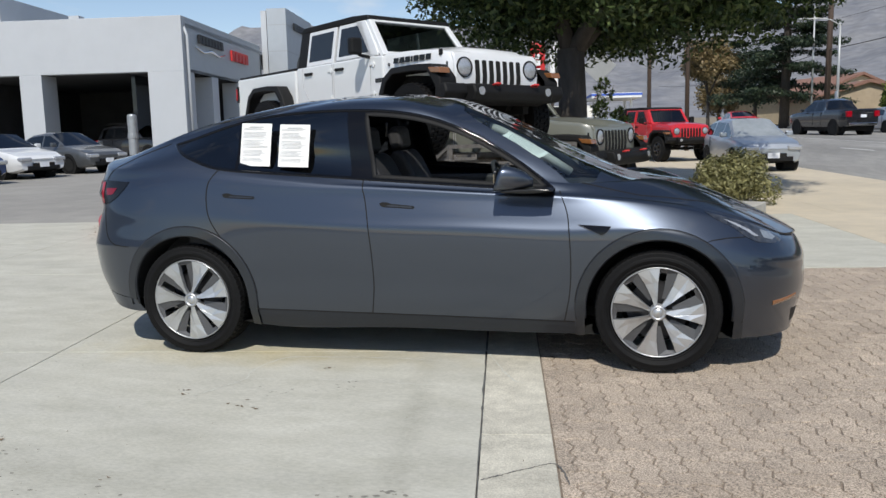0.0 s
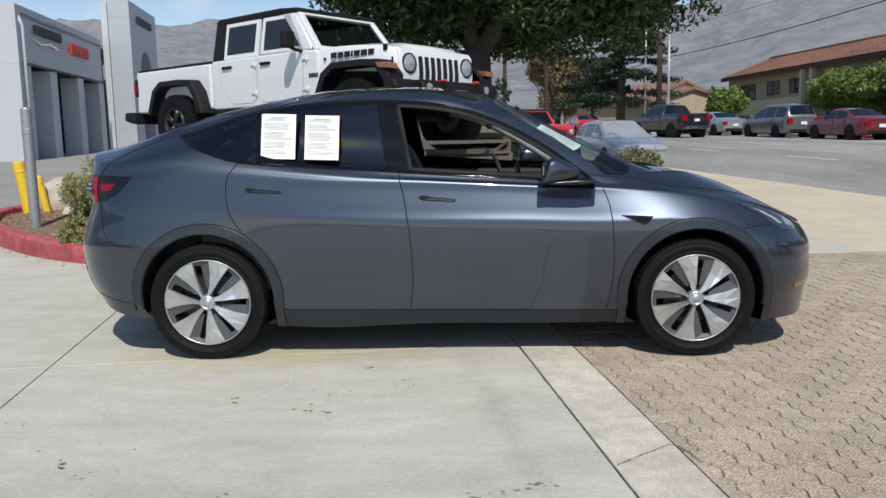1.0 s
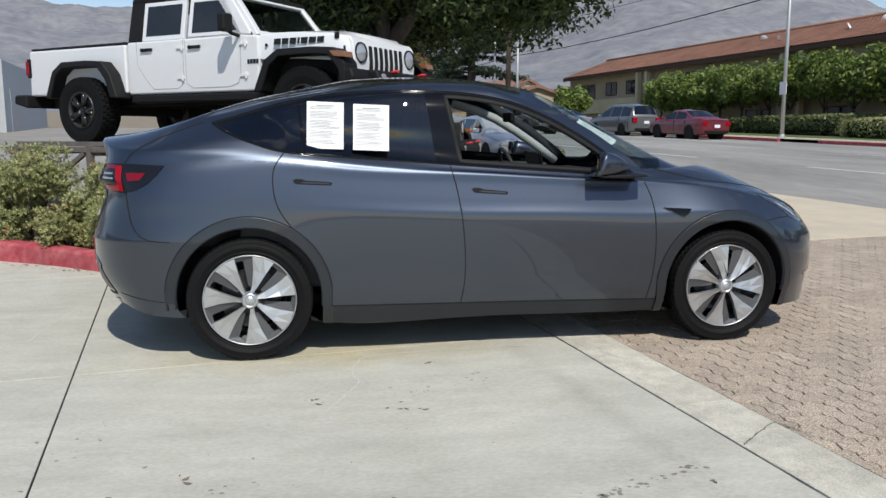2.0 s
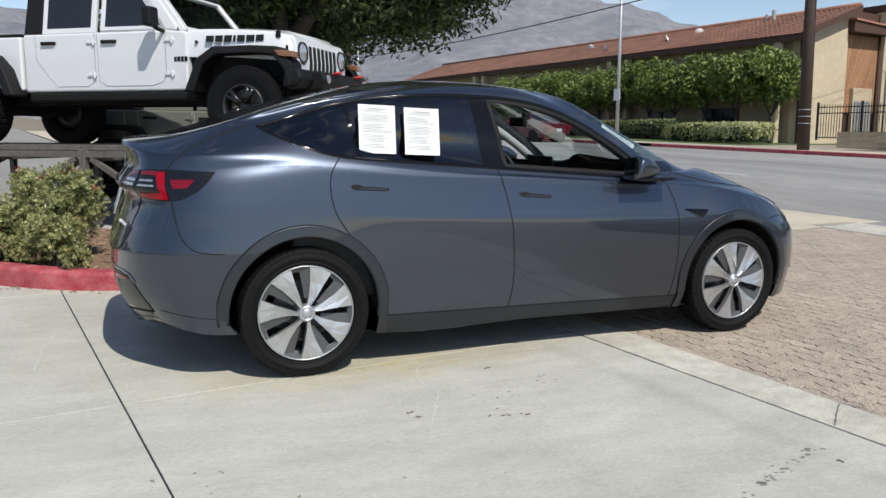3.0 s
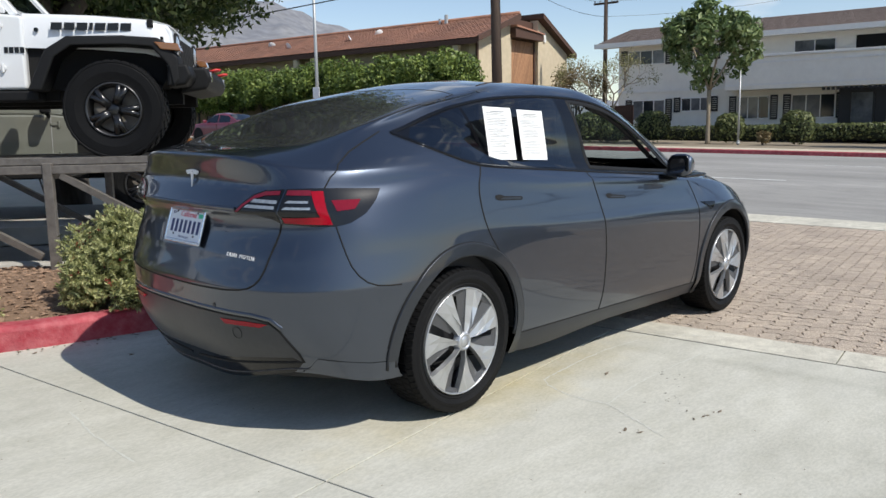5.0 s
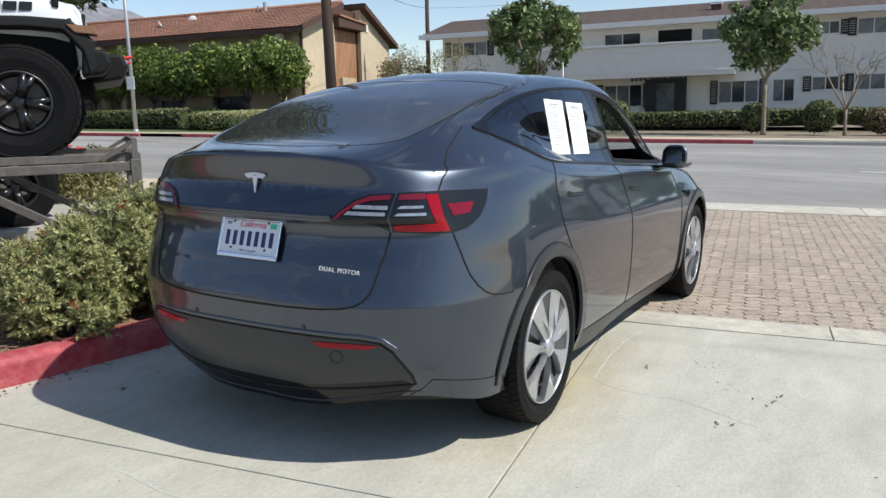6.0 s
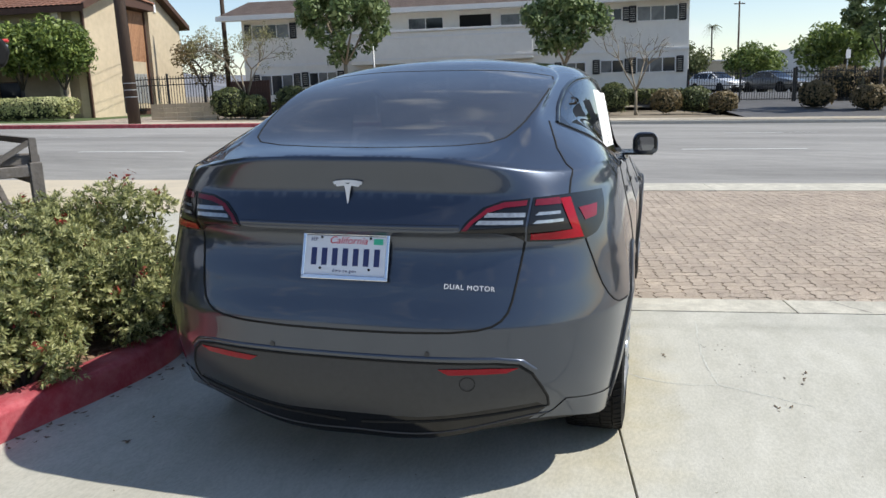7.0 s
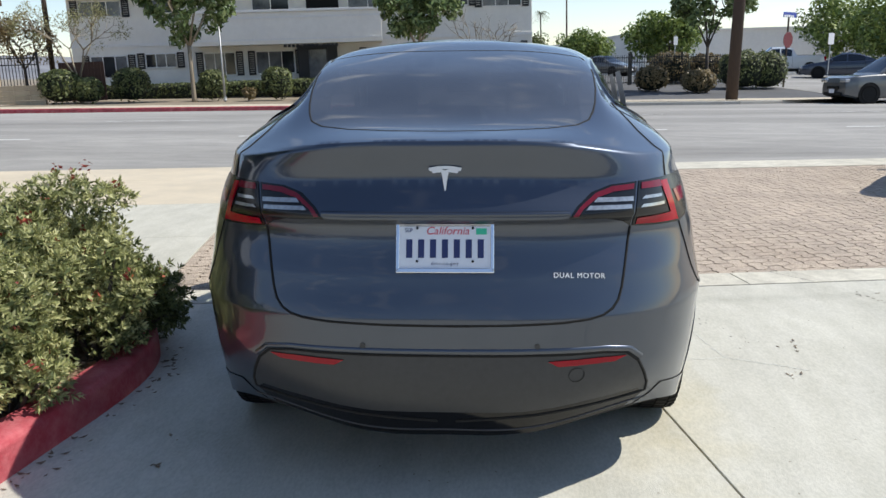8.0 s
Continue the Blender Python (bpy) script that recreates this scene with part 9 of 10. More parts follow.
VAN = dict(length=5.0, width=1.95, deck=[(-2.5, 1.05), (-2.42, 1.08), (-1.5, 1.07), (.9, 1.03), (1.5, 1.02), (2.1, .90), (2.4, .78), (2.5, .62)],
           roof=[(-2.44, 1.07), (-2.15, 1.66), (-1.4, 1.76), (.2, 1.74), (1.5, 1.03)], windows=[(-2.1, -1.15), (-1.08, -.05), (.02, 1.0)], wheels=(-1.45, 1.5), r=.335, category="minivan")
SUV = dict(length=4.45, width=1.82, deck=[(-2.22, 1.02), (-2.15, 1.06), (-1.4, 1.07), (.8, 1.06), (1.1, 1.05), (1.9, .99), (2.15, .92), (2.22, .75)],
           roof=[(-2.15, 1.07), (-1.9, 1.62), (-1.2, 1.72), (.1, 1.70), (.98, 1.06)], windows=[(-1.85, -1.05), (-.98, -.1), (-.03, .68)], wheels=(-1.3, 1.32), r=.36, category="suv", rack=True)
TRUCK = dict(length=5.85, width=2.03, deck=[(-2.925, 1.28), (-2.85, 1.34), (-.85, 1.34), (-.8, 1.28), (1.2, 1.25), (1.6, 1.24), (2.6, 1.15), (2.85, 1.08), (2.925, .85)],
             roof=[(-.95, 1.34), (-.7, 1.84), (-.3, 1.93), (.7, 1.92), (1.5, 1.25)], windows=[(-.62, .12), (.2, 1.1)], wheels=(-1.85, 1.85), r=.41, low=.42, category="pickup truck", bed=(-2.8, -1.0, 1.34))
M["olive_grey_van"] = mat("warm_grey_car_paint", (0.20, 0.205, 0.20), 0.35, 0.6, coat=0.8, spot=0.08)
M["blue_car"] = mat("blue_car_paint", (0.03, 0.06, 0.17), 0.3, 0.4, coat=1.0, spot=0.08)
M["orange_car"] = mat("orange_car_paint", (0.5, 0.12, 0.02), 0.3, coat=1.0, spot=0.08)
M["sunshade"] = mat("silver_sunshade_behind_glass", (0.42, 0.45, 0.46), 0.2, 0.3, second=(0.32, 0.35, 0.36), scale=4, coat=1.0)
AWAY = 98.5
parked_car("hatchback_car", tilted(4.55, 17.9, -80) @ Matrix.Scale(.92, 4), M["silver_car"], "silver-blue hatchback parked at the kerb by the tree", **HATCH, screen="sunshade")
parked_car("pickup_truck", tilted(12.4, 43.0, AWAY + 9), M["black_car"], "black pickup truck in the far lane of the street", **{**TRUCK, "group": ""})
parked_car("sedan_car", tilted(16.3, 46.6, AWAY + 4), M["silver_car"], "silver sedan parked at the far kerb behind the minivan", **SEDAN)
parked_car("minivan", tilted(17.5, 39.4, AWAY), M["olive_grey_van"], "warm grey minivan parked at the far kerb", **VAN)
parked_car("sedan_car", tilted(18.45, 33.2, AWAY), M["maroon_car"], "dark maroon sedan parked at the far kerb", **SEDAN, dark_wheels=True)
parked_car("sedan_car", tilted(-18.9, 20.2, -15, -.03), M["grey_car"], "dark grey sedan parked on the dealer's lot", **SEDAN)
parked_car("sedan_car", tilted(-19.3, 17.4, -15, -.03), M["white_paint_car"], "white sedan parked on the dealer's lot", **SEDAN)
parked_car("coupe_car", tilted(-18.9, 14.4, -15, -.03), M["blue_car"], "blue coupe parked on the dealer's lot", **SEDAN)
parked_car("sedan_car", tilted(3.2, 56, -80), M["orange_car"], "orange car farther up the street", **SEDAN)
parked_car("sedan_car", tilted(8.6, 52, AWAY), M["red_car"], "red car farther up the street", **SEDAN)
parked_car("suv_car", tilted(-22.5, 30.5, -12, -.03), M["black_car"], "black car standing inside the showroom entrance", **SUV)


def rise_pose(s, a, rz):
    x, y = street(s, a)
    return Matrix.Translation((0, 0, court_rise(s))) @ tilted(x, y, rz + 8.5)


parked_car("hatchback_car", rise_pose(55.0, -13.6, -150), M["white_paint_car"], "white hatchback parked in the court behind the gate", **HATCH)
parked_car("sedan_car", rise_pose(53.5, -17.0, -145), M["grey_car"], "dark grey sedan parked in the court behind the gate", **SEDAN)
parked_car("suv_car", rise_pose(24.4, -19.35, 90), M["grey_car"], "grey compact SUV with chrome grille at the corner", **SUV)
parked_car("sedan_car", rise_pose(40.0, -27.2, 60), M["navy_car"], "dark sedan parked on the side street", **SEDAN)
parked_car("pickup_truck", rise_pose(52.0, -29.6, 75), M["white_paint_car"], "white pickup truck parked on the side street", **TRUCK)
parked_car("suv_car", rise_pose(38.0, -31.5, 60), M["silver_car"], "silver SUV parked on the side street", **SUV)


# ---- poles, wires and signs ----
def wood_pole(m, label, h, r=.16, arms=(), lean=(0, 0), bands=True):
    root = thing("utility_pole", m, label, "utility pole", "utility poles")
    bm = bm_new()
    add_tube(bm, [(0, 0, -.3), (lean[0] * .5, lean[1] * .5, h * .5), (lean[0], lean[1], h)], [r, r * .88, r * .72], 16)
    part("shaft", bm, M["pole_wood"], root, smooth=True)
    if bands:
        for z in (1.05, 1.32, 1.58):
            q = z / h
            bm = bm_new()
            c = (lean[0] * q, lean[1] * q)
            add_lathe(bm, [(r * .99 + .004, -.015), (r * .99 + .008, -.015), (r * .99 + .008, .015), (r * .99 + .004, .015)], 16, "z", (c[0], c[1], z))
            part("marker_band", bm, M["sign_grey"], root, "worn pale marker band")
    for z, w, ang in arms:
        bm = bm_new()
        q = z / h
        add_box(bm, (lean[0] * q, lean[1] * q, z), (.10, w, .12), None)
        ob = part("crossarm", bm, M["pole_wood"], root)
        ob.matrix_basis = pose(0, 0, 0, 0, 0, ang)
        for y in (-.46, -.25, .25, .46):
            bm = bm_new()
            add_lathe(bm, [(0, .06), (.03, .06), (.045, .10), (.03, .13), (.05, .16), (.02, .22), (0, .22)], 10, "z", (lean[0] * q, lean[1] * q + y * w, z))
            ob = part("insulator", bm, M["sign_grey"], root)
            ob.matrix_basis = pose(0, 0, 0, 0, 0, ang)
    return root


def lamp_post(m, label, h, r=.07, arm=None, box=False):
    root = thing("street_lamp", m, label, "street lamp", "street lamps")
    bm = bm_new()
    add_tube(bm, [(0, 0, -.2), (0, 0, h * .5), (0, 0, h)], [r, r * .85, r * .65], 14)
    part("post", bm, M["galv"], root, smooth=True)
    bm = bm_new()
    add_lathe(bm, [(0, 0), (r * 2, 0), (r * 2, .03), (r * 1.4, .06), (r * 1.1, .16), (0, .16)], 16, "z")
    part("base_collar", bm, M["galv"], root)
    if arm:
        bm = bm_new()
        add_tube(bm, [(0, 0, h - .2), (arm[0] * .3, arm[1] * .3, h + .25), (arm[0] * .7, arm[1] * .7, h + .4), (arm[0], arm[1], h + .4)], [.045, .04, .035, .03], 8)
        part("arm", bm, M["galv"], root)
        bm = bm_new()
        add_box(bm, (arm[0] * 1.15, arm[1] * 1.15, h + .38), (.3 + abs(arm[0]) * .2, .3 + abs(arm[1]) * .2, .12))
        soft(part("lamp_head", bm, M["sign_grey"], root), .04)
    if box:
        bm = bm_new()
        add_box(bm, (-.09, 0, 2.35), (.03, .46, .60))
        soft(part("sign_plate", bm, M["sign_white"], root, "small white sign"), .01)
    return root


P1 = street(25.3, 15.2)
wood_pole(upright_st(25.3, 15.2, 0, .13), "dark creosoted utility pole with white bands on the red kerb", 11.5, .24, ((10.4, 2.4, 0), (9.3, 1.8, 0)), (.25, .35))
wood_pole(upright_st(25.7, -13.75, 0, .13), "brown leaning wooden utility pole on the corner", 11.0, .235, ((10.2, 2.2, 0),), (.15, -.55), False)
wood_pole(upright_st(25.4, 59.0, 0, .13), "brown wooden utility pole up the street", 12.0, .24, ((11, 2.4, 0),), (.1, 0), False)
wood_pole(upright(39.6, 24.0, 8.5, .3), "slim dark utility pole behind the apartments", 9.6, .15, ((8.0, 1.6, 0), (9.1, 1.2, 0)), (.05, 0), False)
wood_pole(upright(2.5, 40.5, 0), "dark utility pole beside the sidewalk", 9.5, .12, (), (0, 0), False)
wood_pole(upright(3.8, 30.4, 0), "dark utility pole beside the sidewalk", 9.0, .10, (), (0, 0), False)
wood_pole(upright_st(40, 140, 0), "far utility pole with crossarms against the hills", 13.0, .16, ((12.6, 2.6, 60), (11.4, 2.6, 60), (10, 2.2, 60)), (0, 0), False)
wood_pole(upright_st(60, -12.2, 0, .9), "slim dark utility pole behind the parking court", 10.5, .13, ((9.8, 1.2, 0),), (0, 0), False)
wood_pole(upright_st(120, -31, 0, .9), "far utility pole over the trees", 13, .16, ((12.6, 1.6, 0),), (0, 0), False)
lamp_post(upright_st(26.0, 26.5, 0, .14), "grey steel street lamp with a small white sign", 9.0, .10, (-1.6, 0), True)
lamp_post(upright_st(25.2, 56.5, 0, .14), "pale steel street lamp up the street", 7.6, .12, (-2.2, .3), True)
lamp_post(upright_st(25.2, 61.5, 0, .14), "thin white pole up the street", 9.5, .09)
lamp_post(upright_st(8.3, 62, 0, .0), "distant pale street lamp", 7.0, .09, (1.8, 0))
lamp_post(upright_st(9.0, 90, 0, .0), "distant pale street lamp", 7.0, .09, (1.8, 0))
lamp_post(upright_st(31.0, 6.6, 0, .18), "thin white support post beside the street tree", 3.1, .05)


def wire(name, p, q, sag, r=.012, label="black overhead cable sagging between poles"):
    p, q = Vector(p), Vector(q)
    pts = []
    for k in range(25):
        t = k / 24
        v = p.lerp(q, t)
        pts.append((v.x, v.y, v.z - sag * 4 * t * (1 - t)))
    bm = bm_new()
    add_tube(bm, pts, r, 5)
    ob = part(name, bm, M["iron"])
    tagged(ob, label, "cable", "overhead cables")


def over(s, a, h):
    x, y = street(s, a)
    return (x, y, ground(x, y) + h)


for ds, h, sag, r in ((-1.0, 10.6, .5, .010), (-.4, 10.6, .55, .010), (.9, 10.6, .5, .010), (.0, 7.6, .5, .030), (.1, 9.0, .5, .014)):
    far = {7.6: 6.0, 9.0: 8.2}.get(h, h + .9)
    wire("overhead_cable", over(25.4 + ds, 59, far), over(25.4 + ds, 15.4, h), sag, r)
    wire("overhead_cable", over(25.4 + ds, 15.4, h), over(25.7 + ds, -14.2, h), sag, r)
    wire("overhead_cable", over(25.4 + ds, 59, far), over(26 + ds, 130, far + .3), sag * 2, r)
    wire("overhead_cable", over(25.7 + ds, -14.2, h), over(26 + ds, -60, h), sag, r)
tail = Vector((39.6, 24.0, ground(39.6, 24.0) + .3))
for y, z in ((-.7, 8.2), (.7, 8.2), (0, 9.3), (0, 7.2)):
    wire("overhead_cable", over(25.5, 15.5, 8.3 + (z - 8) * .8), tail + Vector((0, y, z)), .5, .012)
    wire("overhead_cable", tail + Vector((0, y, z)), (58, 14, 12 + z - 8), .5, .010)


def board_sign(name, m, label, post_h, post_r, boards):
    """A sign post with flat boards: (shape, material, height, width, tall, turn)."""
    root = thing(name, m, label, "sign")
    bm = bm_new()
    add_tube(bm, [(0, 0, -.2), (0, 0, post_h)], post_r, 8)
    part("post", bm, M["galv"] if name != "stop_sign" else M["pole_wood"], root)
    for shape, material, z, w, h, turn in boards:
        bm = bm_new()
        if shape == "oct":
            pts = [(w / 2 * math.cos(radians(22.5 + 45 * k)), z + w / 2 * math.sin(radians(22.5 + 45 * k))) for k in range(8)]
        elif shape == "diamond":
            pts = [(w / 2 * math.cos(radians(90 * k)), z + w / 2 * math.sin(radians(90 * k))) for k in range(4)]
        else:
            pts = [(-w / 2, z - h / 2), (w / 2, z - h / 2), (w / 2, z + h / 2), (-w / 2, z + h / 2)]
        add_prism(bm, pts, -post_r - .012, -post_r, "y")
        ob = part("board", bm, M[material], root)
        ob.matrix_basis = pose(0, 0, 0, 0, 0, turn)
        soft(ob, .004, 1)
    return root


board_sign("warning_sign", upright(.5, 18.6, -8), "grey back of a diamond road sign on a pale post", 3.4, .07, (("diamond", "sign_grey", 2.95, 1.0, 0, 0),))
stop = board_sign("stop_sign", rise_pose(33.2, -19.9, -62), "red stop sign with a blue street-name blade on a brown post", 3.55, .045,
                  (("oct", "sign_maroon", 2.25, .80, 0, 0), ("rect", "sign_blue", 3.42, 1.05, .24, 0)))
bars([.16, .12, .14, .12, .10], .10, .03, M["sign_white"], stop, pose(-.08, -.065, 3.36, 90), name="street_name_bar")
board_sign("parking_sign", rise_pose(38, -25.0, -70), "small white parking sign on a dark post", 2.6, .03, (("rect", "sign_white", 2.25, .45, .6, 0),))
board_sign("parking_sign", rise_pose(36.5, -15.6, -75), "small white parking sign on a thin post", 2.5, .03, (("rect", "sign_white", 2.2, .25, .42, 0),))
board_sign("station_price_sign", upright_st(11, 115, 0), "blue and white filling-station sign in the distance", 6.0, .2, (("rect", "gas_blue", 5.0, 3.0, 2.2, 0), ("rect", "sign_white", 3.2, 3.0, 1.0, 0)))


def banner(m, cloth, mark, label):
    root = thing("banner", m, label, "banner", "lot banners")
    bm = bm_new()
    add_tube(bm, [(0, 0, 0), (0, 0, 4.6)], .035, 8)
    part("pole", bm, M["galv"], root)
    bm = bm_new()
    n, rows = 14, []
    for j in range(n + 1):
        z = 2.75 + 1.75 * j / n
        rows.append([bm.verts.new((.05 + .60 * i / 5, .05 * math.sin(z * 3 + i) * i / 5, z - .03 * i * (1 - j / n))) for i in range(6)])
    for a, b in zip(rows, rows[1:]):
        for i in range(5):
            bm.faces.new((a[i], a[i + 1], b[i + 1], b[i]))
    ob = part("cloth", bm, M[cloth], root, smooth=True)
    mod = ob.modifiers.new("thickness", "SOLIDIFY")
    mod.thickness = .006
    for z, h in ((3.35, .28), (3.7, .2), (3.95, .2)):
        bm = bm_new()
        add_box(bm, (.36, -.07, z), (.22, .01, h))
        part("printed_mark", bm, M[mark], root)


banner(upright(-2.55, 27.0, 5), "sign_red", "sign_white", "red dealer banner on a pole")
banner(upright(-1.75, 27.0, 5), "sign_white", "iron", "white dealer banner on a pole")


# ---- small street furniture near the planter ----
def bollard(m, material, h, r, label, lean=(0, 0)):
    root = thing("bollard", m, label, "bollard")
    bm = bm_new()
    add_lathe(bm, [(0, -.1), (r, -.1), (r, h - .03), (r * .8, h - .008), (0, h)], 20, "z")
    ob = part("pipe", bm, material, root, smooth=False)
    ob.matrix_basis = pose(0, 0, 0, lean[0], lean[1], 0)
    bm = bm_new()
    add_lathe(bm, [(r + .001, h * .78), (r + .006, h * .785), (r + .006, h * .82), (r + .001, h * .825)], 20, "z")
    ob = part("collar", bm, material, root)
    ob.matrix_basis = pose(0, 0, 0, lean[0], lean[1], 0)


M["pale_pipe"] = mat("pale_painted_pipe", (0.36, 0.38, 0.40), 0.45, 0.5, spot=0.2, scale=20)
bollard(upright(-5.41, 4.46, 0, .11), M["pale_pipe"], 1.55, .064, "grey galvanised steel post in the planter")
bollard(upright(-6.46, 6.24, 0, .1), M["yellow_metal"], .82, .085, "short yellow post leaning by the planter kerb", (0, -8))
bollard(upright(-6.22, 6.3, 0, .1), M["yellow_metal"], .6, .055, "thin yellow post behind the leaning one", (0, -10))


def boulder(m, size, seed, label, mt):
    bm = bm_new()
    bmesh.ops.create_icosphere(bm, subdivisions=4, radius=1.0)
    for v in bm.verts:
        n = noise.fractal(v.co * 1.1 + Vector((seed, 0, 0)), .9, 2.0, 5)
        v.co *= 1 + .22 * n
        v.co = Vector((v.co.x * size[0], v.co.y * size[1], max(v.co.z, -.5) * size[2]))
    ob = part("boulder", bm, mt, smooth=True)
    ob.matrix_world = m
    tagged(ob, label, "boulder", "planter boulders")


boulder(upright(-6.2, 6.75, 30, .27), (.40, .30, .36), 3, "pale rounded boulder in the planter", M["rock"])
boulder(upright(-5.62, 6.05, 70, .14), (.22, .17, .15), 7, "small white rock in the planter", M["rock"])


def bin_can(m, label):
    root = thing("trash_can", m, label, "trash can")
    bm = bm_new()
    add_lathe(bm, [(0, 0), (.27, 0), (.30, .85), (.31, .86), (.31, .92), (.25, 1.0), (0, 1.02)], 24, "z")
    part("drum", bm, M["sign_grey"], root)
    bm = bm_new()
    add_lathe(bm, [(.18, 1.0), (.20, 1.0), (.20, 1.05), (.18, 1.05)], 24, "z")
    part("rim_ring", bm, M["black_plastic"], root)


bin_can(upright(1.9, 24.5), "grey street trash can by the parked cars")


# ---- fences across the street ----
def iron_fence(name, m, length, h, label, step=.13, gate=False):
    root = thing(name, m, label, "gate" if gate else "fence", kind="structure")
    for z in (.12, h * .55 if gate else h - .35, h - .08):
        bm = bm_new()
        add_box(bm, (length / 2, 0, z), (length, .035, .04))
        part("rail", bm, M["iron"], root)
    n = int(length / step)
    d = None
    for k in range(n + 1):
        if d is None:
            bm = bm_new()
            add_box(bm, (0, 0, h / 2), (.022, .022, h))
            d = part("picket", bm, M["iron"], root)
            ob = d
        else:
            ob = new("picket", d.data)
            ob.parent = root
        ob.matrix_basis = pose(k * step, 0, .05)
    for x in (0, length / 2, length):
        bm = bm_new()
        add_box(bm, (x, 0, (h + .15) / 2), (.08, .08, h + .15))
        part("post", bm, M["iron"], root)


iron_fence("iron_fence", upright_st(30.5, 14.0, 90, .55), 4.2, 1.55, "black iron picket fence on the low block wall")
iron_fence("iron_gate", rise_pose(36.0, -13.0, 90), 5.0, 1.45, "black iron sliding gate of the parking court", .12, True)
iron_fence("iron_fence", rise_pose(36.0, -18.5, 90), 5.4, 1.5, "black iron picket fence behind the bushes", .13)


def block_wall():
    root = thing("block_wall", upright_st(29.6, 13.6, 90, .12), "low tan split-block garden wall", "wall", kind="structure")
    first = None
    for row in range(4):
        for k in range(5):
            x = .2 + k * .61
            if first is None:
                bm = bm_new()
                add_box(bm, (0, 0, 0), (.60, .2, .19))
                first = part("block", bm, M["block_wall"], root)
                ob = first
            else:
                ob = new("block", first.data)
                ob.parent = root
            ob.matrix_basis = pose(x, 0, .1 + row * .2)


block_wall()


def board_fence():
    root = thing("board_fence", upright_st(33.0, 12.2, 90, .2), "dark brown board fence beside the drive", "fence", kind="structure")
    first = None
    for k in range(14):
        if first is None:
            bm = bm_new()
            add_box(bm, (0, 0, .85), (.135, .025, 1.7))
            first = part("board", bm, M["brown_wood"], root)
            ob = first
        else:
            ob = new("board", first.data)
            ob.parent = root
        ob.matrix_basis = pose(k * .14, .006 * (k % 2), 0)


board_fence()
# ---- wear on the driveway ----
def stain_patch(material, centre, size, turn, tint, low=.35, scale=5.0):
    """A stain of its own ragged shape, mixed into a surface's colour."""
    n, l = material.node_tree.nodes, material.node_tree.links
    b = n["Principled BSDF"]
    old = b.inputs["Base Color"].links[0].from_socket
    ge, mp, le, no, ad, mr, mx = (n.new("ShaderNodeNewGeometry"), n.new("ShaderNodeMapping"), n.new("ShaderNodeVectorMath"), n.new("ShaderNodeTexNoise"),
                                  n.new("ShaderNodeMath"), n.new("ShaderNodeMapRange"), n.new("ShaderNodeMixRGB"))
    mp.vector_type = "TEXTURE"
    mp.inputs["Location"].default_value = (*centre, 0)
    mp.inputs["Rotation"].default_value = (0, 0, radians(turn))
    mp.inputs["Scale"].default_value = (size[0], size[1], 50)
    le.operation, ad.operation, mx.blend_type = "LENGTH", "ADD", "MULTIPLY"
    no.inputs["Scale"].default_value, no.inputs["Detail"].default_value = scale, 6.0
    l.new(ge.outputs["Position"], mp.inputs["Vector"])
    l.new(ge.outputs["Position"], no.inputs["Vector"])
    l.new(mp.outputs["Vector"], le.inputs[0])
    l.new(le.outputs["Value"], ad.inputs[0])
    l.new(no.outputs["Fac"], ad.inputs[1])
    l.new(ad.outputs[0], mr.inputs[0])
    mr.inputs[1].default_value, mr.inputs[2].default_value, mr.inputs[3].default_value, mr.inputs[4].default_value = low, 1.35, 1.0, 0.0
    l.new(mr.outputs[0], mx.inputs[0])
    l.new(old, mx.inputs[1])
    mx.inputs[2].default_value = (*tint, 1)
    l.new(mx.outputs[0], b.inputs["Base Color"])


stain_patch(M["concrete"], (-1.0, -.86), (1.7, .42), 3, (.93, .84, .62))
stain_patch(M["concrete"], (.26, -1.9), (.13, 2.6), 8.5, (.86, .86, .85), scale=9)
stain_patch(M["concrete"], (-1.2, -2.9), (2.6, 1.0), 5, (.88, .88, .87), scale=7)
stain_patch(M["concrete"], (-2.3, .9), (1.6, .7), -12, (.90, .89, .87), scale=6)
stain_patch(M["paver"], (1.6, -2.6), (1.6, .5), 20, (.86, .84, .82), scale=4)
M["efflorescence"] = mat("pale_mineral_line", (0.56, 0.56, 0.50), 0.9, spot=0.2, scale=60)
M["dry_bit"] = mat("dry_leaf_bit", (0.22, 0.17, 0.12), 0.9, spot=0.6, scale=300)
M["grime"] = mat("dark_grime", (0.13, 0.13, 0.125), 0.95, spot=0.4, scale=200)


def crack(pts, width, material, seed, label, high=.0012):
    rng = np.random.default_rng(seed)
    line = smooth_line(pts, 14)
    verts, faces = [], []
    for i, p in enumerate(line):
        d = (line[min(i + 1, len(line) - 1)] - line[max(i - 1, 0)]).normalized()
        nrm = Vector((-d.y, d.x))
        w = width * (.35 + .9 * rng.random()) * (1 if 0 < i < len(line) - 1 else .2)
        c = p + nrm * rng.normal(0, width * .35)
        for q in (-.5, .5):
            x, y = c + nrm * w * q
            verts.append((x, y, ground(x, y) + high))
    faces = [(2 * i, 2 * i + 1, 2 * i + 3, 2 * i + 2) for i in range(len(line) - 1)]
    raw_mesh("crack", verts, faces, material, bed, label)


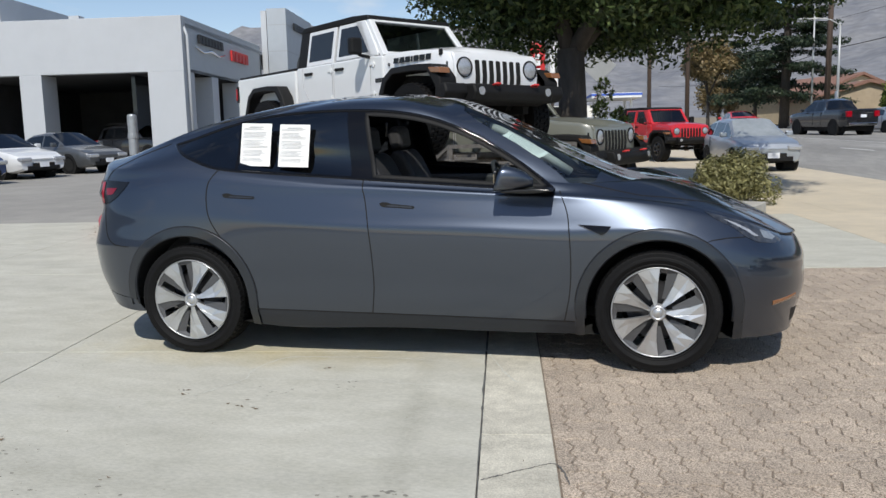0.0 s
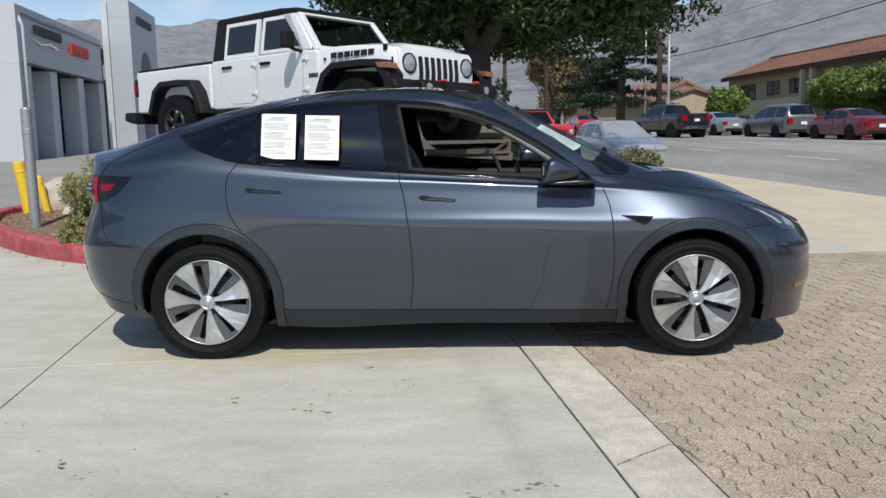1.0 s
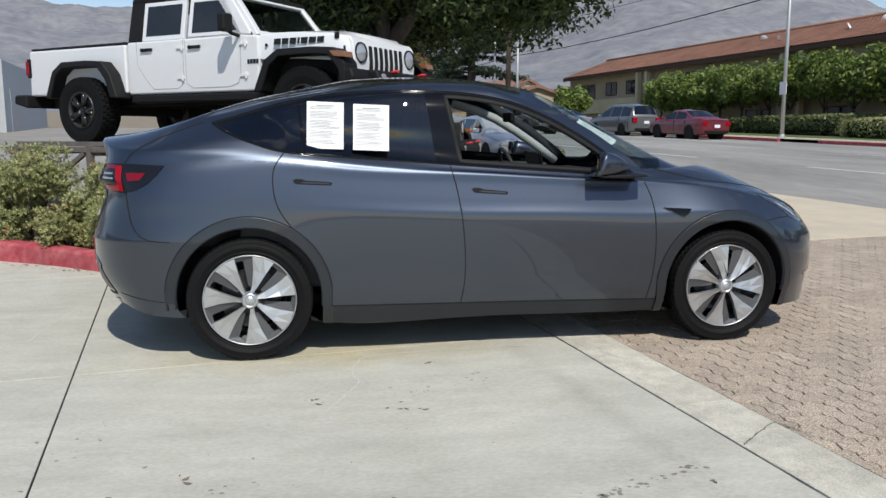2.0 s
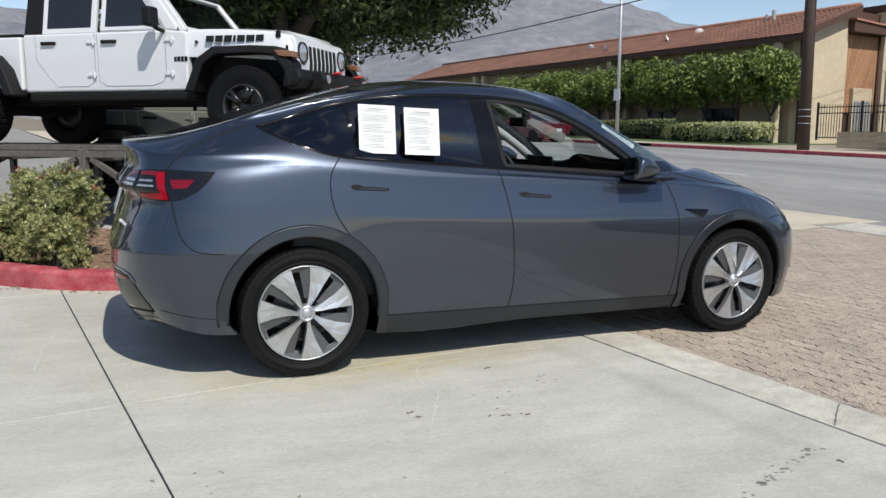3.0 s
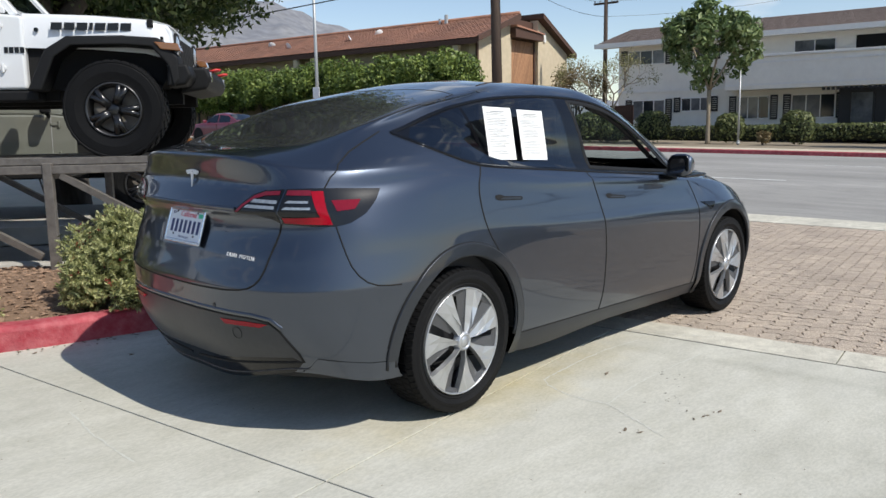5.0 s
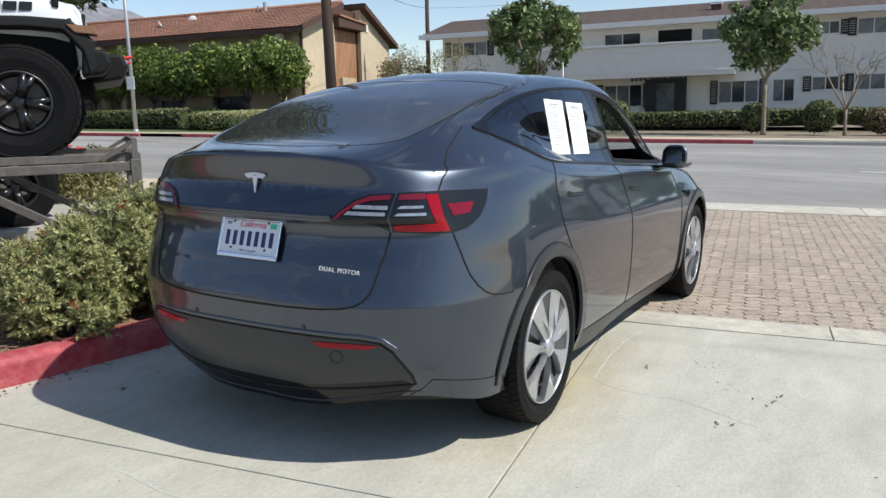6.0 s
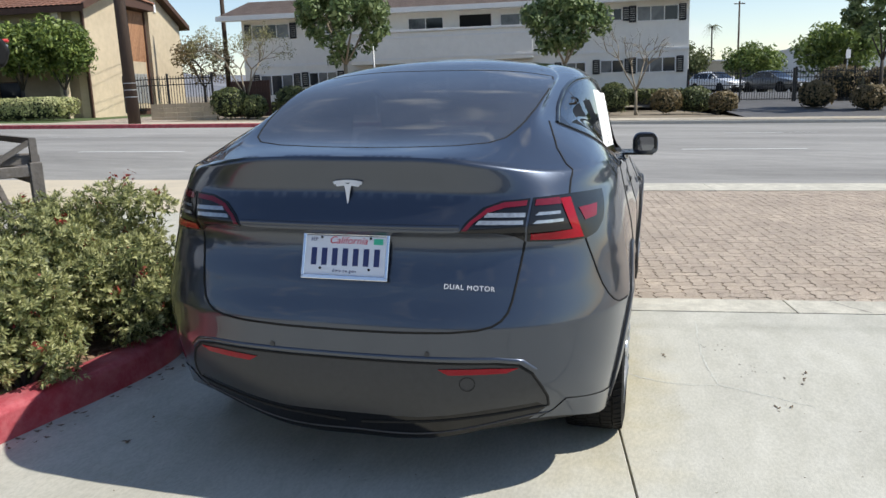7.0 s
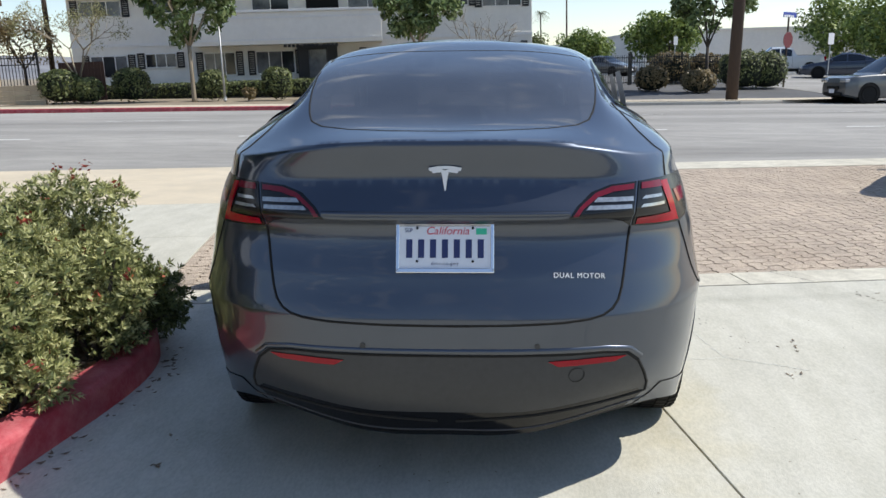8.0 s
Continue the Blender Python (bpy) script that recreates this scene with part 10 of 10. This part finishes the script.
crack([(.31, -.89), (-.11, -.86), (-.66, -.91), (-.80, -.95), (-.88, -1.11), (-.89, -1.27), (-.87, -1.38), (-.95, -1.56), (-1.06, -1.79)], .010, M["efflorescence"], 1, "pale filled crack")
crack([(-.87, -1.38), (-.68, -1.35), (-.33, -1.32), (.29, -1.32)], .009, M["efflorescence"], 2, "pale filled crack")
crack([(.41, -.61), (.55, -.95), (.65, -1.16), (.72, -1.23)], .010, M["efflorescence"], 3, "pale filled crack", .0055)
crack([(-2.76, .43), (-2.80, .04), (-2.81, -.35)], .010, M["efflorescence"], 4, "pale filled crack")
crack([(1.06, -2.43), (.99, -2.25), (.89, -2.30), (.80, -2.37), (.70, -2.45)], .007, M["grime"], 5, "dark hairline crack", .0055)
crack([street(.318, 1.2), street(.316, -.6), street(.32, -2.0), street(.318, -3.6)], .010, M["grime"], 7, "gritty edge of the joint", .0005)


def spalls():
    """Small dark pits where the concrete's skin has flaked off, strung along an old crack and scattered in groups."""
    rng = np.random.default_rng(31)
    pts = [(.42 - .70 * f + rng.normal(0, .02), -2.59 - .29 * f + rng.normal(0, .02), rng.uniform(.003, .011)) for f in rng.random(46)]
    for k in range(26):
        cx, cy = rng.uniform(-4.4, .1), rng.uniform(-4.4, -1.2)
        for q in range(rng.integers(3, 11)):
            pts.append((cx + rng.normal(0, .09), cy + rng.normal(0, .05), rng.uniform(.0025, .008)))
    verts, faces = [], []
    for x, y, r in pts:
        b, turn = len(verts), rng.uniform(0, math.tau)
        for i in range(7):
            a, q = turn + i * math.tau / 7, r * rng.uniform(.5, 1.2)
            px, py = x + q * 1.5 * math.cos(a), y + q * math.sin(a)
            verts.append((px, py, ground(px, py) + .0014))
        faces.append(tuple(range(b, b + 7)))
    raw_mesh("spall_mark", verts, faces, M["spall"], bed, "small dark pits in the concrete")


spalls()


def litter():
    """Dry leaf bits on the paving, thickest against the planter kerb."""
    rng = np.random.default_rng(77)
    spots = [(-1.76, -2.33), (-1.63, -2.41), (-1.34, -2.26), (-.40, -1.10), (-.64, -1.82), (-.83, -2.68), (.38, -2.75), (.85, -2.22), (-1.86, -2.6), (-1.11, -1.62), (-2.12, 1.12), (-1.87, 1.14), (-1.11, -1.64), (-.73, -1.76)]
    pts = []
    for x, y in spots:
        for k in range(rng.integers(1, 5)):
            pts.append((x + rng.normal(0, .035), y + rng.normal(0, .02), rng.uniform(.008, .022)))
    for k in range(260):
        pts.append((rng.uniform(-4.6, .3), rng.uniform(-4.6, 1.2), rng.uniform(.002, .007)))
    line = KERB[26:90]
    for k in range(260):
        p = line[rng.integers(0, len(line))]
        off = abs(rng.normal(0, .07)) + .01
        pts.append((p.x + rng.normal(0, .06), p.y - off, rng.uniform(.008, .024)))
    verts, faces = [], []
    for x, y, s in pts:
        a, z = rng.uniform(0, math.tau), ground(x, y) + .002
        c, n, b = math.cos(a), math.sin(a), len(verts)
        lift = rng.uniform(.1, .5) * s
        for u, v, h in ((-1, 0, lift), (-.1, .4, 0), (1, 0, lift * .6), (-.1, -.4, .2 * lift)):
            verts.append((x + s * (u * c - v * n), y + s * (u * n + v * c), z + h))
        faces.append((b, b + 1, b + 2, b + 3))
    ob = raw_mesh("fallen_leaves", verts, faces, M["dry_bit"])
    tagged(ob, "dry brown leaf bits scattered on the concrete", "leaf litter", kind="stuff")


litter()
parked_car("sedan_car", tilted(6.35, -7.35, -35), M["grey_car"], "dark grey sedan standing on the clay pavers", **SEDAN)
# ---- clay pavers, interlocked, between the driveway and the street ----
def paver_field():
    w, amp, gap, bev = .1125, .0125, .0026, .0030
    s0, s1, a0, a1 = .655, 6.995, -12.6, 2.045
    sand = sheet("paver_bed", s0 - .01, s1 + .01, -30, a1 + .03, 1.6, 4, M["joint"], -.0085, "sanded joints under the clay pavers", "paving")
    sheet("paver_run", s0, s1, -30, a0, 1.6, 4, M["paver"], -.002, "clay paving farther along the frontage", "paving")

    def bend(x, y):
        """The wavy edge that locks one paver into the next."""
        def wave(v):
            v = v % 1.0
            return v / .3 if v < .3 else (.5 - v) / .2 if v < .7 else (v - 1) / .3
        return x + amp / w * wave(y), y + amp / w * wave(x)

    def outline(x0, y0, nx, ny):
        qx = [0] + [i + f for i in range(nx) for f in (.3, .7)] + [nx]
        qy = [0] + [i + f for i in range(ny) for f in (.3, .7)] + [ny]
        ring = [(x0 + q, y0) for q in qx] + [(x0 + nx, y0 + q) for q in qy[1:]] + [(x0 + q, y0 + ny) for q in qx[-2::-1]] + [(x0, y0 + q) for q in qy[-2:0:-1]]
        return [bend(*p) for p in ring]

    def shape(ring):
        """Top and chamfer of one paver about its centre, shrunk for the joint."""
        n = len(ring)
        cx, cy = sum(p[0] for p in ring) / n, sum(p[1] for p in ring) / n
        area = sum(ring[i][0] * ring[(i + 1) % n][1] - ring[(i + 1) % n][0] * ring[i][1] for i in range(n))
        sgn = 1 if area > 0 else -1
        verts = []
        for off, z in ((gap, -.0105), (gap + bev, 0.0)):
            for i in range(n):
                p0, p1, p2 = (Vector(ring[(i + k - 1) % n]) * w for k in range(3))
                e0, e1 = (p1 - p0).normalized(), (p2 - p1).normalized()
                n0, n1 = Vector((-e0.y, e0.x)) * sgn, Vector((-e1.y, e1.x)) * sgn
                mid = (n0 + n1).normalized()
                k = off / max(.75, mid.dot(n0))
                verts.append((p1.x + mid.x * k - cx * w, p1.y + mid.y * k - cy * w, z))
        faces = [tuple(range(n, 2 * n))] + [(i, (i + 1) % n, n + (i + 1) % n, n + i) for i in range(n)]
        if sgn < 0:
            faces = [f[::-1] for f in faces]
        return verts, faces, (cx * w, cy * w)

    kinds = [shape(outline(0, 0, 2, 1)), shape(outline(0, 1, 1, 2))]
    data = []
    for verts, faces, c in kinds:
        me = bpy.data.meshes.new("paver")
        me.from_pydata(verts, [], faces)
        me.materials.append(M["paver"])
        data.append(me)
    rng = np.random.default_rng(5)
    tilt = Vector((0, 0, 1)).rotation_difference(UP).to_matrix().to_4x4()
    far_v, far_f, count = [], [], 0
    reach = 70
    for i in range(-140, 141):
        for j in range(-reach, reach + 1):
            for kind, (verts, faces, c) in enumerate(kinds):
                s = (i + 2 * j) * w + c[0] + 3.2
                a = (i - 2 * j) * w + c[1] - 4.0
                if not (s0 - .11 < s < s1 + .11 and a0 < a < a1 + .11):
                    continue
                x, y = street(s, a)
                dz = rng.uniform(-.0022, .0006)
                rx, ry, rz = rng.normal(0, .006), rng.normal(0, .006), TURN + rng.normal(0, .006)
                edge = s - .16 < s0 or s + .16 > s1 or a + .16 > a1
                near = .75 < s < 2.55 and -4.75 < a < -.35 and count < 300 and not edge
                if near:
                    count += 1
                    ob = new("paver", data[kind])
                    ob.parent = bed
                    ob.matrix_world = Matrix.Translation((x, y, ground(x, y) + dz)) @ tilt @ Matrix.Rotation(rz, 4, "Z") @ Matrix.Rotation(rx, 4, "X") @ Matrix.Rotation(ry, 4, "Y")
                    continue
                base = len(far_v)
                cr, sr = math.cos(rz), math.sin(rz)
                for vx, vy, vz in verts:
                    px, py = x + vx * cr - vy * sr, y + vx * sr + vy * cr
                    if edge:
                        ss, aa = px * CT + py * SN, -px * SN + py * CT
                        px, py = street(min(max(ss, s0), s1), min(aa, a1))
                    far_v.append((px, py, ground(px, py) + vz + dz + vy * rx - vx * ry))
                far_f += [tuple(base + q for q in f) for f in faces]
    rest = raw_mesh("pavers", far_v, far_f, M["paver"], bed)
    rest["kind"] = "stuff"


paver_field()
